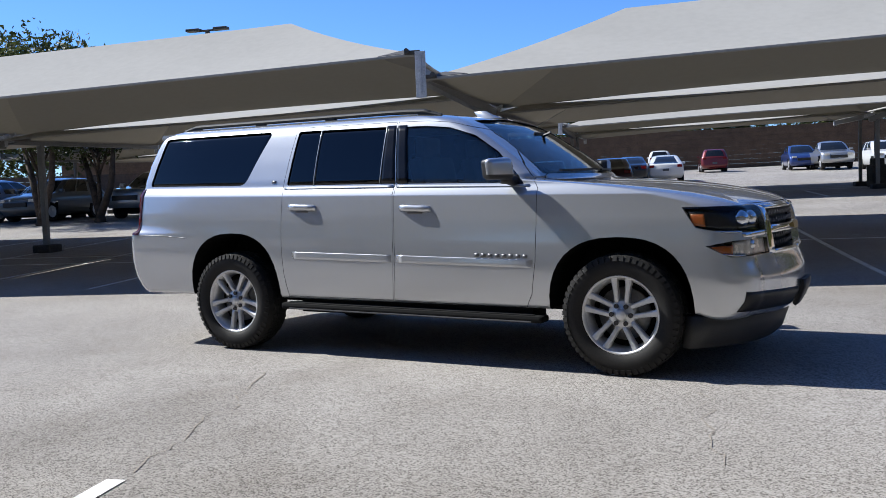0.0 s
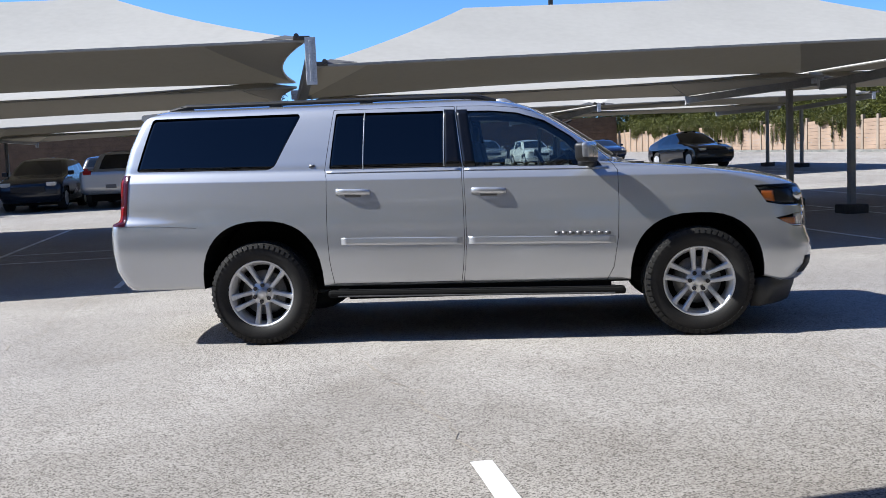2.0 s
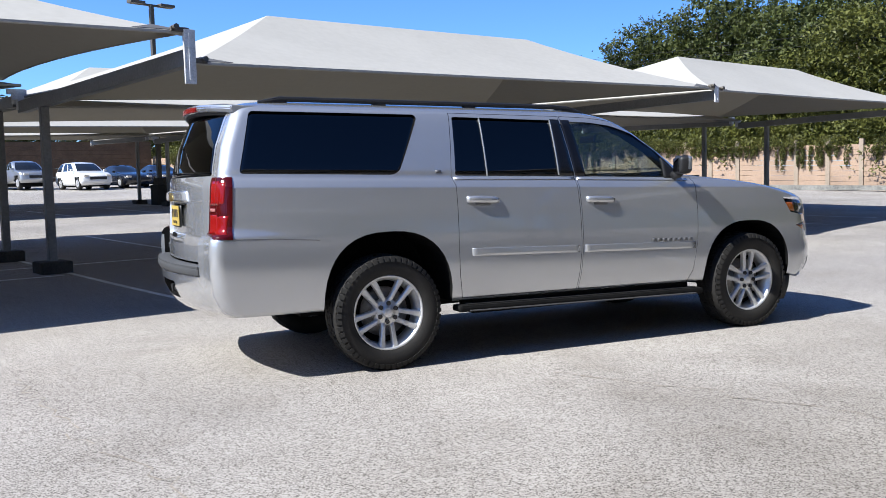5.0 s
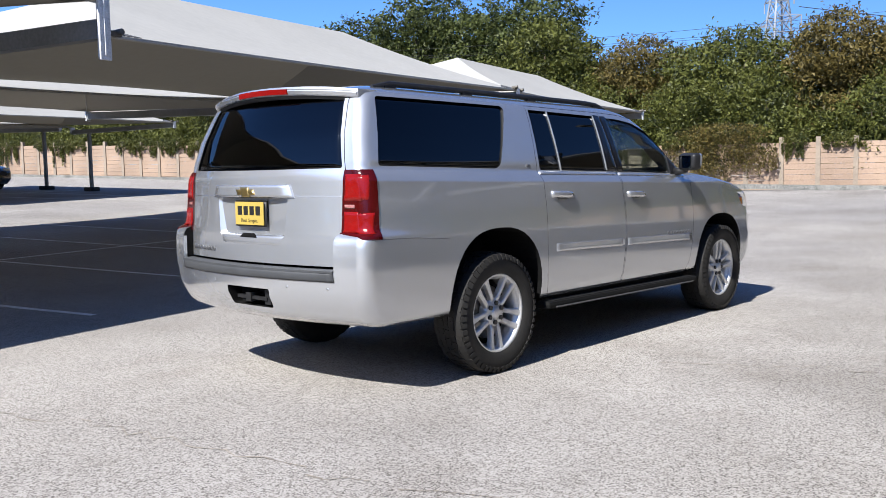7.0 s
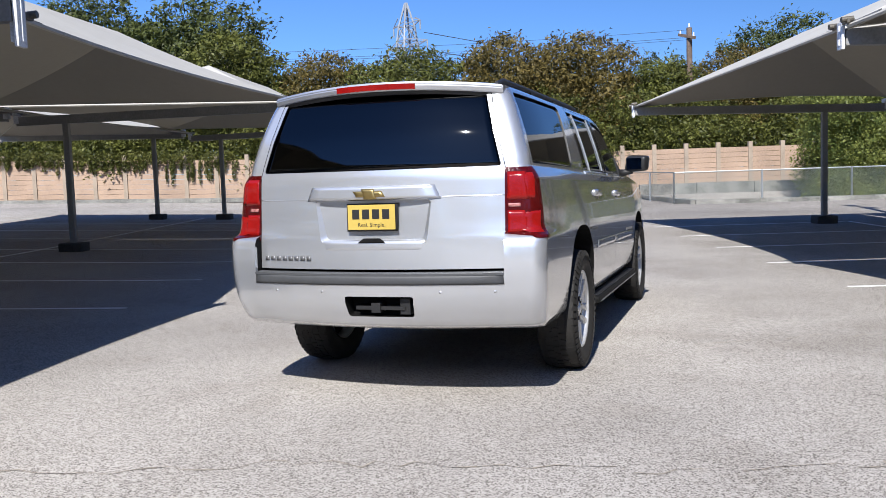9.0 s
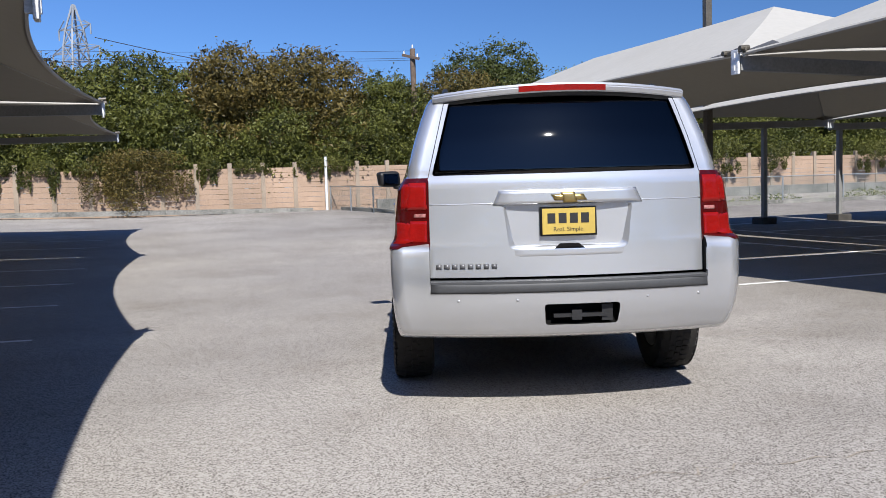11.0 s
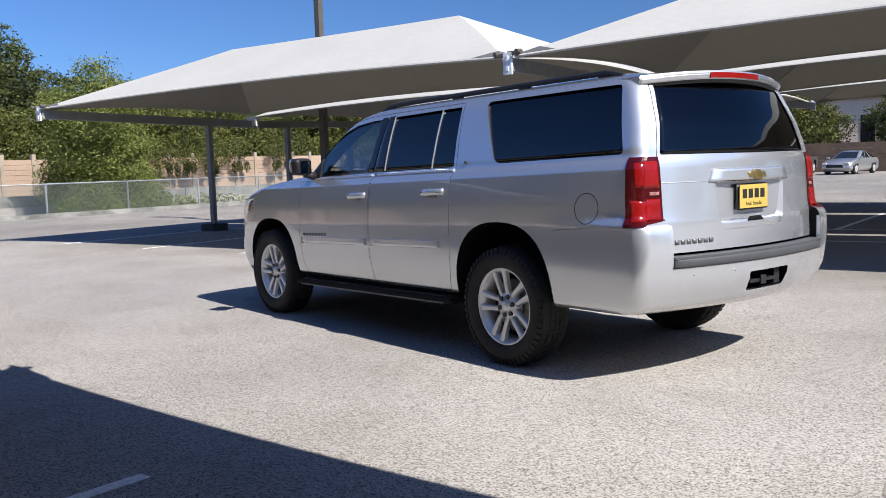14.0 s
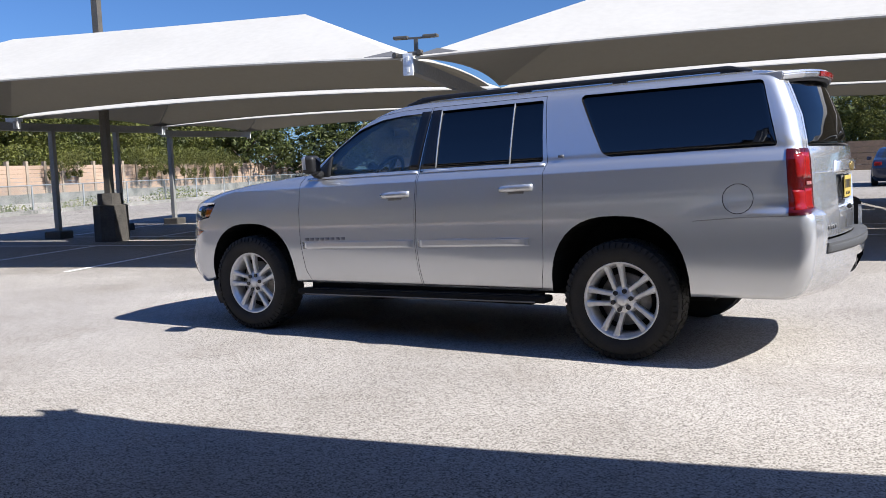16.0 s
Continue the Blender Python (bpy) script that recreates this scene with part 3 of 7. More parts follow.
TREES = ((39, 84, 9, "green"), (38, 77, 9, "green"), (39, 70, 9, "dark"), (38, 64, 9, "green"), (39, 58, 9, "dark"), (37, 52, 8.5, "green"), (38, 46, 8, "dark"), (37, 40, 6.8, "green"), (38.5, 35, 6.8, "green"),
         (39, 30, 7.4, "dark"), (40, 25, 9.5, "dark"), (40, 20, 10.8, "dark"), (39.5, 15.5, 10.6, "dark"), (36.6, 12.0, 8.3, "green"), (37, 7.8, 7.3, "brown"),
         (37, 3.6, 7.5, "green"), (36.6, -0.8, 7.7, "brown"), (36.6, -4.6, 7.8, "brown"), (37.5, -8.8, 6.8, "green"), (36.8, -12, 6.8, "brown"), (39, -16.4, 8.7, "dark"),
         (37, -20, 5.0, "green"), (37.4, -24, 5.5, "brown"), (37, -28, 6.0, "green"), (37.5, -32, 7.4, "dark"), (37, -36, 7.6, "green"), (37.5, -40.5, 8, "dark"), (37, -45, 8, "green"), (37.5, -50, 8, "dark"), (37, -55, 8, "green"), (33, -59, 8, "far"),
         (21, -64, 6.8, "brown"), (13, -64, 6.4, "small"), (5, -63.5, 6.2, "small"), (-3, -64, 7.0, "brown"), (-14, -64, 6.4, "small"), (-26, -64, 7.0, "brown"),
         (35.2, 33, 5.2, "small"), (35.0, 27.5, 5.6, "small"), (35.2, 22.5, 6.0, "small"), (35.0, 17.5, 6.2, "small"), (34.6, 9.6, 5.2, "small"), (34.8, 5.4, 5.0, "small"), (34.6, 1.4, 5.4, "small"),
         (34.6, -2.8, 5.2, "small"), (34.8, -6.6, 4.8, "small"), (35, -10.5, 4.6, "small"), (35.4, -14, 4.6, "small"), (35.2, -18.6, 4.8, "small"), (35.2, -24, 5, "small"), (35.2, -29, 5, "small"), (35.4, 39, 5.2, "small"), (35.4, 45, 5.2, "small"), (35.4, 52, 5.5, "small"), (35.4, 60, 5.5, "small"))
tr_rng = random.Random(5)
for u, v, h, kind in TREES:
    p = W(u, v)
    src = KINDS[kind]
    s = h / HEIGHT[kind]
    m = Matrix.Translation((p.x, p.y, p.z - 0.1)) @ Matrix.Rotation(tr_rng.uniform(0, 6.28), 4, "Z") @ Matrix.Diagonal((s * tr_rng.uniform(0.95, 1.15), s * tr_rng.uniform(0.95, 1.15), s, 1))
    if kind in first:
        first.discard(kind)
        src.matrix_basis = m
    else:
        o = copy_thing(src, Matrix.Identity(4))
        o.matrix_basis = m

# ---- vehicle materials ----
def paint(name, color, metal=0.95, rough=0.15, spread=0.40, flake=0.03, wide=0.47, coat=1.45, deep=1.0):
    """Metallic paint: flakes that mirror softly, flakes that scatter widely, a clear coat over both."""
    m = bpy.data.materials.new(name)
    m.use_nodes = True
    nt = m.node_tree
    b, L = nt.nodes["Principled BSDF"], nt.links.new
    g = nt.nodes.new("ShaderNodeNewGeometry")
    n = nt.nodes.new("ShaderNodeTexNoise")
    n.inputs["Scale"].default_value, n.inputs["Detail"].default_value = 900.0, 1
    d = nt.nodes.new("ShaderNodeTexNoise")
    d.inputs["Scale"].default_value, d.inputs["Detail"].default_value = 2.2, 6
    L(g.outputs["Position"], n.inputs["Vector"]), L(g.outputs["Position"], d.inputs["Vector"])
    r = nt.nodes.new("ShaderNodeValToRGB")
    r.color_ramp.elements[0].position, r.color_ramp.elements[1].position = 0.35, 0.65
    r.color_ramp.elements[0].color = (*(c * (1 - flake * 2) for c in color), 1)
    r.color_ramp.elements[1].color = (*(min(1, c * (1 + flake)) for c in color), 1)
    L(n.outputs["Fac"], r.inputs["Fac"])
    broad = nt.nodes.new("ShaderNodeBsdfPrincipled")
    for node, metal, base in ((b, metal, rough), (broad, metal * 0.72, wide)):
        q = nt.nodes.new("ShaderNodeMapRange")
        q.inputs["To Min"].default_value, q.inputs["To Max"].default_value = base - 0.03, base + 0.04
        L(d.outputs["Fac"], q.inputs["Value"]), L(q.outputs[0], node.inputs["Roughness"])
        tone = nt.nodes.new("ShaderNodeVectorMath")
        tone.operation = "SCALE"
        tone.inputs["Scale"].default_value = deep if node == b else 1.0
        L(r.outputs["Color"], tone.inputs[0]), L(tone.outputs[0], node.inputs["Base Color"])
        node.inputs["Metallic"].default_value = metal
        node.inputs["Coat Weight"].default_value, node.inputs["Coat Roughness"].default_value = 1.0, 0.03
        node.inputs["Coat IOR"].default_value = coat
    mx = nt.nodes.new("ShaderNodeMixShader")
    # the flakes lie flat: seen at a slant the gloss of the clear coat takes over
    slant, flop = nt.nodes.new("ShaderNodeLayerWeight"), nt.nodes.new("ShaderNodeMapRange")
    flop.inputs["From Min"].default_value, flop.inputs["From Max"].default_value = 0.40, 0.85
    flop.inputs["To Min"].default_value, flop.inputs["To Max"].default_value = spread, spread * 0.35
    L(slant.outputs["Facing"], flop.inputs["Value"]), L(flop.outputs[0], mx.inputs[0])
    L(b.outputs[0], mx.inputs[1]), L(broad.outputs[0], mx.inputs[2])
    L(mx.outputs[0], nt.nodes["Material Output"].inputs["Surface"])
    return m


def glass(name, tint, rough=0.0, ior=1.75):
    """Tinted pane: clear through, mirror-like at a slant."""
    m = bpy.data.materials.new(name)
    m.use_nodes = True
    nt = m.node_tree
    L = nt.links.new
    nt.nodes.remove(nt.nodes["Principled BSDF"])
    t = nt.nodes.new("ShaderNodeBsdfTransparent")
    t.inputs["Color"].default_value = (*tint, 1)
    g = nt.nodes.new("ShaderNodeBsdfGlossy")
    g.inputs["Roughness"].default_value = rough
    f = nt.nodes.new("ShaderNodeLayerWeight")
    p5 = nt.nodes.new("ShaderNodeMath")
    p5.operation, p5.inputs[1].default_value = "POWER", 5.0
    ma = nt.nodes.new("ShaderNodeMath")
    ma.operation = "MULTIPLY_ADD"
    f0 = ((ior - 1) / (ior + 1)) ** 2
    ma.inputs[1].default_value, ma.inputs[2].default_value = 1 - f0, f0
    L(f.outputs["Facing"], p5.inputs[0]), L(p5.outputs[0], ma.inputs[0])
    mx = nt.nodes.new("ShaderNodeMixShader")
    L(ma.outputs[0], mx.inputs[0]), L(t.outputs[0], mx.inputs[1]), L(g.outputs[0], mx.inputs[2])
    L(mx.outputs[0], nt.nodes["Material Output"].inputs["Surface"])
    return m


P_SILVER = paint("silver metallic paint", (0.640, 0.653, 0.676), rough=0.20, spread=0.40, wide=0.60, coat=1.6, deep=0.86)
G_PRIV = glass("privacy glass", (0.010, 0.011, 0.013), 0.02, 1.80)
G_REAR = glass("rear privacy glass", (0.010, 0.011, 0.013), 0.02, 1.66)
G_LENS = glass("clear lens", (0.96, 0.96, 0.96), 0.0, 1.5)
G_FRONT = glass("lightly tinted glass", (0.78, 0.83, 0.82), 0.0, 1.85)
M_BLACK = mat("black plastic trim", (0.011, 0.011, 0.012), rough=0.5, vary=0.15, scale=8, fine=120, bump=0.0004)
M_STEP = mat("black textured step", (0.006, 0.006, 0.006), rough=0.8, spec=0.2, vary=0.2, scale=8, fine=140, bump=0.0006)
M_MIRROR = mat("tinted mirror glass", (0.14, 0.15, 0.17), rough=0.03, metal=1.0, vary=0.02)
M_GLOSSBLACK = mat("gloss black trim", (0.006, 0.006, 0.007), rough=0.2, vary=0.1)
M_RUBBER = mat("tyre rubber", (0.011, 0.011, 0.011), rough=0.70, spec=0.28, vary=0.25, scale=9, fine=90, bump=0.001, tint=(0.022, 0.020, 0.018))
M_RIM = mat("machined silver alloy", (0.66, 0.66, 0.66), rough=0.38, metal=0.6, vary=0.05, scale=6, fine=60)
M_LUG = mat("dark chrome lug nut", (0.05, 0.05, 0.055), rough=0.18, metal=0.8, vary=0.05)
M_DISC = mat("brake disc steel", (0.25, 0.24, 0.23), rough=0.45, metal=0.9, vary=0.1)
M_CHROME = mat("chrome", (0.82, 0.82, 0.83), rough=0.08, metal=1.0, vary=0.02)
M_DARKCHROME = mat("dark lettering chrome", (0.14, 0.14, 0.145), rough=0.35, metal=0.4, vary=0.05)
M_GOLD = mat("gold emblem", (0.40, 0.29, 0.11), rough=0.3, metal=0.9, vary=0.1)
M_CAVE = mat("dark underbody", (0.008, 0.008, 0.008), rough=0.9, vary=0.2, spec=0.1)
M_DIVIDER = mat("bright window divider", (0.40, 0.41, 0.42), rough=0.3, metal=0.6, vary=0.05)
M_STEPTRIM = mat("grey step trim", (0.14, 0.14, 0.145), rough=0.4, metal=0.3, vary=0.1)
M_VALANCE = mat("dark grey lower valance", (0.035, 0.035, 0.036), rough=0.6, vary=0.15, scale=8, fine=120, bump=0.0004)
M_SEAT = mat("dark grey seat cloth", (0.055, 0.055, 0.06), rough=0.9, vary=0.15, scale=20, fine=120)
M_HEAD = mat("pale roof lining", (0.12, 0.12, 0.12), rough=0.9, vary=0.05)
M_YELLOW = mat("yellow plate", (0.44, 0.32, 0.07), rough=0.4, vary=0.04, scale=5, fine=60)
M_INK = mat("black ink", (0.012, 0.012, 0.012), rough=0.5, vary=0.05)
M_GREYPAD = mat("grey bumper step pad", (0.05, 0.052, 0.056), rough=0.6, vary=0.1, scale=8, fine=150, bump=0.0006)
M_AMBER = mat("amber lens", (0.36, 0.085, 0.008), rough=0.1, vary=0.05, coat=1.0)
M_REFLECT = mat("lamp reflector", (0.78, 0.72, 0.62), rough=0.25, metal=0.3, vary=0.1, scale=12)


def red_lens(name, color):
    m = mat(name, color, rough=0.14, vary=0.14, scale=9, fine=120, coat=0.35, spec=0.25)
    nt = m.node_tree
    b, L = nt.nodes["Principled BSDF"], nt.links.new
    v = nt.nodes.new("ShaderNodeTexVoronoi")
    v.inputs["Scale"].default_value = 95.0
    g = nt.nodes.new("ShaderNodeTexCoord")
    L(g.outputs["Object"], v.inputs["Vector"])
    bp = nt.nodes.new("ShaderNodeBump")
    bp.inputs["Strength"].default_value, bp.inputs["Distance"].default_value = 0.16, 0.004
    L(v.outputs["Distance"], bp.inputs["Height"]), L(bp.outputs[0], b.inputs["Normal"])
    b.inputs["Metallic"].default_value = 0.0
    return m


M_RED = red_lens("red tail lamp lens", (0.21, 0.005, 0.004))
M_LENSDARK = red_lens("dark red lens", (0.050, 0.002, 0.002))

# ---- the silver sport utility vehicle ----
from mathutils.bvhtree import BVHTree


def interp(tab, x):
    return float(np.interp(x, [t[0] for t in tab], [t[1] for t in tab]))


# half width, rear end, front end, and roundness of the body's level outlines, by height
YS = ((0.40, 0.935), (0.45, 0.960), (0.52, 0.975), (0.62, 0.987), (0.75, 0.993), (0.90, 0.991), (1.05, 0.980), (1.18, 0.962), (1.222, 0.956), (1.24, 0.947), (1.265, 0.932), (1.287, 0.914), (1.30, 0.909), (1.34, 0.902),
      (1.50, 0.858), (1.65, 0.808), (1.74, 0.772), (1.775, 0.748), (1.80, 0.715), (1.82, 0.670), (1.84, 0.59), (1.853, 0.47), (1.861, 0.32), (1.865, 0.12))
XR = ((0.40, -2.82), (0.46, -2.912), (0.55, -2.967), (0.68, -2.985), (0.80, -2.985), (0.88, -2.975), (0.905, -2.955), (0.925, -2.90), (1.00, -2.895), (1.25, -2.885), (1.33, -2.872), (1.50, -2.832), (1.70, -2.755), (1.775, -2.715),
      (1.80, -2.68), (1.82, -2.62), (1.84, -2.50), (1.853, -2.30), (1.861, -2.05), (1.865, -1.75))
XF = ((0.36, 2.50), (0.45, 2.585), (0.55, 2.635), (0.70, 2.640), (0.78, 2.60), (0.95, 2.575), (1.06, 2.555), (1.12, 2.535), (1.155, 2.49), (1.19, 2.41), (1.225, 2.27), (1.26, 2.07), (1.285, 1.86), (1.305, 1.60), (1.318, 1.34), (1.33, 1.235),
      (1.50, 0.985), (1.65, 0.745), (1.74, 0.575), (1.775, 0.47), (1.80, 0.36), (1.82, 0.22), (1.84, -0.05), (1.853, -0.35), (1.861, -0.7), (1.865, -1.1))
BOWR = ((0.40, 0.17), (0.90, 0.16), (0.93, 0.15), (1.3, 0.15), (1.75, 0.14), (1.87, 0.12))
BOWF = ((0.40, 0.26), (0.70, 0.22), (1.08, 0.20), (1.16, 0.22), (1.25, 0.34), (1.30, 0.40), (1.32, 0.30), (1.34, 0.22), (1.75, 0.16), (1.87, 0.10))
RR = ((0.40, 0.12), (0.60, 0.09), (0.90, 0.09), (0.93, 0.09), (1.3, 0.085), (1.75, 0.08), (1.82, 0.20), (1.865, 0.10))
RF = ((0.40, 0.22), (1.10, 0.20), (1.20, 0.24), (1.30, 0.22), (1.33, 0.12), (1.70, 0.10), (1.82, 0.20), (1.865, 0.10))
AXLE_F, AXLE_R, HUB_Z, TYRE_R = 1.651, -1.651, 0.398, 0.402


def ring(z, iy=0.0, ix=0.0, gate=False):
    """The closed level outline of the body at a height, drawn in by iy and ix."""
    ys, xr, xf = interp(YS, z) - iy, interp(XR, z) + ix, interp(XF, z) - ix
    if gate and z < 0.93:
        xr = -2.8985 - (0.93 - z) * 0.03 + ix
    br, bf, rr, rf = interp(BOWR, max(z, 0.93) if gate else z), interp(BOWF, z), min(interp(RR, z), ys * 0.8), min(interp(RF, z), ys * 0.8)
    half = []
    for k in range(10):
        y = (ys - rr) * k / 10
        half.append((xr + br * (y / ys) ** 2, y))
    x0 = xr + br * ((ys - rr) / ys) ** 2
    for k in range(10):
        a = math.pi / 2 * k / 10
        half.append((x0 + rr * (1 - math.cos(a)), ys - rr + rr * math.sin(a)))
    xa = x0 + rr
    xc = xf - bf * ((ys - rf) / ys) ** 2
    xb = xc - rf * 1.15
    n = 130
    for k in range(n + 1):
        half.append((xa + (xb - xa) * k / n, ys))
    for k in range(1, 11):
        a = math.pi / 2 * k / 10
        half.append((xb + (xc - xb) * math.sin(a), ys - rf + rf * math.cos(a)))
    for k in range(1, 13):
        y = (ys - rf) * (1 - k / 12)
        half.append((xf - bf * (y / ys) ** 2, y))
    return half


def settle_point(x, y, z):
    """Plan taper at both ends and the slight nose-down rake."""
    if x < -1.95 and z > 0.90:
        y *= 1 - 0.036 * min(1, (-1.95 - x) / 0.85) ** 2 * min(1, (z - 0.90) / 0.05)
    if x > 1.2 and z < 1.34:
        y *= 1 - 0.035 * min(1, (x - 1.2) / 1.2) ** 2
    c = 0.024 - 0.013 * min(1, max(0, (z - 1.36) / 0.45))
    drop = 0.035 * min(1, max(0, (x - 2.13) / 0.12)) * min(1, max(0, (0.60 - z) / 0.17))
    return Vector((x, y, z - c * x * min(1, max(0, (z - 0.36) / 0.25)) - drop))


LEVELS = [0.43, 0.455, 0.48, 0.51, 0.55, 0.60, 0.66, 0.72, 0.78, 0.84, 0.875, 0.89, 0.905, 0.915, 0.925, 0.94, 0.97, 1.01, 1.05, 1.09, 1.12, 1.14, 1.155, 1.17, 1.185, 1.20, 1.215, 1.221, 1.226, 1.242, 1.255, 1.265, 1.275, 1.285, 1.295, 1.303, 1.311, 1.318, 1.324, 1.33, 1.345, 1.37, 1.41,
          1.45, 1.50, 1.55, 1.60, 1.65, 1.70, 1.735, 1.76, 1.775, 1.788, 1.80, 1.81, 1.82, 1.83, 1.84, 1.847, 1.853, 1.857, 1.861, 1.865]


def shell(levels, iy=0.0, ix=0.0, grow=None, gate=False):
    bm = bmesh.new()
    rings = []
    for z in levels:
        h = ring(z, iy, ix, gate)
        full = h + [(x, -y) for x, y in h[-2:0:-1]]
        rings.append([bm.verts.new(settle_point(x, y, z)) for x, y in full])
    n = len(rings[0])
    for a, b in zip(rings, rings[1:]):
        for k in range(n):
            bm.faces.new((a[k], b[k], b[(k + 1) % n], a[(k + 1) % n]))
    for loop, flip in ((rings[0], False), (rings[-1], True)):
        h = n // 2
        # cap with strips from side to side
        for k in range(h):
            i0, i1, j1, j0 = k, k + 1, (n - k - 1) % n, (n - k) % n
            vs = [loop[i0], loop[i1]] + ([loop[j1]] if j1 != i1 else []) + ([loop[j0]] if j0 != i0 else [])
            vs = list(dict.fromkeys(vs))
            if len(vs) > 2:
                bm.faces.new(vs[::-1] if flip else vs)
    bmesh.ops.recalc_face_normals(bm, faces=bm.faces)
    for f in bm.faces:
        f.smooth = True
    if grow:
        bm.normal_update()
        for v in bm.verts:
            v.co += v.normal * grow
    return bm


def to_mesh(bm, material):
    me = bpy.data.meshes.new("solid")
    bm.to_mesh(me)
    bm.free()
    me.materials.append(material)
    return me


def boolean(a, b, how):
    """Mesh a cut by, or met with, mesh b."""
    oa, ob = new("solid", a), new("cutter", b)
    m = oa.modifiers.new("cut", "BOOLEAN")
    m.operation, m.object, m.solver, m.material_mode = how, ob, "EXACT", "TRANSFER"
    dg = bpy.context.evaluated_depsgraph_get()
    me = bpy.data.meshes.new_from_object(oa.evaluated_get(dg))
    bpy.data.objects.remove(oa)
    bpy.data.objects.remove(ob)
    return me


def prism(polys, axis, a, b, material):
    """Polygons in the plane across an axis, drawn out from a to b along it, as one mesh."""
    bm = bmesh.new()
    for poly in polys:
        def at(p, w):
            return Vector((p[0], w, p[1])) if axis == "y" else Vector((w, p[0], p[1])) if axis == "x" else Vector((p[0], p[1], w))
        lo, hi = [bm.verts.new(at(p, a)) for p in poly], [bm.verts.new(at(p, b)) for p in poly]
        n = len(poly)
        for k in range(n):
            bm.faces.new((lo[k], lo[(k + 1) % n], hi[(k + 1) % n], hi[k]))
        bm.faces.new(lo[::-1]), bm.faces.new(hi)
    bmesh.ops.recalc_face_normals(bm, faces=bm.faces)
    return to_mesh(bm, material)


def shrink(poly, d):
    xs, zs = [p[0] for p in poly], [p[1] for p in poly]
    cx, cz = (min(xs) + max(xs)) / 2, (min(zs) + max(zs)) / 2
    fx, fz = 1 - 2 * d / (max(xs) - min(xs)), 1 - 2 * d / (max(zs) - min(zs))
    return [(cx + (x - cx) * fx, cz + (z - cz) * fz) for x, z in poly]


def round_poly(poly, r, n=5):
    """Round a polygon's corners."""
    out = []
    m = len(poly)
    for i in range(m):
        p0, p, p1 = Vector(poly[i - 1]), Vector(poly[i]), Vector(poly[(i + 1) % m])
        a, b = (p0 - p), (p1 - p)
        rr = min(r, a.length * 0.45, b.length * 0.45)
        a, b = p + a.normalized() * rr, p + b.normalized() * rr
        for k in range(n + 1):
            t = k / n
            q = a * (1 - t) ** 2 + p * 2 * t * (1 - t) + b * t * t
            out.append((q.x, q.y))
    return out


OUTER = shell(LEVELS)
INNER = shell(LEVELS, gate=True)  # the same without the rear bumper, for the tailgate
for _s in (OUTER, INNER):
    _s.normal_update()
    _s.verts.ensure_lookup_table()
    _s.faces.ensure_lookup_table()
BVH, BVH_GATE = BVHTree.FromBMesh(OUTER), BVHTree.FromBMesh(INNER)


def skin_normal(p, gate=False):
    loc, nor, idx, dist = (BVH_GATE if gate else BVH).find_nearest(p)
    f = (INNER if gate else OUTER).faces[idx]
    s = Vector((0, 0, 0))
    for v in f.verts:
        w = 1.0 / (1e-5 + (v.co - loc).length)
        s += v.normal * w
    return loc, s.normalized(), nor, dist


def polish(me, gate=False):
    """Give what lies on the outer skin the skin's own smooth normals."""
    out = []
    memo = {}
    vs = me.vertices
    me.polygons.foreach_set("use_smooth", [True] * len(me.polygons))
    for p in me.polygons:
        fn = p.normal
        for li in p.loop_indices:
            vi = me.loops[li].vertex_index
            if vi not in memo:
                memo[vi] = skin_normal(vs[vi].co, gate)
            loc, n, flat, dist = memo[vi]
            out.append(n if dist < 0.0012 and fn.dot(n) > 0.8 else fn.copy())
    me.normals_split_custom_set(out)
    return me


def GATE_X(y):
    """The plane of the tailgate's lower edge, behind the bumper."""
    return -2.897 + 0.15 * (y / 0.99) ** 2


def cast(a, b, axis, sign):
    """Where a point of the side, rear, front or top view lies on the skin, and the normal there."""
    if axis == "y":
        o, d = Vector((a, 3 * sign, b)), Vector((0, -sign, 0))
    elif axis == "x":
        o, d = Vector((5 * sign, a, b)), Vector((-sign, 0, 0))
    else:
        o, d = Vector((a, b, 4)), Vector((0, 0, -1))
    gate = axis == "x" and sign < 0 and abs(a) < 0.776 and b > 0.775
    hit, n, idx, dist = (BVH_GATE if gate else BVH).ray_cast(o, d)
    if hit is None:
        return None
    return hit, skin_normal(hit, gate)[1]


def resample(line, n):
    pts = [Vector(p) for p in line]
    ds = [0.0]
    for p, q in zip(pts, pts[1:]):
        ds.append(ds[-1] + (q - p).length)
    out = []
    for k in range(n + 1):
        d = ds[-1] * k / n
        out.append((float(np.interp(d, ds, [p.x for p in pts])), float(np.interp(d, ds, [p.y for p in pts]))))
    return out


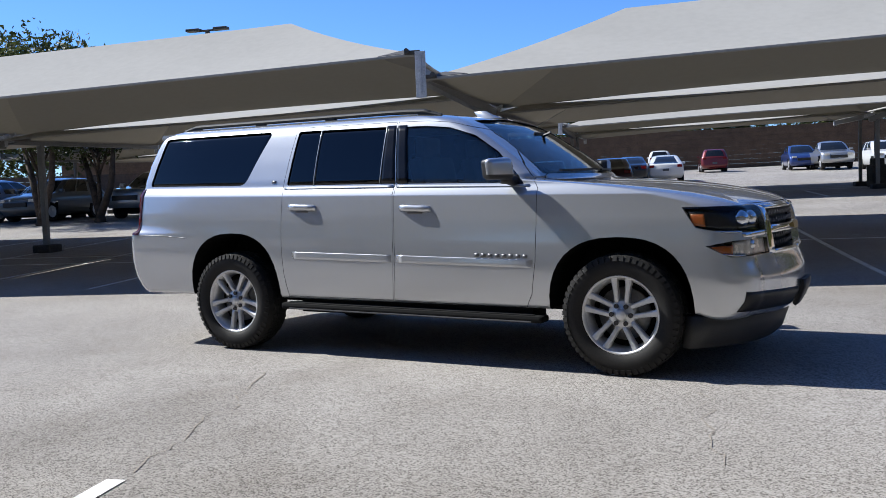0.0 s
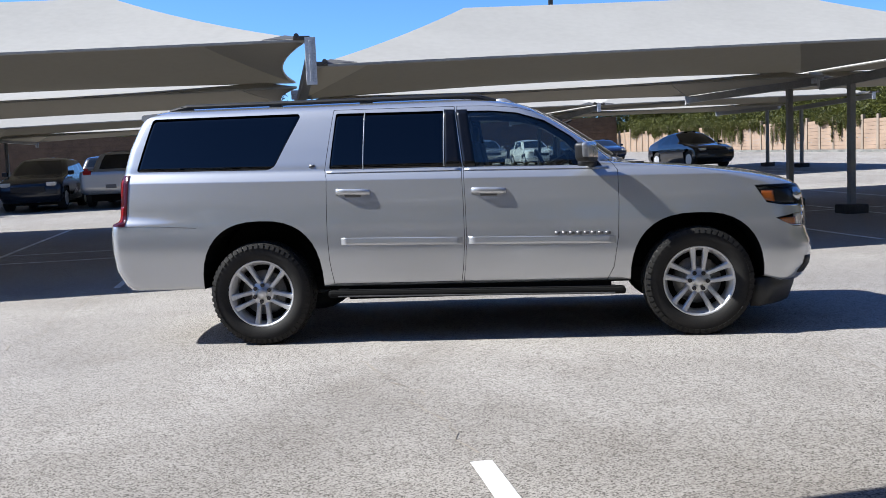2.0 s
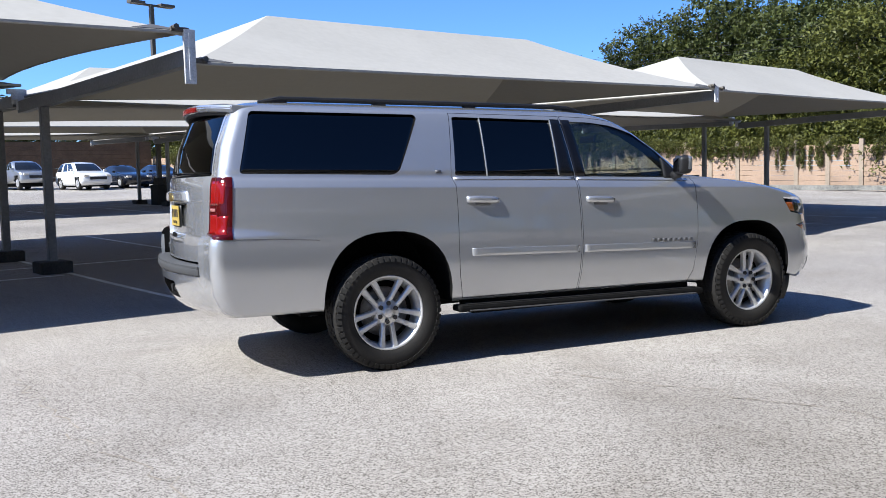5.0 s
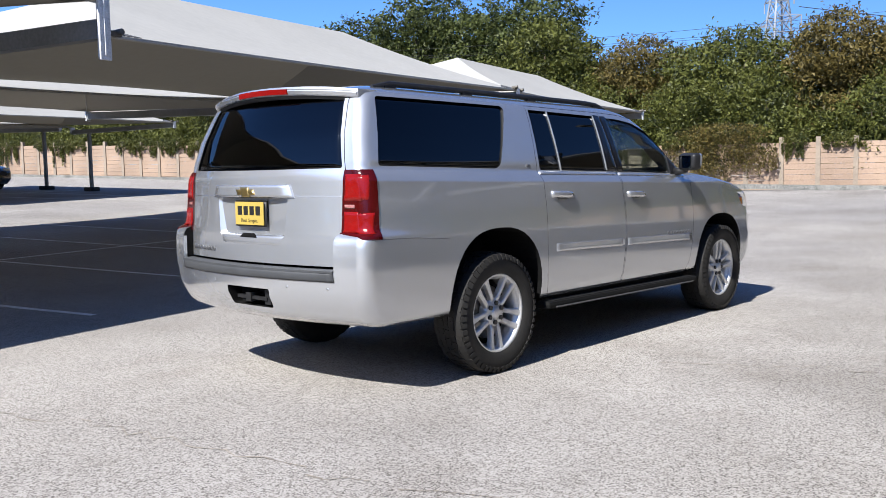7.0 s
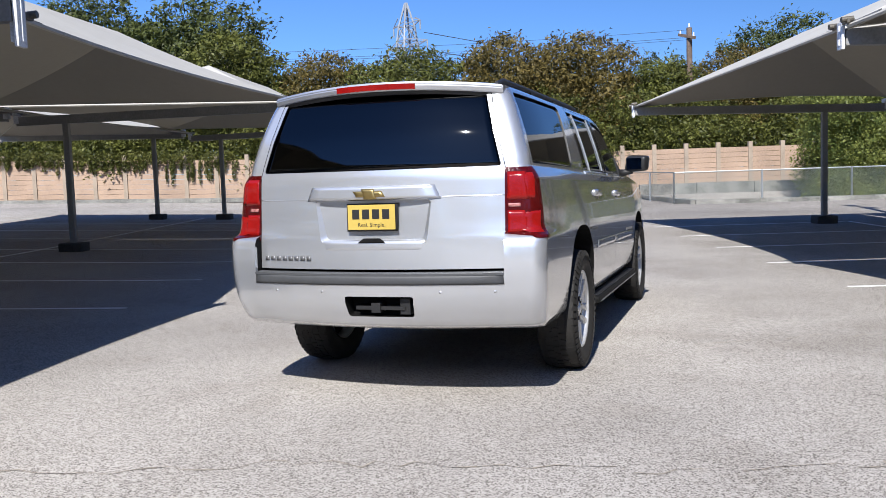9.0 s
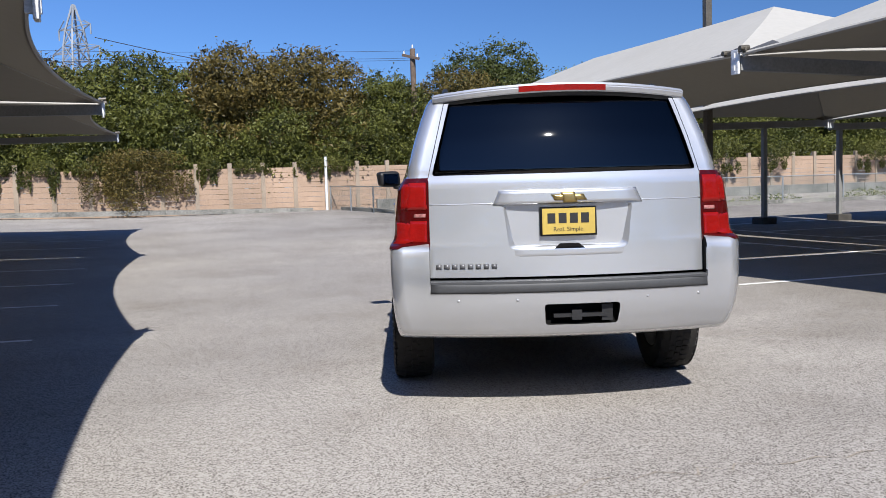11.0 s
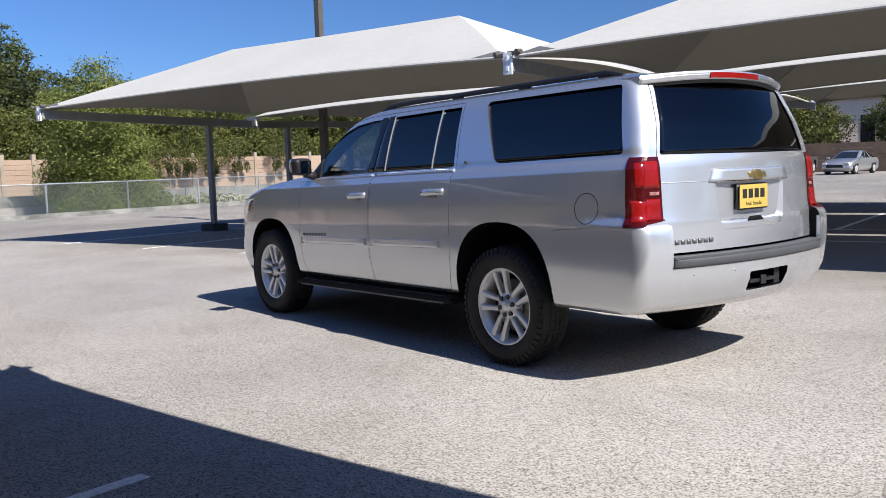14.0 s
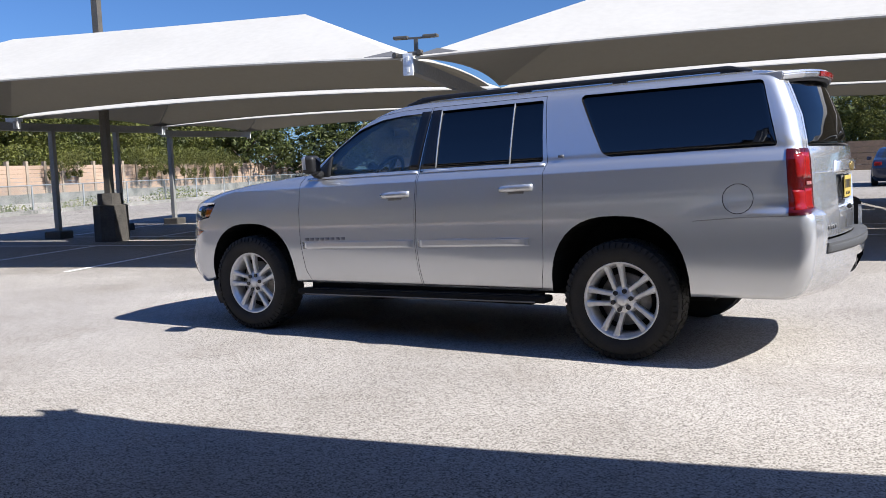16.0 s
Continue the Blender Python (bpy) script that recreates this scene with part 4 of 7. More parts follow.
def patch(low, high, axis, sign, up, thick, ns=24, nt=8, crown=0.0, shape=None):
    """A plate that follows the skin between two lines of one view: its face up metres proud, thick metres deep."""
    lo, hi = resample(low, ns), resample(high, ns)
    bm = bmesh.new()
    A, B = [], []
    for i in range(ns + 1):
        ra, rb = [], []
        for j in range(nt + 1):
            t = j / nt
            a, b = lo[i][0] * (1 - t) + hi[i][0] * t, lo[i][1] * (1 - t) + hi[i][1] * t
            h = cast(a, b, axis, sign)
            if h is None:
                return bm
            p, n = h
            f = min(1.0, 4 * min(i / ns, 1 - i / ns) * 3, 4 * min(t, 1 - t) * 3)
            u = up + crown * (f - 1) + (shape(i / ns, t) if shape else 0.0)
            ra.append(bm.verts.new(p + n * u)), rb.append(bm.verts.new(p + n * (up - thick)))
        A.append(ra), B.append(rb)
    for i in range(ns):
        for j in range(nt):
            f = bm.faces.new((A[i][j], A[i + 1][j], A[i + 1][j + 1], A[i][j + 1]))
            f.smooth = True
            bm.faces.new((B[i][j + 1], B[i + 1][j + 1], B[i + 1][j], B[i][j]))
    for i in range(ns):
        bm.faces.new((A[i][0], B[i][0], B[i + 1][0], A[i + 1][0])), bm.faces.new((A[i][nt], A[i + 1][nt], B[i + 1][nt], B[i][nt]))
    for j in range(nt):
        bm.faces.new((A[0][j], A[0][j + 1], B[0][j + 1], B[0][j])), bm.faces.new((A[ns][j], B[ns][j], B[ns][j + 1], A[ns][j + 1]))
    bmesh.ops.recalc_face_normals(bm, faces=bm.faces)
    return bm


def sym(poly):
    """The other half of a polygon that is given from the bottom centre round to the top centre on one side."""
    return poly + [(-y, z) for y, z in poly[::-1] if abs(y) > 1e-6]


# outlines in the side view (x, z)
Q_WIN = [(-2.625, 1.372), (-1.56, 1.345), (-1.508, 1.372), (-1.318, 1.745), (-1.335, 1.772), (-2.515, 1.785)]
R_WIN = [(-1.082, 1.330), (-0.165, 1.310), (-0.150, 1.738), (-1.035, 1.758)]
F_WIN = [(-0.055, 1.306), (0.965, 1.278), (0.935, 1.325), (0.760, 1.500), (0.560, 1.632), (0.350, 1.700), (0.15, 1.724), (-0.110, 1.732)]
R_DOOR = [(-1.074, 0.452), (-0.092, 0.445), (-0.074, 0.56), (-0.056, 0.766), (-0.058, 1.05), (-0.066, 1.285), (-0.115, 1.772), (-1.055, 1.788), (-1.118, 1.325), (-1.100, 1.258), (-1.106, 0.821), (-1.098, 0.62)]
F_DOOR = [(-0.080, 0.445), (0.985, 0.418), (1.040, 0.52), (1.077, 0.749), (1.088, 1.0), (1.087, 1.238), (1.045, 1.295), (0.800, 1.538), (0.590, 1.674), (0.365, 1.737), (0.16, 1.762), (-0.103, 1.772), (-0.054, 1.285), (-0.046, 1.05), (-0.044, 0.766), (-0.062, 0.56)]
FUEL = [(-2.407 + 0.093 * math.cos(a * math.pi / 12), 1.06 + 0.093 * math.sin(a * math.pi / 12)) for a in range(24)]


def arch(ax, cz, a, b, n=2.5):
    pts = []
    for k in range(40):
        t = 2 * math.pi * k / 40
        c, s = math.cos(t), math.sin(t)
        zz = cz + math.copysign(abs(s) ** (2 / n), s) * b
        pts.append((ax + math.copysign(abs(c) ** (2 / n), c) * a, max(zz, -0.2) if s > 0 else cz - 0.4 * abs(s) ** 0.5))
    return pts


def build_car():
    car = empty("sport_utility_vehicle", Matrix.Identity(4))
    tagged(car, "silver long sport utility vehicle with tinted windows and off-road tyres", "car")
    body = bpy.data.meshes.new("solid")
    OUTER.to_mesh(body)
    body.materials.append(P_SILVER)
    # wheel houses
    for s in (-1, 1):
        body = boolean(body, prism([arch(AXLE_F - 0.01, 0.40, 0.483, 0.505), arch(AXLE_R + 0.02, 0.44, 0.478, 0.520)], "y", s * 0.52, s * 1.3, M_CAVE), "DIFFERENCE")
    # hollow cabin
    cab = shell([1.02, 1.06, 1.12, 1.20, 1.26, 1.30, 1.34, 1.40, 1.5, 1.6, 1.7, 1.76, 1.79, 1.81], 0.055, 0.10)
    lim = bmesh.new()
    box(lim, -4, -2, 1.03, 1.16, 2, 2.5)
    cabin = boolean(to_mesh(cab, M_HEAD), to_mesh(lim, M_HEAD), "INTERSECT")
    body = boolean(body, cabin.copy(), "DIFFERENCE")
    # window openings
    wins = [round_poly(Q_WIN, 0.03), round_poly(R_WIN, 0.02), round_poly(F_WIN, 0.02)]
    body = boolean(body, prism(wins, "y", -1.3, -0.3, M_BLACK), "DIFFERENCE")
    body = boolean(body, prism(wins, "y", 0.3, 1.3, M_BLACK), "DIFFERENCE")
    back = round_poly(sym([(0.0, 1.358), (0.745, 1.362), (0.63, 1.785), (0.0, 1.80)]), 0.02)
    body = boolean(body, prism([back], "x", -3.3, -2.5, M_BLACK), "DIFFERENCE")
    wind = round_poly(sym([(0.0, 1.325), (0.735, 1.335), (0.565, 1.755), (0.0, 1.785)]), 0.02)
    body = boolean(body, prism([wind], "x", 0.2, 1.6, M_BLACK), "DIFFERENCE")
    # lamps: what the openings at the corners take away comes back as lenses
    tail_zone = [(-2.822, 0.962), (-2.705, 0.955), (-2.675, 1.352), (-2.822, 1.352)]
    head_zone = [[(2.055, 1.085), (2.9, 1.085), (2.9, 0.928), (2.33, 0.918), (2.14, 0.955)], [(2.20, 0.842), (2.36, 0.872), (2.9, 0.888), (2.9, 0.772), (2.34, 0.772)]]
    grown = to_mesh(shell(LEVELS, grow=0.006), M_LENSDARK)
    lamp_t = {s: boolean(grown.copy(), prism([tail_zone], "y", s * 0.766, s * 1.3, M_LENSDARK), "INTERSECT") for s in (-1, 1)}
    clear = grown.copy()
    clear.materials.clear()
    clear.materials.append(G_LENS)
    lamp_h = {s: boolean(clear.copy(), prism(head_zone, "y", s * 0.60, s * 1.3, G_LENS), "INTERSECT") for s in (-1, 1)}
    for s in (-1, 1):
        body = boolean(body, prism([tail_zone], "y", s * 0.762, s * 1.3, M_BLACK), "DIFFERENCE")
        body = boolean(body, prism(head_zone, "y", s * 0.596, s * 1.3, M_BLACK), "DIFFERENCE")
    # grille opening, plate recess, tow hatch
    grille = [(-0.53, 0.775), (0.53, 0.775), (0.54, 1.062), (-0.54, 1.062)]
    body = boolean(body, prism([grille], "x", 2.44, 3.0, M_BLACK), "DIFFERENCE")
    hitch = round_poly([(0.145, 0.525), (0.155, 0.645), (-0.265, 0.645), (-0.255, 0.525)], 0.02)
    body = boolean(body, prism([hitch], "x", -3.3, -2.86, M_CAVE), "DIFFERENCE")
    # the plate's recess has slanting sides
    recess = bmesh.new()
    ends = []
    for x, f in ((-2.855, 0.0), (-2.96, 2.1)):
        poly = round_poly([(-0.30 - 0.05 * f, 0.962 - 0.03 * f), (0.30 + 0.05 * f, 0.962 - 0.03 * f), (0.345 + 0.06 * f, 1.185 + 0.012 * f), (-0.345 - 0.06 * f, 1.185 + 0.012 * f)], 0.03)
        ends.append([recess.verts.new((x, y, z)) for y, z in poly])
    for k in range(len(ends[0])):
        recess.faces.new((ends[0][k], ends[0][k - 1], ends[1][k - 1], ends[1][k]))
    recess.faces.new(ends[0]), recess.faces.new(ends[1][::-1])
    bmesh.ops.recalc_face_normals(recess, faces=recess.faces)
    # doors, tailgate, hood and fuel flap are lifted out with a gap all round
    doors = {}
    for s in (-1, 1):
        for name, poly in (("rear_door", R_DOOR), ("front_door", F_DOOR)):
            doors[name, s] = boolean(body, prism([shrink(poly, 0.0035)], "y", s * 0.60, s * 1.3, M_CAVE), "INTERSECT")
        body = boolean(body, prism([R_DOOR, F_DOOR], "y", s * 0.595, s * 1.3, M_CAVE), "DIFFERENCE")
    flap = boolean(body, prism([shrink(FUEL, 0.004)], "y", 0.90, 1.3, M_CAVE), "INTERSECT")
    body = boolean(body, prism([FUEL], "y", 0.89, 1.3, M_CAVE), "DIFFERENCE")
    gate_zone = sym([(0.0, 0.785), (0.774, 0.785), (0.768, 1.33), (0.770, 1.345), (0.655, 1.805), (0.0, 1.815)])
    gate = bpy.data.meshes.new("solid")
    INNER.to_mesh(gate)
    gate.materials.append(P_SILVER)
    gate = boolean(gate, prism([[(y, z + (0.004 if z < 0.8 else 0)) for y, z in shrink(gate_zone, 0.004)]], "x", -3.3, -2.60, M_CAVE), "INTERSECT")
    for solid in (prism([back], "x", -3.3, -2.5, M_BLACK), cabin, to_mesh(recess, P_SILVER)):
        gate = boolean(gate, solid, "DIFFERENCE")
    body = boolean(body, prism([[(-0.774, 0.776), (0.774, 0.776), (0.774, 0.925), (-0.774, 0.925)]], "x", -3.3, -2.86, P_SILVER), "DIFFERENCE")
    body = boolean(body, prism([[(y, z - (0.009 if z < 0.8 else 0)) for y, z in gate_zone]], "x", -3.3, -2.595, M_CAVE), "DIFFERENCE")
    hood_zone = [(1.06, -0.80), (1.12, -0.83), (1.75, -0.80), (2.20, -0.70), (2.70, -0.52), (2.70, 0.52), (2.20, 0.70), (1.75, 0.80), (1.12, 0.83), (1.06, 0.80)]
    hood = boolean(body, prism([shrink(hood_zone, 0.004)], "z", 1.092, 1.6, M_CAVE), "INTERSECT")
    body = boolean(body, prism([hood_zone], "z", 1.088, 1.6, M_CAVE), "DIFFERENCE")

    def piece(name, me, parent, label=""):
        me.name = name
        polish(me, name == "tailgate")
        ob = new(name, me)
        ob.parent = parent
        if label:
            ob["label"] = label
        return ob

    piece("body", body, car)
    piece("hood", hood, car)
    piece("fuel_flap", flap, car)
    tailgate = piece("tailgate", gate, car)
    door_ob = {k: piece(k[0], me, car) for k, me in doors.items()}

    # lenses
    for s in (-1, 1):
        me = lamp_t[s]
        lens = new("tail_lamp", me)
        me.polygons.foreach_set("use_smooth", [False] * len(me.polygons))
        lens.parent = car
        lens["label"] = "red and smoked tail lamp lens"
        bm = bmesh.new()
        for z0, z1 in ((1.172, 1.325), (0.990, 1.112)):
            b2 = patch([(s * 0.780, z0), (s * 0.895, z0)], [(s * 0.778, z1), (s * 0.872, z1)], "x", -1, 0.010, 0.006, 8, 6, crown=0.003)
            tmp = bpy.data.meshes.new("t")
            b2.to_mesh(tmp), b2.free()
            bm.from_mesh(tmp)
        part("lamp_block", bm, M_RED, lens)
        for z0, z1 in ((1.165, 1.335), (0.975, 1.12)):
            part("side_lamp_block", patch([(-2.790, z0 + 0.01), (-2.733, z0 + 0.008)], [(-2.772, z1 - 0.01), (-2.712, z1 - 0.01)], "y", s, 0.0085, 0.006, 8, 6, crown=0.003), M_RED, lens)
        bm = patch([(s * 0.785, 1.132), (s * 0.85, 1.132)], [(s * 0.782, 1.152), (s * 0.848, 1.152)], "x", -1, 0.010, 0.006, 6, 3)
        seam = patch([(-2.775, 0.9535), (-2.45, 0.945), (-2.135, 0.922)], [(-2.775, 0.9585), (-2.45, 0.950), (-2.135, 0.927)], "y", s, 0.0008, 0.003, 24, 1)
        part("bumper_seam", seam, M_STEPTRIM, car)
        part("reversing_strip", bm, mat("clear strip lens", (0.34, 0.14, 0.13), rough=0.15, vary=0.3, scale=20, coat=0.5), lens)
        bm = bmesh.new()
        bm.from_mesh(lamp_h[s])
        bmesh.ops.delete(bm, geom=[f for f in bm.faces if skin_normal(f.calc_center_median())[3] < 0.004 or f.normal.dot(skin_normal(f.calc_center_median())[1]) < 0.7], context="FACES")
        me = to_mesh(bm, G_LENS)
        hl = new("headlamp", me)
        hl.parent = car
        hl["label"] = "clear headlamp with amber corner"
        for nm, lo, hi, mt in (("amber_marker", [(2.11, 0.975), (2.20, 0.960)], [(2.105, 1.045), (2.19, 1.04)], M_AMBER),
                               ("amber_signal", [(2.27, 0.80), (2.36, 0.785)], [(2.23, 0.838), (2.36, 0.845)], M_AMBER)):
            part(nm, patch(lo, hi, "y", s, -0.010, 0.02, 6, 4), mt, hl)
        part("side_housing", patch([(2.075, 0.965), (2.22, 0.94), (2.45, 0.93)], [(2.065, 1.075), (2.2, 1.075), (2.45, 1.075)], "y", s, -0.034, 0.01, 10, 4), M_GLOSSBLACK, hl)
        part("chrome_edge", patch([(2.10, 0.945), (2.20, 0.925), (2.40, 0.915)], [(2.09, 0.957), (2.20, 0.937), (2.40, 0.930)], "y", s, -0.002, 0.012, 10, 2), M_CHROME, hl)
        part("chrome_edge", patch([(2.22, 0.790), (2.42, 0.772)], [(2.22, 0.800), (2.42, 0.782)], "y", s, -0.002, 0.012, 8, 2), M_CHROME, hl)
        part("lower_side_reflector", patch([(2.36, 0.785), (2.47, 0.78)], [(2.36, 0.865), (2.47, 0.885)], "y", s, -0.020, 0.01, 6, 4), M_REFLECT, hl)
        part("lower_reflector", patch([(s * 0.61, 0.782), (s * 0.86, 0.785)], [(s * 0.61, 0.884), (s * 0.84, 0.880)], "x", 1, -0.018, 0.01, 8, 4), M_REFLECT, hl)
        part("chrome_bar", patch([(s * 0.59, 0.892), (s * 0.87, 0.882)], [(s * 0.59, 0.924), (s * 0.87, 0.918)], "x", 1, 0.004, 0.012, 10, 3, crown=0.004), M_CHROME, hl)
        part("upper_housing", patch([(s * 0.605, 0.93), (s * 0.86, 0.935)], [(s * 0.605, 1.075), (s * 0.86, 1.075)], "x", 1, -0.030, 0.01, 10, 4), M_GLOSSBLACK, hl)
        for yy, zz, r in ((0.79, 1.0, 0.055), (0.68, 1.0, 0.052), (0.74, 0.836, 0.045)):
            bm = bmesh.new()
            h = cast(s * yy, zz, "x", 1)
            if h:
                p = h[0] + Vector((-0.048, 0, 0))
                bmesh.ops.create_uvsphere(bm, u_segments=18, v_segments=10, radius=r, matrix=Matrix.Translation(p))
                part("reflector_bowl", bm, M_CHROME, hl, smooth=True)

    # panes
    def pane(parent, low, high, axis, sign, m, name="window_pane", ns=26, nt=10):
        return part(name, patch(low, high, axis, sign, -0.007, 0.006, ns, nt), m, parent)

    for s in (-1, 1):
        pane(car, [(-2.64, 1.362), (-1.50, 1.333)], [(-2.53, 1.793), (-1.295, 1.782)], "y", s, G_PRIV, "quarter_window")
        rd, fd = door_ob["rear_door", s], door_ob["front_door", s]
        pane(rd, [(-1.095, 1.322), (-0.13, 1.302)], [(-1.045, 1.766), (-0.135, 1.746)], "y", s, G_PRIV)
        pane(fd, [(-0.075, 1.298), (0.99, 1.268)], [(-0.125, 1.740), (0.15, 1.734), (0.355, 1.710), (0.567, 1.642), (0.770, 1.508), (0.985, 1.285)], "y", s, G_FRONT)
        # black pillar covers and the pane divider
        part("pillar_cover", patch([(-0.200, 1.312), (-0.063, 1.308)], [(-0.196, 1.748), (-0.117, 1.744)], "y", s, 0.002, 0.02, 4, 10), M_GLOSSBLACK, rd)
        part("pillar_cover", patch([(-0.049, 1.307), (0.04, 1.305)], [(-0.102, 1.742), (-0.02, 1.741)], "y", s, 0.002, 0.02, 4, 10), M_GLOSSBLACK, fd)
        part("pane_divider", patch([(-0.824, 1.322), (-0.816, 1.322)], [(-0.814, 1.752), (-0.806, 1.752)], "y", s, 0.003, 0.018, 2, 8), M_DIVIDER, rd)
        part("pane_divider", patch([(-0.205, 1.318), (-0.197, 1.318)], [(-0.201, 1.740), (-0.193, 1.740)], "y", s, 0.004, 0.01, 2, 8), M_DIVIDER, rd)
        # mouldings
        for d, x0, x1, nm in ((rd, -1.00, -0.075, "side_moulding"), (fd, -0.028, 1.055, "side_moulding")):
            z = lambda x: 0.757 - 0.026 * x
            part(nm, patch([(x0, z(x0) - 0.030), (x1, z(x1) - 0.030)], [(x0, z(x0) + 0.026), (x1, z(x1) + 0.026)], "y", s, 0.0004, 0.02, 20, 10, shape=lambda f, t: 0.0055 * min(1, t * 3) * (1 - 0.95 * t) * min(1, 6 * f, 6 * (1 - f))), P_SILVER, d)
        part("belt_trim", patch([(-1.10, 1.300), (-0.075, 1.279)], [(-1.10, 1.318), (-0.075, 1.297)], "y", s, 0.006, 0.012, 20, 3), P_SILVER, rd)
        part("belt_trim", patch([(-0.045, 1.278), (1.02, 1.249)], [(-0.045, 1.296), (1.02, 1.266)], "y", s, 0.006, 0.012, 20, 3), P_SILVER, fd)
        # handles
        for d, x0, x1, zz in ((rd, -1.025, -0.765, 1.158), (fd, 0.005, 0.262, 1.128)):
            h = [cast(x0 + (x1 - x0) * k / 12, zz - 0.012 * k / 12, "y", s) for k in range(13)]
            bm = bmesh.new()
            rows = []
            for k, (p, n) in enumerate(h):
                f = k / 12
                out = 0.004 + 0.018 * min(1, min(f, 1 - f) * 5)
                hh = 0.024 if f < 0.85 else 0.020
                rows.append([bm.verts.new(p + n * (out + o) + Vector((0, 0, q * hh))) for o, q in ((-0.016, -0.8), (0, -1), (0.010, -0.3), (0.008, 0.6), (-0.002, 1), (-0.016, 0.8))])
            for a, b in zip(rows, rows[1:]):
                for k in range(6):
                    bm.faces.new((a[k], a[(k + 1) % 6], b[(k + 1) % 6], b[k]))
            bm.faces.new(rows[0]), bm.faces.new(rows[-1][::-1])
            bmesh.ops.recalc_face_normals(bm, faces=bm.faces)
            part("handle", bm, P_SILVER, d, "silver strap handle", smooth=True)
            xm = x0 + (x1 - x0) * 0.5
            part("handle_cup", patch([(xm - 0.06, zz - 0.045), (xm + 0.06, zz - 0.047)], [(xm - 0.07, zz + 0.012), (xm + 0.07, zz + 0.008)], "y", s, 0.0015, 0.006, 8, 5), M_DARKCHROME, d)
        # model name, as plain bars
        for k in range(8):
            x0 = 0.615 + k * 0.0525 if s < 0 else 1.02 - k * 0.0525
            xx = sorted((x0, x0 + (0.036 if s < 0 else -0.036)))
            part("badge_bar", patch([(xx[0], 0.793 - 0.026 * xx[0]), (xx[1], 0.793 - 0.026 * xx[1])], [(xx[0], 0.816 - 0.026 * xx[0]), (xx[1], 0.816 - 0.026 * xx[1])], "y", s, 0.003, 0.005, 2, 2), M_DARKCHROME, fd)
        part("trim_badge", patch([(-1.235, 1.352), (-1.195, 1.352)], [(-1.235, 1.372), (-1.195, 1.372)], "y", s, 0.004, 0.006, 2, 2), M_DARKCHROME, car)
        # mirror: the housing sweeps back to its outer end
        spot = Matrix.Translation((0.855, s * 1.070, 1.375)) @ Matrix.Rotation(s * 0.46, 4, "Z")
        bm = bmesh.new()
        bmesh.ops.create_cube(bm, size=1.0, matrix=Matrix.Diagonal((0.105, 0.215, 0.150, 1)))
        bmesh.ops.bevel(bm, geom=list(bm.edges), offset=0.036, segments=4, affect="EDGES", profile=0.55)
        for v in bm.verts:
            v.co.y += s * 0.12 * v.co.z
            v.co.z *= 1 - 0.9 * s * v.co.y if s * v.co.y > 0 else 1
        cap = bm.copy()
        bmesh.ops.delete(cap, geom=[f for f in cap.faces if f.calc_center_median().x < 0.010 or f.calc_center_median().z < -0.022], context="FACES")
        cap.normal_update()
        for v in cap.verts:
            v.co += v.normal * 0.003
        bm.transform(spot), cap.transform(spot)
        mir = part("side_mirror", bm, M_BLACK, car, "black mirror housing with a silver cap", smooth=True)
        part("mirror_cap", cap, P_SILVER, mir, "silver cap", smooth=True)
        bm = bmesh.new()
        tube(bm, [(0.905, s * 0.89, 1.290), (0.89, s * 0.95, 1.296), (0.87, s * 1.02, 1.312)], [0.040, 0.032, 0.030], 10)
        part("mirror_arm", bm, M_BLACK, mir, smooth=True)
        bm = bmesh.new()
        box(bm, -0.056, -0.078, -0.052, -0.050, 0.078, 0.052, spot, 0.0)
        part("mirror_glass", bm, M_MIRROR, mir)
        part("mirror_sail", patch([(0.80, 1.272), (0.975, 1.268)], [(0.80, 1.44), (0.955, 1.298)], "y", s, 0.001, 0.02, 5, 5), M_BLACK, fd)
        # running board
        bm = bmesh.new()
        box(bm, -1.12, -0.068, -0.026, 1.12, 0.068, 0.026, Matrix.Translation((0.0, s * 0.945, 0.365)) @ Matrix.Rotation(0.014, 4, "Y"), 0.022)
        rb = part("running_board", bm, M_STEP, car)
        bm = bmesh.new()
        box(bm, -1.05, -0.05, 0.027, 1.05, 0.05, 0.030, Matrix.Translation((0.0, s * 0.945, 0.365)) @ Matrix.Rotation(0.014, 4, "Y"))
        part("tread_strip", bm, M_BLACK, rb)
        bm = bmesh.new()
        box(bm, -1.04, s * 0.069 - 0.003, -0.020, 1.04, s * 0.069 + 0.003, -0.010, Matrix.Translation((0.0, s * 0.945, 0.365)) @ Matrix.Rotation(0.014, 4, "Y"), 0.003)
        part("step_trim", bm, M_STEPTRIM, rb, "grey strip along the step's edge")
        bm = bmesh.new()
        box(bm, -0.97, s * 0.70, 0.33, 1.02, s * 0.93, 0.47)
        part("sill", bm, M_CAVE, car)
        # roof rail
        pts = []
        for k in range(19):
            x = -2.42 + 2.62 * k / 18
            h = cast(x, s * 0.635, "z", 1)
            pts.append(h[0] + Vector((0, 0, 0.024 if 0 < k < 18 else 0.0)))
        bm = bmesh.new()
        tube(bm, pts, [0.014] + [0.018] * 17 + [0.014], 8)
        for k in (1, 6, 11, 17):
            beam(bm, pts[k] - Vector((0.05, 0, 0.014)), pts[k] + Vector((0.05, 0, -0.014)), 0.03, 0.035)
        part("roof_rail", bm, M_BLACK, car, smooth=False)

    # rear
    pane(tailgate, [(-0.762, 1.350), (0.762, 1.350)], [(-0.645, 1.800), (0.645, 1.800)], "x", -1, G_REAR, "rear_window")
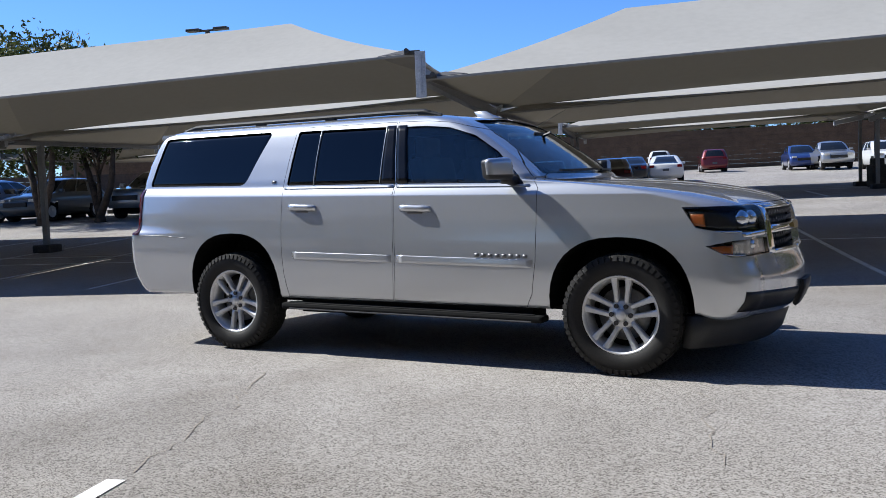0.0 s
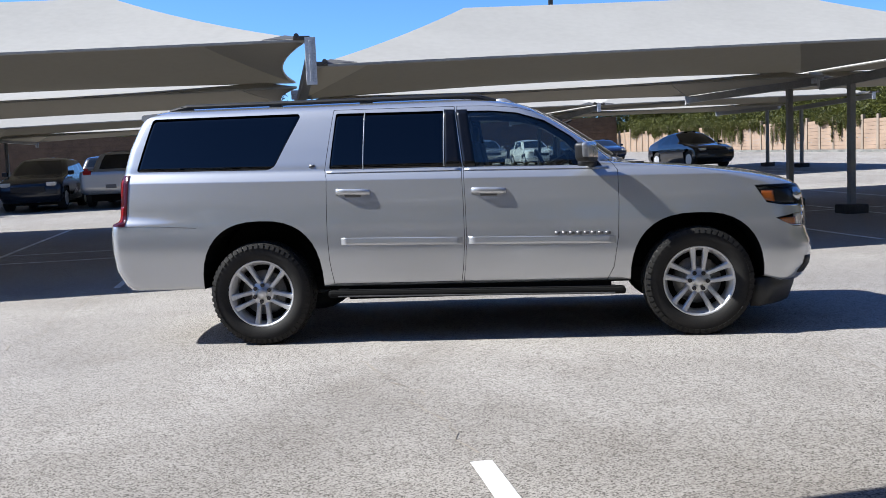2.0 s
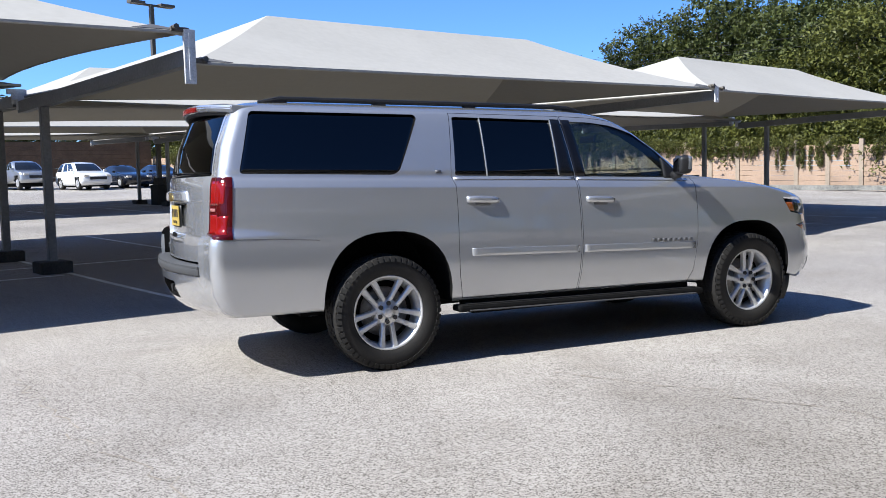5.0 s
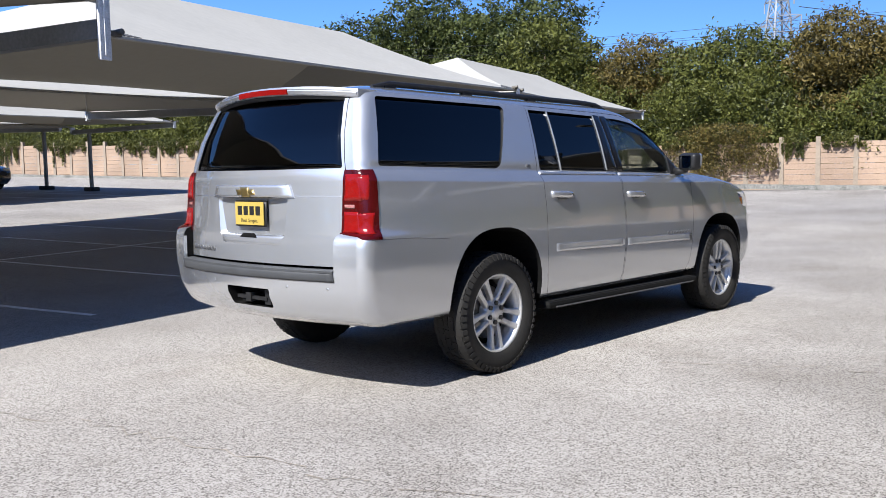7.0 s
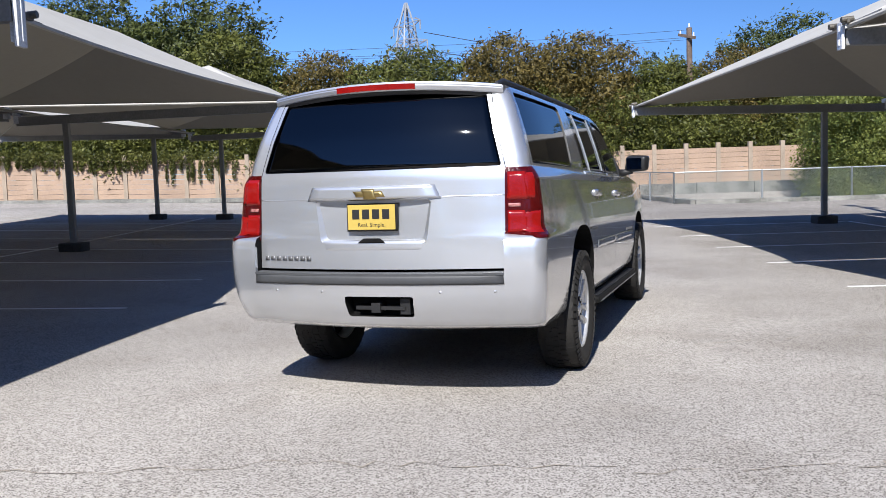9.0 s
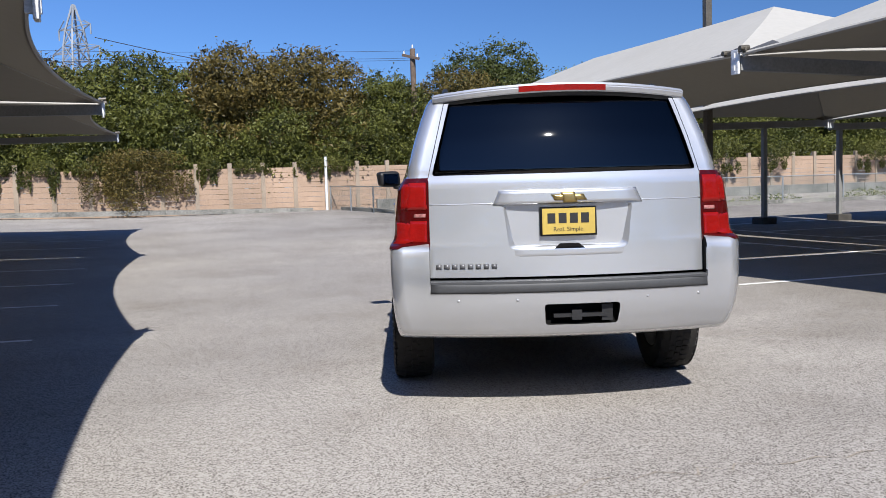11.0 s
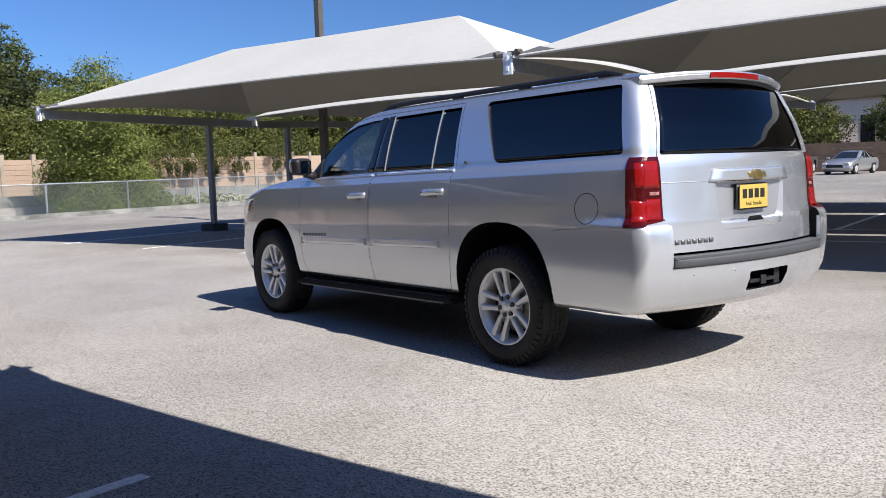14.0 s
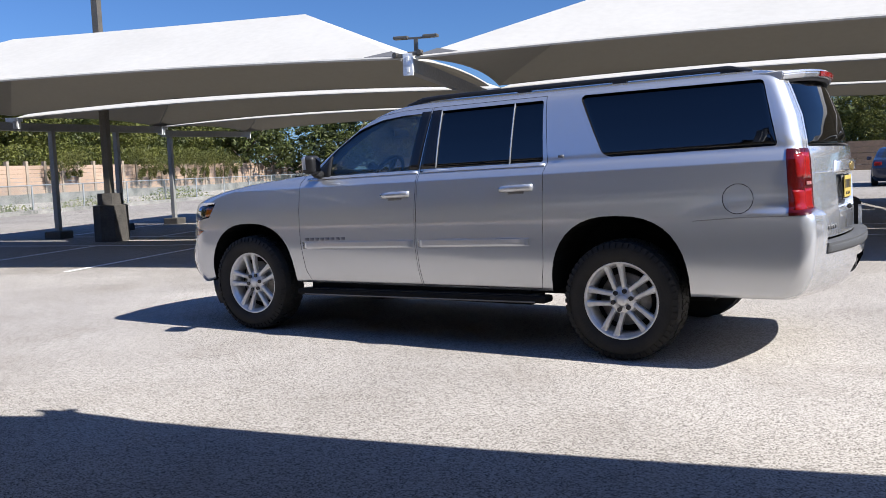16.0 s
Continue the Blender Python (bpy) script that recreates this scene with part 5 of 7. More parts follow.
    part("handle_shelf", patch([(-0.415, 1.190), (0.415, 1.190)], [(-0.38, 1.270), (0.38, 1.270)], "x", -1, 0.026, 0.032, 30, 8, crown=0.022), P_SILVER, tailgate)
    part("pull_bar", patch([(-0.335, 0.895), (0.335, 0.895)], [(-0.348, 0.962), (0.348, 0.962)], "x", -1, 0.004, 0.03, 20, 5, crown=0.012), P_SILVER, tailgate)
    part("latch", patch([(-0.085, 0.945), (0.085, 0.945)], [(-0.05, 0.972), (0.05, 0.972)], "x", -1, 0.007, 0.01, 6, 3), M_CAVE, tailgate)
    emblem = part("emblem", patch([(-0.098, 1.207), (0.078, 1.207)], [(-0.078, 1.241), (0.098, 1.241)], "x", -1, 0.033, 0.014, 8, 3, crown=0.003), M_GOLD, tailgate, "plain gold emblem")
    part("emblem_block", patch([(-0.046, 1.194), (0.030, 1.194)], [(-0.030, 1.254), (0.046, 1.254)], "x", -1, 0.035, 0.014, 6, 4, crown=0.003), M_GOLD, emblem)
    for k in range(8):
        y0 = 0.735 - k * 0.0435
        part("badge_bar", patch([(y0 - 0.030, 0.842), (y0, 0.842)], [(y0 - 0.030, 0.868), (y0, 0.868)], "x", -1, 0.005, 0.006, 2, 2), M_DARKCHROME, tailgate)
    for s in (-1, 1):
        part("crease", patch([(s * 0.40, 1.196), (s * 0.764, 1.196)], [(s * 0.40, 1.203), (s * 0.764, 1.203)], "x", -1, 0.003, 0.008, 16, 3, crown=0.003), P_SILVER, tailgate)
    # plate
    plate = part("licence_plate", patch([(-0.158, 1.012), (0.158, 1.012)], [(-0.158, 1.172), (0.158, 1.172)], "x", -1, -0.012, 0.006, 4, 3), M_INK, car, "yellow dealer plate in a black frame")
    xp = cast(0, 1.09, "x", -1)[0].x
    def flat(name, y0, z0, y1, z1, d, m):
        bm = bmesh.new()
        box(bm, xp - d - 0.003, y0, z0, xp - d + 0.002, y1, z1)
        return part(name, bm, m, plate)
    flat("plate_face", -0.146, 1.022, 0.146, 1.164, -0.005, M_YELLOW)
    for k in range(4):
        y0 = 0.118 - k * 0.062
        flat("plate_bar", y0 - 0.044, 1.082, y0, 1.138, -0.0035, M_INK)
    words = bpy.data.curves.new("slogan", "FONT")
    words.body, words.size, words.align_x, words.extrude = "Real. Simple.", 0.034, "CENTER", 0.0006
    text = new("slogan", words)
    me = bpy.data.meshes.new_from_object(text.evaluated_get(bpy.context.evaluated_depsgraph_get()))
    bpy.data.objects.remove(text)
    me.transform(Matrix.Translation((xp + 0.0015, 0, 1.038)) @ Matrix(((0, 0, -1, 0), (-1, 0, 0, 0), (0, 1, 0, 0), (0, 0, 0, 1))))
    me.materials.append(M_INK)
    ob = new("slogan", me)
    ob.parent = plate
    # spoiler with brake light
    bm = bmesh.new()
    rows = []
    for k in range(25):
        y = -0.725 + 1.45 * k / 24
        e = (y / 0.725) ** 2
        tip, z = -2.778 + 0.15 * e, 1.859 - 0.04 * e
        rows.append([bm.verts.new(Vector(p)) for p in ((tip + 0.36, y, z + 0.014 - 0.03 * e), (tip + 0.15, y, z + 0.020 - 0.018 * e), (tip + 0.01, y, z + 0.004), (tip, y, z - 0.014), (tip + 0.012, y, z - 0.046), (tip + 0.12, y, z - 0.055), (tip + 0.30, y, z - 0.06))])
    for a, b in zip(rows, rows[1:]):
        for k in range(7):
            bm.faces.new((a[k], a[(k + 1) % 7], b[(k + 1) % 7], b[k]))
    bm.faces.new(rows[0]), bm.faces.new(rows[-1][::-1])
    bmesh.ops.recalc_face_normals(bm, faces=bm.faces)
    bmesh.ops.bevel(bm, geom=[e for e in bm.edges if e.calc_face_angle(0) > 0.6], offset=0.006, segments=2, affect="EDGES")
    sp = part("spoiler", bm, P_SILVER, car, smooth=False)
    bm = bmesh.new()
    rows = []
    for k in range(13):
        y = -0.245 + 0.49 * k / 12
        e = (y / 0.725) ** 2
        tip, z = -2.778 + 0.15 * e, 1.859 - 0.04 * e
        rows.append([bm.verts.new(Vector(p)) for p in ((tip - 0.004, y, z - 0.008), (tip - 0.001, y, z - 0.040), (tip + 0.03, y, z - 0.040), (tip + 0.03, y, z - 0.008))])
    for a, b in zip(rows, rows[1:]):
        for k in range(4):
            bm.faces.new((a[k], a[(k + 1) % 4], b[(k + 1) % 4], b[k]))
    bm.faces.new(rows[0]), bm.faces.new(rows[-1][::-1])
    bmesh.ops.recalc_face_normals(bm, faces=bm.faces)
    part("brake_light", bm, M_RED, sp)
    bm = bmesh.new()
    rows = []
    for k in range(13):
        y = -0.66 + 1.32 * k / 12
        e = (y / 0.725) ** 2
        tip, z = -2.778 + 0.15 * e, 1.859 - 0.04 * e
        rows.append([bm.verts.new(Vector(p)) for p in ((tip + 0.022, y, z - 0.048), (tip + 0.20, y, z - 0.062), (tip + 0.20, y, z - 0.074), (tip + 0.034, y, z - 0.066))])
    for a, b in zip(rows, rows[1:]):
        for k in range(4):
            bm.faces.new((a[k], a[(k + 1) % 4], b[(k + 1) % 4], b[k]))
    bm.faces.new(rows[0]), bm.faces.new(rows[-1][::-1])
    bmesh.ops.recalc_face_normals(bm, faces=bm.faces)
    part("spoiler_liner", bm, M_BLACK, sp, "black underside of the spoiler")
    # bumper details
    part("step_pad", patch([(-0.772, 0.712), (0.772, 0.712)], [(-0.768, 0.768), (0.768, 0.768)], "x", -1, 0.012, 0.03, 30, 4, crown=0.006), M_GREYPAD, car)
    bm = bmesh.new()
    rows = []
    for k in range(25):
        y = -0.772 + 1.544 * k / 24
        rows.append([bm.verts.new(Vector(p)) for p in ((GATE_X(y) - 0.004, y, 0.779), (-2.992 + 0.16 * (y / 0.99) ** 2, y, 0.777), (-2.992 + 0.16 * (y / 0.99) ** 2, y, 0.765), (GATE_X(y) - 0.004, y, 0.765))])
    for a, b in zip(rows, rows[1:]):
        for k in range(4):
            bm.faces.new((a[k], a[(k + 1) % 4], b[(k + 1) % 4], b[k]))
    bm.faces.new(rows[0]), bm.faces.new(rows[-1][::-1])
    bmesh.ops.recalc_face_normals(bm, faces=bm.faces)
    part("step_top", bm, M_GREYPAD, car)
    bm = bmesh.new()
    box(bm, -2.94, -0.055, 0.55, -2.84, 0.0, 0.605)
    box(bm, -2.93, -0.20, 0.565, -2.85, 0.10, 0.585)
    box(bm, -2.92, -0.23, 0.54, -2.86, -0.17, 0.63)
    part("tow_receiver", bm, M_BLACK, car)
    for y in (0.62, 0.30, -0.42, -0.72):
        part("parking_sensor", patch([(y - 0.007, 0.663), (y + 0.007, 0.663)], [(y - 0.007, 0.677), (y + 0.007, 0.677)], "x", -1, 0.0003, 0.003, 2, 2), P_SILVER, car)
    # front
    bm = bmesh.new()
    for j in range(5):
        for k in range(17):
            y = -0.51 + 0.06 * k + (0.03 if j % 2 else 0)
            z = 0.80 + 0.052 * j
            xg = 2.515 - 0.19 * y * y
            beam(bm, (xg, y, z), (xg, y + 0.03, z + 0.026), 0.014, 0.012)
            beam(bm, (xg, y + 0.03, z + 0.026), (xg, y + 0.06, z), 0.014, 0.012)
    part("grille_mesh", bm, M_STEPTRIM, car)
    bar = patch([(-0.53, 0.895), (0.53, 0.895)], [(-0.53, 0.945), (0.53, 0.945)], "x", 1, 0.006, 0.05, 24, 4, crown=0.006)
    part("grille_bar", bar, M_CHROME, car)
    for s in (-1, 1):
        part("grille_surround", patch([(s * 0.505, 0.765), (s * 0.590, 0.765)], [(s * 0.52, 1.072), (s * 0.594, 1.072)], "x", 1, 0.008, 0.05, 5, 12, crown=0.005), M_CHROME, car)
        part("grille_edge", patch([(0.0, 0.762), (s * 0.52, 0.765)], [(0.0, 0.788), (s * 0.52, 0.790)], "x", 1, 0.008, 0.04, 14, 3, crown=0.005), M_CHROME, car)
        part("grille_edge", patch([(0.0, 1.050), (s * 0.53, 1.050)], [(0.0, 1.072), (s * 0.53, 1.072)], "x", 1, 0.008, 0.04, 14, 3, crown=0.005), M_CHROME, car)
        part("bumper_intake", patch([(s * 0.20, 0.405), (s * 0.885, 0.432)], [(s * 0.20, 0.520), (s * 0.89, 0.556)], "x", 1, 0.004, 0.02, 24, 4), M_BLACK, car)
    part("emblem", patch([(-0.10, 0.905), (-0.035, 0.895), (0.035, 0.895), (0.10, 0.905)], [(-0.10, 0.937), (-0.035, 0.95), (0.035, 0.95), (0.10, 0.937)], "x", 1, 0.02, 0.014, 12, 4), M_GOLD, car, "plain gold emblem")
    part("front_plate", patch([(-0.16, 0.40), (0.16, 0.40)], [(-0.16, 0.56), (0.16, 0.56)], "x", 1, 0.028, 0.024, 4, 3), M_INK, car, "black framed front plate")
    bm = bmesh.new()
    rows = []
    for k in range(25):
        a = -1 + 2 * k / 24
        y, x = 0.955 * a, 2.50 - 0.37 * abs(a) ** 3.0
        rows.append([bm.verts.new(Vector(p)) for p in ((x + 0.01, y, 0.395), (x, y * 0.995, 0.30), (x - 0.035, y * 0.98, 0.195), (x - 0.10, y * 0.93, 0.19), (x - 0.12, y * 0.90, 0.395))])
    for a, b in zip(rows, rows[1:]):
        for k in range(5):
            bm.faces.new((a[k], a[(k + 1) % 5], b[(k + 1) % 5], b[k]))
    bm.faces.new(rows[0]), bm.faces.new(rows[-1][::-1])
    bmesh.ops.recalc_face_normals(bm, faces=bm.faces)
    part("lower_valance", bm, M_VALANCE, car, smooth=True)
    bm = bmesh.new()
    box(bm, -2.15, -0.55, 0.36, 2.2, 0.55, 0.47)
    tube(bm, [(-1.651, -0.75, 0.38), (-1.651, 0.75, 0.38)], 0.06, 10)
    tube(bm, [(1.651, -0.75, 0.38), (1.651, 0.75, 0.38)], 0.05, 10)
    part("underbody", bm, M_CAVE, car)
    bm = bmesh.new()
    tube(bm, [(-2.0, -0.50, 0.46), (-2.5, -0.58, 0.47)], 0.035, 10)
    part("tailpipe", bm, M_CAVE, car)
    # roof fin, wipers
    bm = bmesh.new()
    h = cast(0.28, 0.0, "z", 1)[0]
    rows = []
    for f, w, z in ((0, 0.028, 0.0), (0.5, 0.022, 0.03), (1.0, 0.008, 0.062)):
        rows.append([bm.verts.new(h + Vector(((x + 0.07 * f) * -1, yy * w, z - 0.004))) for x, yy in ((-0.11 + 0.09 * f, 0), (-0.04, 1), (0.06, 1), (0.10 - 0.04 * f, 0), (0.06, -1), (-0.04, -1))])
    for a, b in zip(rows, rows[1:]):
        for k in range(6):
            bm.faces.new((a[k], a[(k + 1) % 6], b[(k + 1) % 6], b[k]))
    bm.faces.new(rows[-1])
    bmesh.ops.recalc_face_normals(bm, faces=bm.faces)
    part("roof_fin", bm, P_SILVER, car, smooth=True)
    pane(car, [(-0.755, 1.318), (0.755, 1.318)], [(-0.58, 1.768), (0.58, 1.768)], "x", 1, G_FRONT, "windscreen")
    bm = bmesh.new()
    for y0, y1 in ((-0.55, 0.02), (0.08, 0.62)):
        a, b = cast(y0, 1.345, "x", 1), cast(y1, 1.352, "x", 1)
        beam(bm, a[0] + a[1] * 0.012, b[0] + b[1] * 0.012, 0.018, 0.014)
    part("wiper", bm, M_BLACK, car)
    bm = bmesh.new()
    box(bm, 1.02, -0.76, 1.255, 1.30, 0.76, 1.292)
    part("cowl", bm, M_BLACK, car)

    # cabin
    def seat(x, y, w, parent_name="seat"):
        st = part(parent_name, (lambda bm: (box(bm, x - 0.02, y - w / 2, 1.02, x + 0.10, y + w / 2, 1.50, Matrix.Translation((x, y, 1.02)) @ Matrix.Rotation(-0.2, 4, "Y") @ Matrix.Translation((-x, -y, -1.02)), 0.03), bm)[1])(bmesh.new()), M_SEAT, car)
        bm = bmesh.new()
        for k in ((0,) if w < 0.7 else (-0.38, 0.38)):
            box(bm, x - 0.13, y + k - 0.13, 1.50, x - 0.03, y + k + 0.13, 1.66, None, 0.03)
        part("headrest", bm, M_SEAT, st)
    for y in (-0.42, 0.42):
        seat(0.02, y, 0.52)
        seat(-0.98, y, 0.52)
    seat(-1.85, 0.0, 1.2)
    bm = bmesh.new()
    box(bm, 0.72, -0.80, 1.02, 1.12, 0.80, 1.27, None, 0.04)
    part("dashboard", bm, M_SEAT, car)
    bm = bmesh.new()
    m = Matrix.Translation((0.58, 0.42, 1.26)) @ Matrix.Rotation(radians(62), 4, "Y")
    tube(bm, [m @ Vector((0.185 * math.cos(a * math.pi / 14), 0.185 * math.sin(a * math.pi / 14), 0)) for a in range(29)], 0.017, 7, cap=False)
    beam(bm, m @ Vector((-0.17, 0, 0)), m @ Vector((0.17, 0, 0)), 0.05, 0.02)
    tube(bm, [m @ Vector((0, 0, 0)), m @ Vector((0, 0, 0.2))], 0.04, 8)
    part("steering_wheel", bm, M_BLACK, car)
    bm = bmesh.new()
    box(bm, 0.70, -0.09, 1.60, 0.72, 0.13, 1.665, None, 0.008)
    tube(bm, [(0.72, 0.02, 1.63), (0.80, 0.02, 1.66)], 0.012, 6)
    part("rear_view_mirror", bm, M_BLACK, car)

    # wheels
    def wheel_mesh():
        top = empty("wheel", Matrix.Identity(4))
        def lathe(prof, n=64):
            bm = bmesh.new()
            rows = []
            for k in range(n):
                a = 2 * math.pi * k / n
                rows.append([bm.verts.new(Vector((r * math.sin(a), y, r * math.cos(a)))) for r, y in prof])
            for k in range(n):
                A, B = rows[k], rows[(k + 1) % n]
                for j in range(len(prof) - 1):
                    bm.faces.new((A[j], A[j + 1], B[j + 1], B[j]))
            bmesh.ops.recalc_face_normals(bm, faces=bm.faces)
            for f in bm.faces:
                f.smooth = True
            return bm
        # outer side is -y
        R = TYRE_R
        prof = [(0.250, -0.098), (0.262, -0.112), (0.285, -0.126), (0.315, -0.133), (0.345, -0.131), (0.368, -0.124), (0.385, -0.112), (R - 0.009, -0.096), (R - 0.006, -0.05), (R - 0.006, 0.0), (R - 0.006, 0.05), (R - 0.009, 0.096),
                (0.385, 0.112), (0.345, 0.131), (0.30, 0.13), (0.25, 0.10)]
        bm = lathe(prof)
        # tread blocks
        n = 54
        for k in range(n):
            for y0, y1, off, dep in ((-0.116, -0.070, 0.0, -0.004), (-0.062, -0.022, 0.5, 0), (-0.016, 0.018, 0.15, 0), (0.024, 0.062, 0.6, 0), (0.070, 0.116, 0.1, -0.004)):
                a = 2 * math.pi * (k + off + 0.12 * math.sin(k * 2.1)) / n
                w = 0.0175 + 0.004 * math.sin(k * 3.7 + y0 * 90)
                m = Matrix.Rotation(a, 4, "Y") @ Matrix.Rotation(0.25 * math.sin(k * 1.7 + y0 * 60), 4, "Z")
                vs = [bm.verts.new(m @ Vector((sx * w, y, R - 0.020 + z * (0.020 + dep) + (-0.010 if abs(y) > 0.11 and z else 0)))) for z in (0, 1) for sx, y in ((-1, y0), (1, y0), (1, y1), (-1, y1))]
                bm.faces.new(vs[4:8])
                for q in range(4):
                    bm.faces.new((vs[q], vs[(q + 1) % 4], vs[4 + (q + 1) % 4], vs[4 + q]))
        for k in range(n):
            a = 2 * math.pi * (k + 0.3) / n
            m = Matrix.Rotation(a, 4, "Y")
            w = 0.014
            vs = [bm.verts.new(m @ Vector((sx * w, y, r))) for sx, y, r in ((-1, -0.118, R - 0.018), (1, -0.118, R - 0.018), (1, -0.130, R - 0.047), (-1, -0.130, R - 0.047), (-1, -0.125, R - 0.012), (1, -0.125, R - 0.012), (1, -0.138, R - 0.047), (-1, -0.138, R - 0.047))]
            bm.faces.new(vs[4:8])
            for q in range(4):
                bm.faces.new((vs[q], vs[(q + 1) % 4], vs[4 + (q + 1) % 4], vs[4 + q]))
        bmesh.ops.recalc_face_normals(bm, faces=bm.faces)
        part("tyre", bm, M_RUBBER, top, "chunky black all-terrain tyre")
        part("rim", lathe([(0.238, -0.085), (0.246, -0.104), (0.258, -0.110), (0.262, -0.104), (0.255, -0.098), (0.236, -0.080), (0.222, -0.05), (0.218, 0.06), (0.245, 0.10)]), M_RIM, top, "silver alloy rim with five twin spokes")
        for k in range(5):
            for s in (-1, 1):
                a = 2 * math.pi * k / 5
                bm = bmesh.new()
                m = Matrix.Rotation(a, 4, "Y")
                rows = []
                for r, w, y in ((0.060, 0.020, -0.068), (0.10, 0.0175, -0.082), (0.17, 0.0195, -0.088), (0.22, 0.024, -0.092), (0.250, 0.032, -0.097)):
                    sk = s * (0.0235 + 0.026 * (r / 0.246))
                    rows.append([bm.verts.new(m @ Vector((sk + sx * w, y + d, r))) for sx, d in ((-1, 0.030), (-0.85, 0.003), (-0.5, -0.004), (0.5, -0.004), (0.85, 0.003), (1, 0.030))])
                for A, B in zip(rows, rows[1:]):
                    for q in range(6):
                        bm.faces.new((A[q], A[(q + 1) % 6], B[(q + 1) % 6], B[q]))
                bm.faces.new(rows[0]), bm.faces.new(rows[-1])
                bmesh.ops.recalc_face_normals(bm, faces=bm.faces)
                part("spoke", bm, M_RIM, top)
        part("hub", lathe([(0.0, -0.096), (0.030, -0.096), (0.037, -0.090), (0.040, -0.080), (0.078, -0.078), (0.092, -0.070), (0.098, -0.02)], 36), M_RIM, top)
        for k in range(6):
            a = 2 * math.pi * (k + 0.5) / 6
            bm = bmesh.new()
            tube(bm, [(0.064 * math.sin(a), -0.055, 0.064 * math.cos(a)), (0.064 * math.sin(a), -0.092, 0.064 * math.cos(a))], 0.0165, 8)
            part("lug_nut", bm, M_LUG, top)
        part("brake_disc", lathe([(0.06, -0.012), (0.175, -0.012), (0.175, 0.012), (0.06, 0.012)], 40), M_DISC, top)
        part("backing", lathe([(0.0, 0.02), (0.222, 0.02)], 30), M_CAVE, top)
        return top

    first_wheel = wheel_mesh()
    wheels = []
    for x in (AXLE_F, AXLE_R):
        for s in (-1, 1):
            spin = {(AXLE_F, -1): 2, (AXLE_R, -1): 36, (AXLE_F, 1): -10, (AXLE_R, 1): -14}[x, s]
            rot = Matrix.Rotation(0 if s < 0 else math.pi, 4, "Z") @ Matrix.Rotation(radians(spin), 4, "Y")
            wheels.append((x, s, Matrix.Translation((x, s * 0.872, HUB_Z)) @ rot))
    for i, (x, s, m) in enumerate(wheels):
        w = first_wheel if i == 0 else copy_thing(first_wheel, Matrix.Identity(4))
        w.matrix_basis = m
        w.parent = car
    return car


build_car()
OUTER.free()
INNER.free()

# ---- cracks ----
crack([(-3.75, 4.4), (-3.9, 2.4), (-3.85, 1.7), (-3.8, 1.0), (-3.9, 0.4), (-4.05, -0.9)], 0.014)
crack([(-1.19, -1.39), (-0.95, -2.48), (-0.94, -2.96), (-0.93, -3.36), (-0.86, -3.69)], 0.013)
crack([(-4.05, -0.9), (-3.98, -1.3), (-4.05, -1.95), (-4.0, -2.8)], 0.012)
crack([(1.77, -1.9), (1.76, -2.63), (1.83, -3.33)], 0.008)


# ---- drainage channel, fence, low wall ----
def low_wall():
    bm = bmesh.new()
    v = -6.6
    rr = random.Random(8)
    wall = empty("channel_wall", Matrix.Identity(4))
    tagged(wall, "low stained concrete retaining wall of a drainage channel", "wall", kind="structure")
    while v > -60:
        b = bmesh.new()
        box(b, -0.1, -1.19, -0.9, 0.1, 1.19, 0.42 + rr.uniform(-0.01, 0.01), None, 0.012)
        ob = part("wall_bay", b, M_CONC, wall)
        p = W(30.5, v - 1.2)
        ob.matrix_world = Matrix.Translation((p.x, p.y, 0.32)) @ Matrix.Rotation(TURN, 4, "Z")
        v -= 2.4
    bm.free()


low_wall()
M_MESH = bpy.data.materials.new("chain link")
M_MESH.use_nodes = True
_t = M_MESH.node_tree
_b = _t.nodes["Principled BSDF"]
_b.inputs["Base Color"].default_value, _b.inputs["Metallic"].default_value, _b.inputs["Roughness"].default_value = (0.13, 0.155, 0.15, 1), 0.3, 0.5
_tc = _t.nodes.new("ShaderNodeTexCoord")
_wa = _t.nodes.new("ShaderNodeTexWave")
_wa.bands_direction, _wa.inputs["Scale"].default_value = "DIAGONAL", 9.0
_ma = _t.nodes.new("ShaderNodeMath")
_ma.operation, _ma.inputs[1].default_value = "GREATER_THAN", 0.84
_t.links.new(_tc.outputs["Object"], _wa.inputs["Vector"]), _t.links.new(_wa.outputs["Fac"], _ma.inputs[0]), _t.links.new(_ma.outputs[0], _b.inputs["Alpha"])


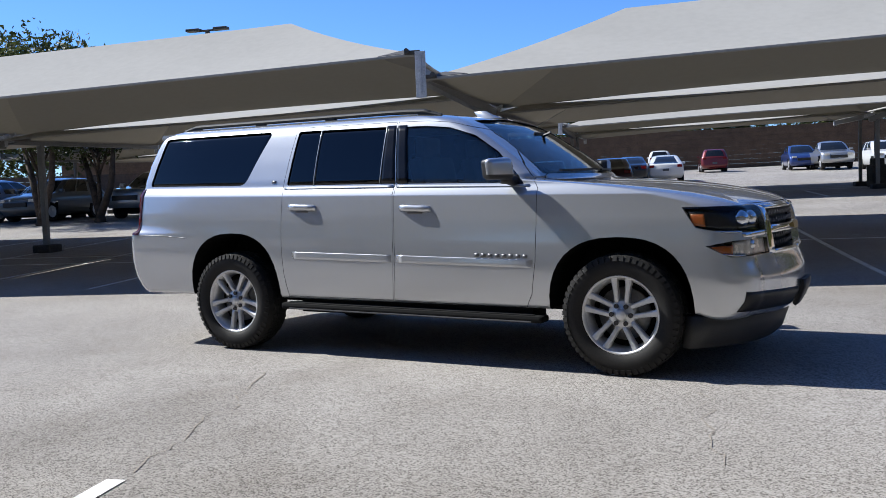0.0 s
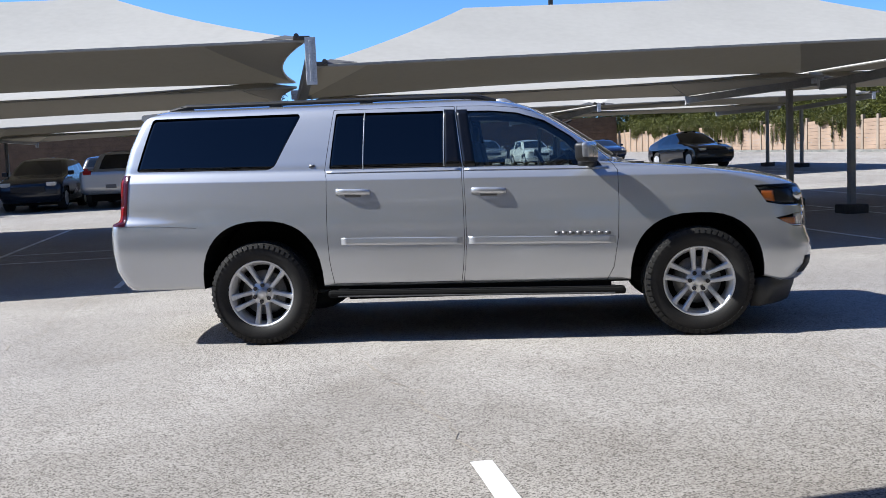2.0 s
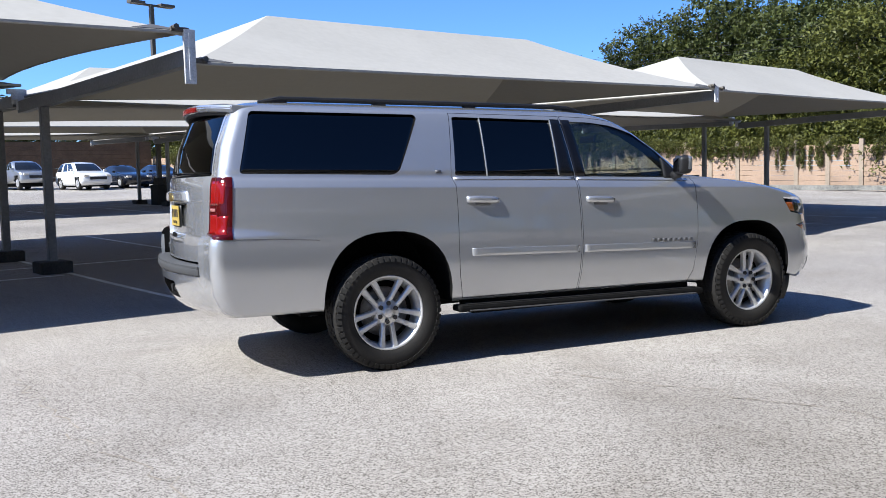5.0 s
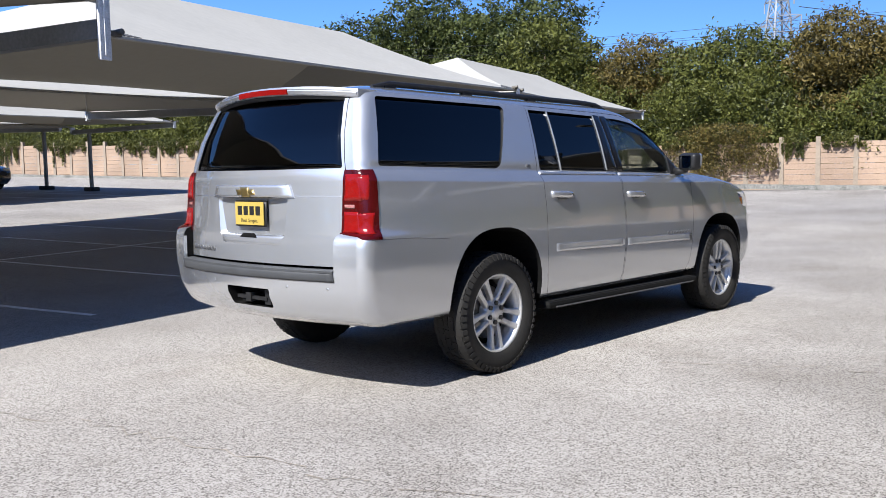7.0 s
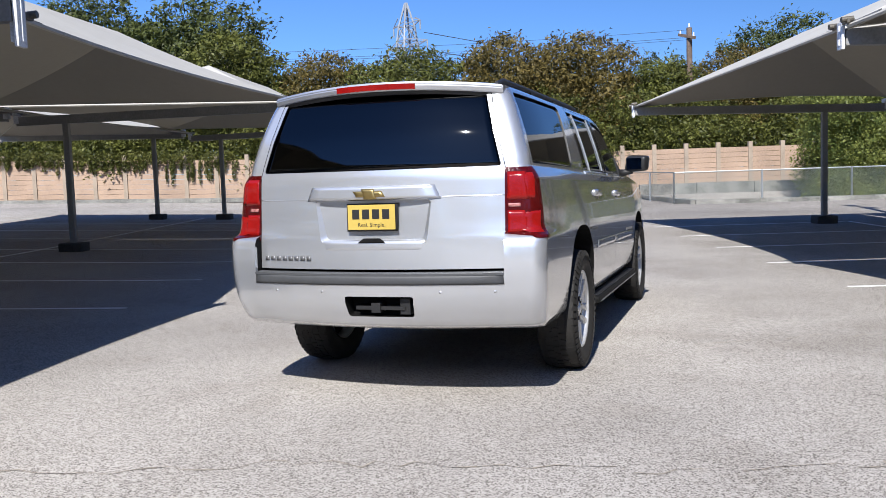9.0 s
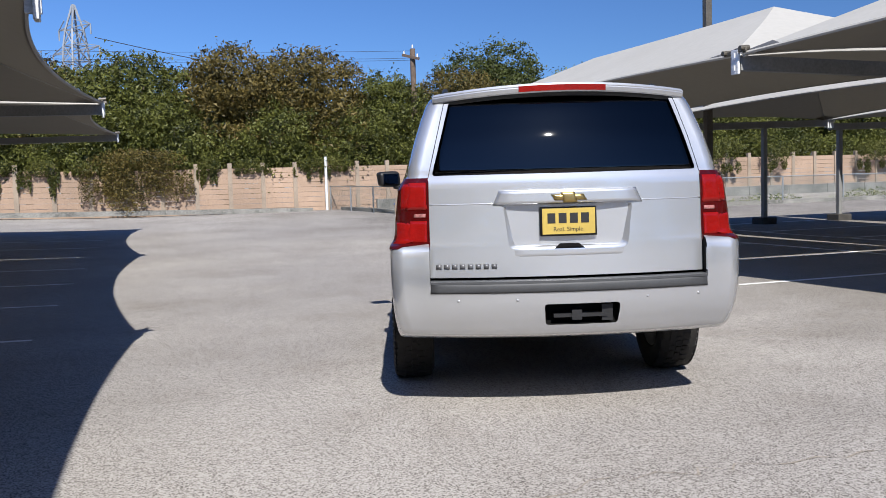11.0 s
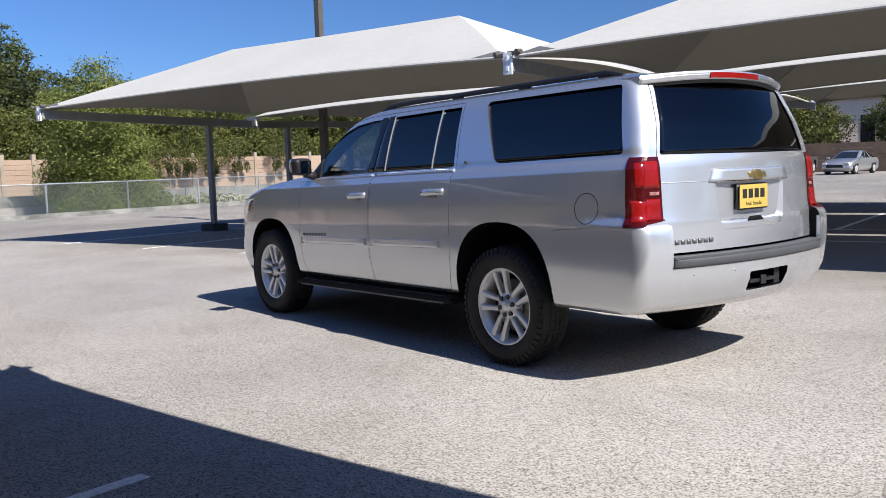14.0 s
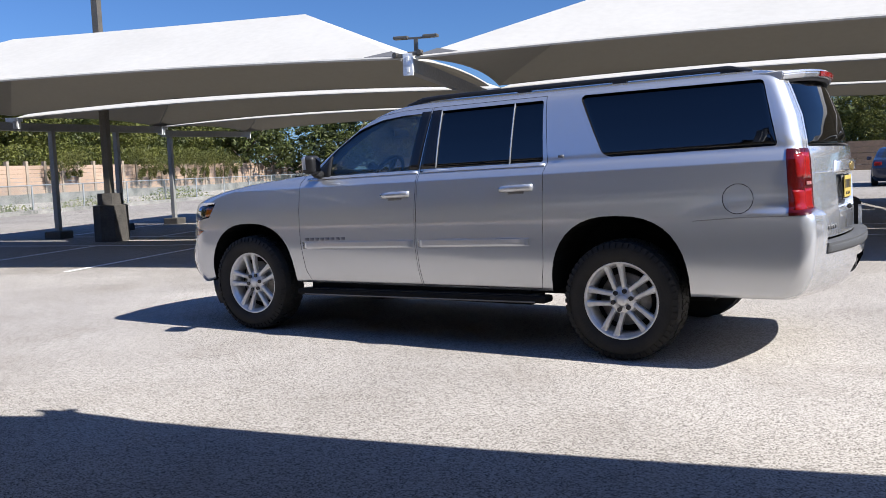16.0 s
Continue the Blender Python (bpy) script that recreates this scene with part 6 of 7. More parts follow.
def chain_fence(pts, h=1.05):
    fence = empty("chain_link_fence", Matrix.Identity(4))
    tagged(fence, "low galvanised chain-link fence beside the drainage channel", "fence", kind="structure")
    for (u0, v0), (u1, v1) in zip(pts, pts[1:]):
        n = max(1, round(math.hypot(u1 - u0, v1 - v0) / 2.9))
        for k in range(n + 1):
            f = k / n
            a = W(u0 + (u1 - u0) * f, v0 + (v1 - v0) * f)
            bm = bmesh.new()
            tube(bm, [(0, 0, -0.05), (0, 0, h + 0.02)], 0.032, 7)
            ob = part("fence_post", bm, M_CHAIN, fence)
            ob.location = a
            if k < n:
                g = (k + 1) / n
                b = W(u0 + (u1 - u0) * g, v0 + (v1 - v0) * g)
                bm = bmesh.new()
                tube(bm, [a + Vector((0, 0, h)), b + Vector((0, 0, h))], 0.022, 6)
                part("top_rail", bm, M_CHAIN, fence)
                bm = bmesh.new()
                q = [bm.verts.new(p) for p in (a + Vector((0, 0, 0.04)), b + Vector((0, 0, 0.04)), b + Vector((0, 0, h)), a + Vector((0, 0, h)))]
                bm.faces.new(q)
                part("mesh_panel", bm, M_MESH, fence)


chain_fence([(32.0, -4.9), (27.5, -5.7), (22.3, -6.3), (22.0, -12), (22.2, -30), (22.0, -52)])
bm = bmesh.new()
tube(bm, [(0, 0, -0.1), (0.05, 0, 2.35)], 0.06, 8)
_p = W(31.9, -4.7)
_o = tagged(link("pipe_post", bm, M_PLATE), "tall pale leaning steel pipe post by the wall", "post")
_o.location = _p


def kerb(pts):
    bm = bmesh.new()
    for (u0, v0), (u1, v1) in zip(pts, pts[1:]):
        a, b = W(u0, v0, 0.04), W(u1, v1, 0.04)
        beam(bm, a, b, 0.32, 0.20)
    return tagged(link("kerb", bm, M_CONC), "low worn concrete kerb along the channel edge", "kerb", kind="structure")


kerb([(31.6, -5.4), (27.2, -6.2), (21.9, -6.9), (21.6, -12.5), (21.8, -30), (21.6, -52)])
kerb([(31.7, -4.0), (31.7, 20), (31.7, 50), (31.7, 80)])


def foliage(name, label, rng, boxes, leaf, size):
    """Loose leaves in soft lumps: rows of u, v, z, ru, rv, rz, count."""
    pts, nor = [], []
    for u, v, z, ru, rv, rz, n in boxes:
        d = rng.normal(size=(n, 3))
        d /= np.linalg.norm(d, axis=1)[:, None]
        r = rng.uniform(0.2, 1.0, size=(n, 1)) ** 0.5
        q = d * r * np.array([ru, rv, rz])
        uu, vv = u + q[:, 0], v + q[:, 1]
        g = rise(u, v)
        pts.append(np.stack([CU * uu - SU * vv, SU * uu + CU * vv, np.maximum(g + z + q[:, 2], g + 0.02)], 1))
        nor.append(d)
    c, d = np.concatenate(pts), np.concatenate(nor)
    ob = blades(name, leaf_blades(rng, c, d, size), len(c), leaf)
    return tagged(ob, label, "plants", kind="stuff")


_r = np.random.default_rng(21)
_vines = []
v = -9.0
while v < 75:
    if _r.uniform() < (0.8 if v > 5 else 0.6):
        drop = _r.uniform(0.3, 1.7) if v > 5 else _r.uniform(0.2, 1.0)
        _vines.append((WALL_U - 0.12, v, 2.02, 0.40, _r.uniform(0.5, 1.1), 0.36, 1000))
        for _ in range(9):
            dd = drop * _r.uniform(0.35, 1.0)
            _vines.append((WALL_U - 0.16, v + _r.uniform(-0.9, 0.9), 1.93 - dd / 2, 0.08, _r.uniform(0.04, 0.13), dd / 2, int(120 * dd) + 20))
    v += _r.uniform(0.8, 1.7)
for vv in np.arange(-54, -19, 1.5):
    if _r.uniform() < 0.6:
        _vines.append((WALL_U - _r.uniform(0.5, 0.9), vv, _r.uniform(1.9, 2.5), 0.65, 0.95, 0.6, 1300))
        for _ in range(3):
            dd = _r.uniform(0.4, 1.2)
            _vines.append((WALL_U - _r.uniform(0.3, 0.9), vv + _r.uniform(-0.7, 0.7), 1.7 - dd / 2, 0.14, 0.2, dd / 2, 240))
foliage("hanging_vines", "green vines hanging over the top of the wall", _r, _vines, LEAF_VINE, 0.055)
foliage("wall_hedge", "dense dark shrubs above the wall", _r, [(WALL_U + 1.2, vv, 2.3, 0.9, 1.6, 0.9, 1900) for vv in np.arange(-56, 86, 2.2)], LEAF_OAK, 0.085)
foliage("drooping_bush", "brown and green bush drooping over the wall to the ground", _r,
        [(WALL_U - 0.3, 3.1, 2.4, 0.6, 2.0, 0.45, 2600), (WALL_U - 0.5, 3.9, 1.6, 0.4, 0.7, 0.9, 1500), (WALL_U - 0.4, 2.4, 1.8, 0.4, 0.7, 0.6, 1000), (WALL_U - 0.7, 3.6, 0.7, 0.4, 0.9, 0.6, 800)]
        + [(WALL_U - 0.4, vv, 1.3, 0.12, 0.12, _r.uniform(0.3, 0.95), 130) for vv in np.arange(1.0, 5.4, 0.15)], LEAF_BROWN, 0.055)
willow = tree(41, 6.8, 2.1, LEAF_REED, 70000, 0.060, low=0.03, label="bushy olive green willow growing in the channel", stout=0.02)
willow.matrix_basis = Matrix.Translation(W(26.6, -14.0) - Vector((0, 0, 0.3)))
foliage("channel_shrubs", "tall bright green bushes and reeds in the channel", _r,
        [(27.5, -14.2, 1.2, 1.6, 1.9, 1.9, 5200), (28.2, -16.6, 0.9, 1.5, 1.6, 1.6, 3600), (26.2, -12.9, 0.6, 1.0, 1.1, 1.1, 1800), (24.5, -17.5, 0.25, 1.2, 3.0, 1.1, 5200), (24.2, -14.8, 0.45, 1.0, 2.2, 1.0, 6500),
         (25, -22.5, 0.1, 1.2, 3.5, 1.1, 4200), (25.5, -29, 0.2, 1.2, 4.0, 1.1, 4200), (26, -37, 0.3, 1.2, 4.0, 1.2, 4000), (27.4, -13.7, 1.8, 1.5, 1.9, 1.4, 5200), (28.1, -15.8, 1.8, 1.4, 1.6, 1.4, 4600)], LEAF_REED, 0.065)


# ---- poles, wires, tower ----
def light_pole(u, v, turn, h=7.2):
    base = W(u, v)
    top = empty("light_pole", Matrix.Translation(base) @ Matrix.Rotation(turn, 4, "Z"))
    tagged(top, "bronze car park light pole on a tall concrete base", "street lamp", "light poles")
    bm = bmesh.new()
    tube(bm, [(0, 0, -0.05), (0, 0, 0.76), (0, 0, 0.78), (0, 0, 1.02)], [0.36, 0.36, 0.26, 0.25], 8)
    part("concrete_base", bm, M_FOOT, top)
    bm = bmesh.new()
    box(bm, -0.075, -0.075, 1.0, 0.075, 0.075, h, None, 0.01)
    part("pole", bm, M_DARKPOLE, top)
    bm = bmesh.new()
    box(bm, -0.62, -0.04, h - 0.04, 0.62, 0.04, h + 0.04, None, 0.01)
    part("crossarm", bm, M_DARKPOLE, top)
    for s in (-1, 1):
        bm = bmesh.new()
        box(bm, s * 0.62 - 0.30, -0.17, h - 0.02, s * 0.62 + 0.30, 0.17, h + 0.10, None, 0.03)
        part("lamp_head", bm, M_DARKPOLE, top)
    return top


light_pole(10.2, -9.2, TURN)
light_pole(9.5, 27.6, TURN + 0.1, 7.55)
light_pole(-16.2, 27.4, TURN, 7.5)
light_pole(8.8, -27.6, TURN, 6.5)


def utility_pole(u, v, h):
    top = empty("utility_pole", Matrix.Translation(W(u, v)) @ Matrix.Rotation(TURN + 0.5, 4, "Z"))
    tagged(top, "weathered wooden utility pole with a crossarm", "utility pole", "utility poles")
    bm = bmesh.new()
    tube(bm, [(0, 0, -0.2), (0, 0, h)], [0.17, 0.13], 10)
    part("pole", bm, M_WOODPOLE, top)
    bm = bmesh.new()
    beam(bm, (-0.55, 0.14, h - 0.55), (0.55, 0.14, h - 0.25), 0.10, 0.13)
    part("crossarm", bm, M_WOODPOLE, top)
    for x, z in ((-0.45, -0.52), (0.0, -0.02), (0.45, -0.28)):
        bm = bmesh.new()
        tube(bm, [(x, 0.14 if x else 0.0, h + z + 0.06), (x, 0.14 if x else 0.0, h + z + 0.22)], [0.045, 0.035], 8)
        part("insulator", bm, M_PLATE, top)


utility_pole(35.3, -9.9, 7.6)
utility_pole(36.0, 46.0, 7.8)


def wire(a, b, sag, r=0.008):
    pts = []
    for k in range(21):
        f = k / 20
        p = Vector(a).lerp(Vector(b), f)
        p.z -= sag * 4 * f * (1 - f)
        pts.append(p)
    bm = bmesh.new()
    tube(bm, pts, r, 4)
    return tagged(link("power_wire", bm, M_WIRE), "thin black overhead power wire", "wire", "power wires")


for du, dz in ((-0.4, 7.0), (0.0, 7.5), (0.4, 7.2)):
    wire(W(35.3 + du, -9.9) + Vector((0, 0, dz)), W(36 + du, 46) + Vector((0, 0, dz + 0.2)), 0.8)
wire(W(35.3, -9.9, 5.0), W(33.5, -46, 5.2), 0.7)
wire(W(35.3, -9.9, 5.6), W(33.8, -46, 6.0), 0.8)


def lattice_tower(u, v, h):
    top = empty("transmission_tower", Matrix.Translation(W(u, v)) @ Matrix.Rotation(TURN + 0.6, 4, "Z"))
    tagged(top, "distant grey steel lattice transmission tower", "tower")
    bm = bmesh.new()
    levels = [(0, 3.6), (6, 2.9), (11, 2.35), (15.5, 1.9), (19, 1.6), (22, 1.45), (24.5, 1.3), (27, 1.0), (h, 0.12)]
    def corner(i, k):
        z, w = levels[i]
        sx, sy = ((-1, -1), (1, -1), (1, 1), (-1, 1))[k % 4]
        return Vector((sx * w, sy * w, z))
    for i in range(len(levels) - 1):
        for k in range(4):
            beam(bm, corner(i, k), corner(i + 1, k), 0.24, 0.24, Vector((0.3, 0.2, 1)))
            beam(bm, corner(i, k), corner(i + 1, k + 1), 0.12, 0.12, Vector((0.3, 0.2, 1)))
            beam(bm, corner(i, k + 1), corner(i + 1, k), 0.12, 0.12, Vector((0.3, 0.2, 1)))
            beam(bm, corner(i + 1, k), corner(i + 1, k + 1), 0.12, 0.12, Vector((0.3, 0.2, 1)))
    part("mast", bm, M_TOWER, top)
    for z, reach in ((23.5, 6.8), (27.2, 4.6)):
        for s in (-1, 1):
            bm = bmesh.new()
            for w in (-1.0, 1.0):
                beam(bm, (s * 1.2, w, z), (s * reach, 0, z + 0.25), 0.14, 0.14)
                beam(bm, (s * 1.2, w, z + 1.3), (s * reach, 0, z + 0.25), 0.12, 0.12)
            tube(bm, [(s * reach, 0, z + 0.2), (s * reach, 0, z - 1.4)], 0.12, 6)
            part("crossarm", bm, M_TOWER, top)


lattice_tower(150, 11.9, 31.0)
for k, (dv, z) in enumerate(((-6.0, 22.5), (4.0, 22.0), (-3.0, 26.0))):
    wire(W(150, 11.9 + dv) + Vector((0, 0, z)), W(190, -160) + Vector((0, 0, z + 4)), 9.0, 0.06)


# ---- far walls, terrace and building that close the place ----
def block_wall(name, label, u0, v0, u1, v1, h, m):
    n = max(1, int(math.hypot(u1 - u0, v1 - v0) / 4))
    wall = empty(name, Matrix.Identity(4))
    tagged(wall, label, "wall", kind="structure")
    for k in range(n):
        a = W(u0 + (u1 - u0) * k / n, v0 + (v1 - v0) * k / n)
        b = W(u0 + (u1 - u0) * (k + 1) / n, v0 + (v1 - v0) * (k + 1) / n)
        bm2 = bmesh.new()
        for c in range(int(h / 0.4)):
            beam(bm2, a + Vector((0, 0, 0.2 + 0.4 * c)), b + Vector((0, 0, 0.2 + 0.4 * c)), 0.30 + 0.02 * (c % 2), 0.39)
        part("wall_bay", bm2, m, wall)


block_wall("wall_north", "long dark brown block wall beyond the car park", -60, 78, 32, 78, 3.6, M_BROWN)
block_wall("wall_south", "brown block retaining wall below a terrace", -50, -60, 21, -60, 2.4, M_BROWN)
block_wall("wall_west", "dark brown block wall at the car park's end", -48, -60, -48, 78, 2.4, M_BROWN)
for u, v, h in ((-40, 84, 9), (-28, 84, 8), (-16, 85, 9), (-5, 84, 8.5), (7, 85, 9), (18, 84, 9), (28, 84, 9), (-44, -66, 9), (-32, -66, 8), (-20, -66, 9), (-8, -65, 8), (3, -66, 9), (27, -64, 8), (36, -62, 8),
                (-54, -48, 9), (-54, -36, 9), (-54, -24, 9.5), (-54, -12, 9), (-54, 0, 9), (-54, 12, 10), (-54, 25, 9), (-54, 38, 9.5), (-54, 52, 9), (-54, 66, 9)):
    p, kind = W(u, v), "far"
    s = h / HEIGHT[kind]
    o = copy_thing(KINDS[kind], Matrix.Identity(4))
    o.matrix_basis = Matrix.Translation(p) @ Matrix.Rotation(tr_rng.uniform(0, 6.28), 4, "Z") @ Matrix.Diagonal((s * 1.25, s * 1.25, s, 1))
    tagged(o, group="trees round the car park")


def oak(u, v, h, seed):
    o = tree(seed, h, h * 0.52, LEAF_DARK, 12000, 0.115, low=0.40, stout=0.017, label="spreading oak with a forked dark trunk in the car park")
    o.matrix_basis = Matrix.Translation(W(u, v))
    tagged(o, group="oaks in the car park")
    bm = bmesh.new()
    tube(bm, [(0.1, 0, 0.0), (-0.5, 0.2, h * 0.2), (-1.1, 0.3, h * 0.42)], [0.17, 0.13, 0.08], 8)
    tube(bm, [(-0.1, 0, 0.0), (0.6, 0.1, h * 0.22), (1.2, -0.2, h * 0.45)], [0.15, 0.12, 0.07], 8)
    part("limb", bm, M_BARK, o, smooth=True)


oak(-19.6, 20.6, 6.9, 31)
oak(-17.9, 21.6, 6.2, 32)
oak(-26.5, 24.0, 8.2, 33)


def building(u, v, w, d, h):
    top = empty("building", Matrix.Translation(W(u, v)) @ Matrix.Rotation(TURN, 4, "Z"))
    tagged(top, "low beige building on the terrace beyond the wall", "building")
    bm = bmesh.new()
    box(bm, -w / 2, -d / 2, 0, w / 2, d / 2, h)
    part("wall", bm, mat("beige stucco", (0.55, 0.46, 0.36), rough=0.9, vary=0.08, scale=1.0, fine=20, bump=0.003), top)
    bm = bmesh.new()
    box(bm, -w / 2 - 0.4, -d / 2 - 0.4, h, w / 2 + 0.4, d / 2 + 0.4, h + 0.35)
    part("roof", bm, M_BROWN, top)
    for k in range(int(w / 3)):
        x = -w / 2 + 1.5 + 3 * k
        bm = bmesh.new()
        box(bm, x - 0.6, d / 2 - 0.03, h * 0.35, x + 0.6, d / 2 + 0.04, h * 0.75)
        part("window", bm, M_GLOSSBLACK, top)


building(14, -84, 20, 8, 6.0)
building(-34, 98, 30, 8, 7.0)


# ---- parked cars ----
SHAPES = {
    "sedan": dict(ys=((0.2, 0.80), (0.35, 0.88), (0.6, 0.91), (0.85, 0.89), (0.95, 0.85), (1.2, 0.74), (1.38, 0.64), (1.43, 0.5), (1.45, 0.2)),
                  xr=((0.2, -2.30), (0.35, -2.42), (0.7, -2.42), (0.93, -2.34), (1.0, -2.1), (1.04, -1.8), (1.25, -1.35), (1.38, -0.95), (1.43, -0.6), (1.45, -0.3)),
                  xf=((0.2, 2.25), (0.4, 2.42), (0.62, 2.40), (0.75, 2.2), (0.86, 1.8), (0.95, 1.15), (1.0, 0.98), (1.2, 0.55), (1.35, 0.2), (1.42, -0.05), (1.45, -0.2)),
                  belt=0.97, roof=1.36, top=1.45, wb=2.8, r=0.33),
    "suv": dict(ys=((0.25, 0.85), (0.5, 0.94), (0.9, 0.94), (1.08, 0.89), (1.4, 0.79), (1.6, 0.69), (1.66, 0.55), (1.7, 0.25)),
                xr=((0.25, -2.2), (0.45, -2.37), (1.0, -2.33), (1.1, -2.27), (1.5, -2.02), (1.62, -1.8), (1.68, -1.4), (1.7, -0.8)),
                xf=((0.25, 2.2), (0.45, 2.37), (0.75, 2.35), (0.95, 2.15), (1.05, 1.55), (1.12, 1.15), (1.4, 0.72), (1.58, 0.35), (1.66, 0.0), (1.7, -0.4)),
                belt=1.12, roof=1.58, top=1.70, wb=2.8, r=0.37),
    "coupe_suv": dict(ys=((0.25, 0.88), (0.5, 0.97), (0.9, 0.97), (1.08, 0.92), (1.4, 0.79), (1.6, 0.67), (1.66, 0.5), (1.7, 0.2)),
                      xr=((0.25, -2.3), (0.45, -2.45), (1.0, -2.42), (1.15, -2.35), (1.3, -1.9), (1.5, -1.3), (1.62, -0.7), (1.68, -0.3), (1.7, 0.0)),
                      xf=((0.25, 2.3), (0.45, 2.45), (0.75, 2.43), (0.95, 2.2), (1.05, 1.6), (1.12, 1.15), (1.4, 0.72), (1.58, 0.35), (1.66, 0.2), (1.7, 0.1)),
                      belt=1.13, roof=1.58, top=1.70, wb=2.95, r=0.40),
    "pickup": dict(ys=((0.4, 0.90), (0.6, 0.98), (1.0, 0.98), (1.2, 0.94), (1.5, 0.84), (1.7, 0.74), (1.78, 0.6), (1.82, 0.3)),
                   xr=((0.4, -2.80), (0.6, -2.88), (1.10, -2.88), (1.12, -2.85), (1.14, -0.85), (1.5, -0.7), (1.7, -0.55), (1.82, -0.2)),
                   xf=((0.4, 2.7), (0.6, 2.82), (0.98, 2.78), (1.1, 2.5), (1.18, 1.6), (1.22, 1.35), (1.5, 0.98), (1.7, 0.62), (1.78, 0.35), (1.82, 0.1)),
                   belt=1.22, roof=1.70, top=1.82, wb=3.6, r=0.40),
}


def body_shell(sh):
    zs = sorted({round(z, 3) for z in list(np.linspace(sh["ys"][0][0], sh["belt"], 8)) + list(np.linspace(sh["belt"], sh["roof"], 5)) + list(np.linspace(sh["roof"], sh["top"], 5)) + [p[0] for p in sh["xr"]]})
    bodybm, glassbm = bmesh.new(), bmesh.new()
    rings = []
    for z in zs:
        ys, xr, xf = interp(sh["ys"], z), interp(sh["xr"], z), interp(sh["xf"], z)
        rr = min(0.22, ys * 0.6)
        half = [(xr + 0.06 * (k / 4) ** 2, (ys - rr) * k / 4) for k in range(4)]
        half += [(xr + 0.06 + rr * (1 - math.cos(a)), ys - rr + rr * math.sin(a)) for a in np.linspace(0, math.pi / 2, 5)]
        xa, xb = xr + 0.06 + rr, xf - 0.16 - rr
        half += [(xa + (xb - xa) * k / 22, ys) for k in range(1, 22)]
        half += [(xb + rr * math.sin(a), ys - rr + rr * math.cos(a)) for a in np.linspace(0, math.pi / 2, 5)]
        half += [(xf - 0.16 * (1 - k / 4) ** 2, (ys - rr) * (1 - k / 4)) for k in range(1, 5)]
        rings.append([(x, y, z) for x, y in half] + [(x, -y, z) for x, y in half[-2:0:-1]])
    n = len(rings[0])
    A = [[(bodybm.verts.new(p), glassbm.verts.new(p)) for p in r] for r in rings]
    for i in range(len(rings) - 1):
        z0, z1 = rings[i][0][2], rings[i + 1][0][2]
        for k in range(n):
            j = (k + 1) % n
            xm = (rings[i][k][0] + rings[i][j][0]) / 2
            ym = abs(rings[i][k][1] + rings[i][j][1]) / 2
            glassy = z0 >= sh["belt"] - 1e-6 and z1 <= sh["roof"] + 1e-6
            half_k = k if k < n // 2 else n - 1 - k
            if half_k in (4, 5, 6, 7, 14, 15, 22, 30, 31, 32):
                glassy = False
            w = 1 if glassy else 0
            bm_ = glassbm if w else bodybm
            zr = math.hypot(xm - sh["wb"] / 2, z0 - sh["r"]), math.hypot(xm + sh["wb"] / 2, z0 - sh["r"])
            if min(zr) < sh["r"] + 0.05 and ym > 0.6 and z0 < sh["r"] * 1.9:
                continue
            f = bm_.faces.new((A[i][k][w], A[i + 1][k][w], A[i + 1][j][w], A[i][j][w]))
            f.smooth = True
    for lo in (0, -1):
        bodybm.faces.new([a[0] for a in A[lo]])
    for b in (bodybm, glassbm):
        bmesh.ops.delete(b, geom=[v for v in b.verts if not v.link_faces], context="VERTS")
        bmesh.ops.recalc_face_normals(b, faces=b.faces)
    return bodybm, glassbm


M_CARGLASS = mat("dark car glass", (0.012, 0.014, 0.016), rough=0.06, vary=0.05, spec=0.8)
PAINTS = {"black": paint("black paint", (0.010, 0.011, 0.016), 0.2, 0.25), "white": paint("white paint", (0.72, 0.72, 0.70), 0.0, 0.35), "silver": paint("pale silver paint", (0.45, 0.46, 0.47), 0.8, 0.33),
          "grey": paint("grey paint", (0.12, 0.125, 0.13), 0.6, 0.3), "red": paint("dark red paint", (0.16, 0.012, 0.012), 0.3, 0.3), "blue": paint("blue paint", (0.03, 0.06, 0.22), 0.5, 0.3), "maroon": paint("maroon paint", (0.05, 0.010, 0.012), 0.4, 0.3),
          "navy": paint("navy paint", (0.012, 0.018, 0.045), 0.4, 0.25), "bluegrey": paint("blue grey paint", (0.15, 0.20, 0.30), 0.6, 0.3)}
NICE = {"sedan": "sedan", "suv": "crossover", "coupe_suv": "sloping-roofed crossover", "pickup": "pickup truck"}
DONE = {}


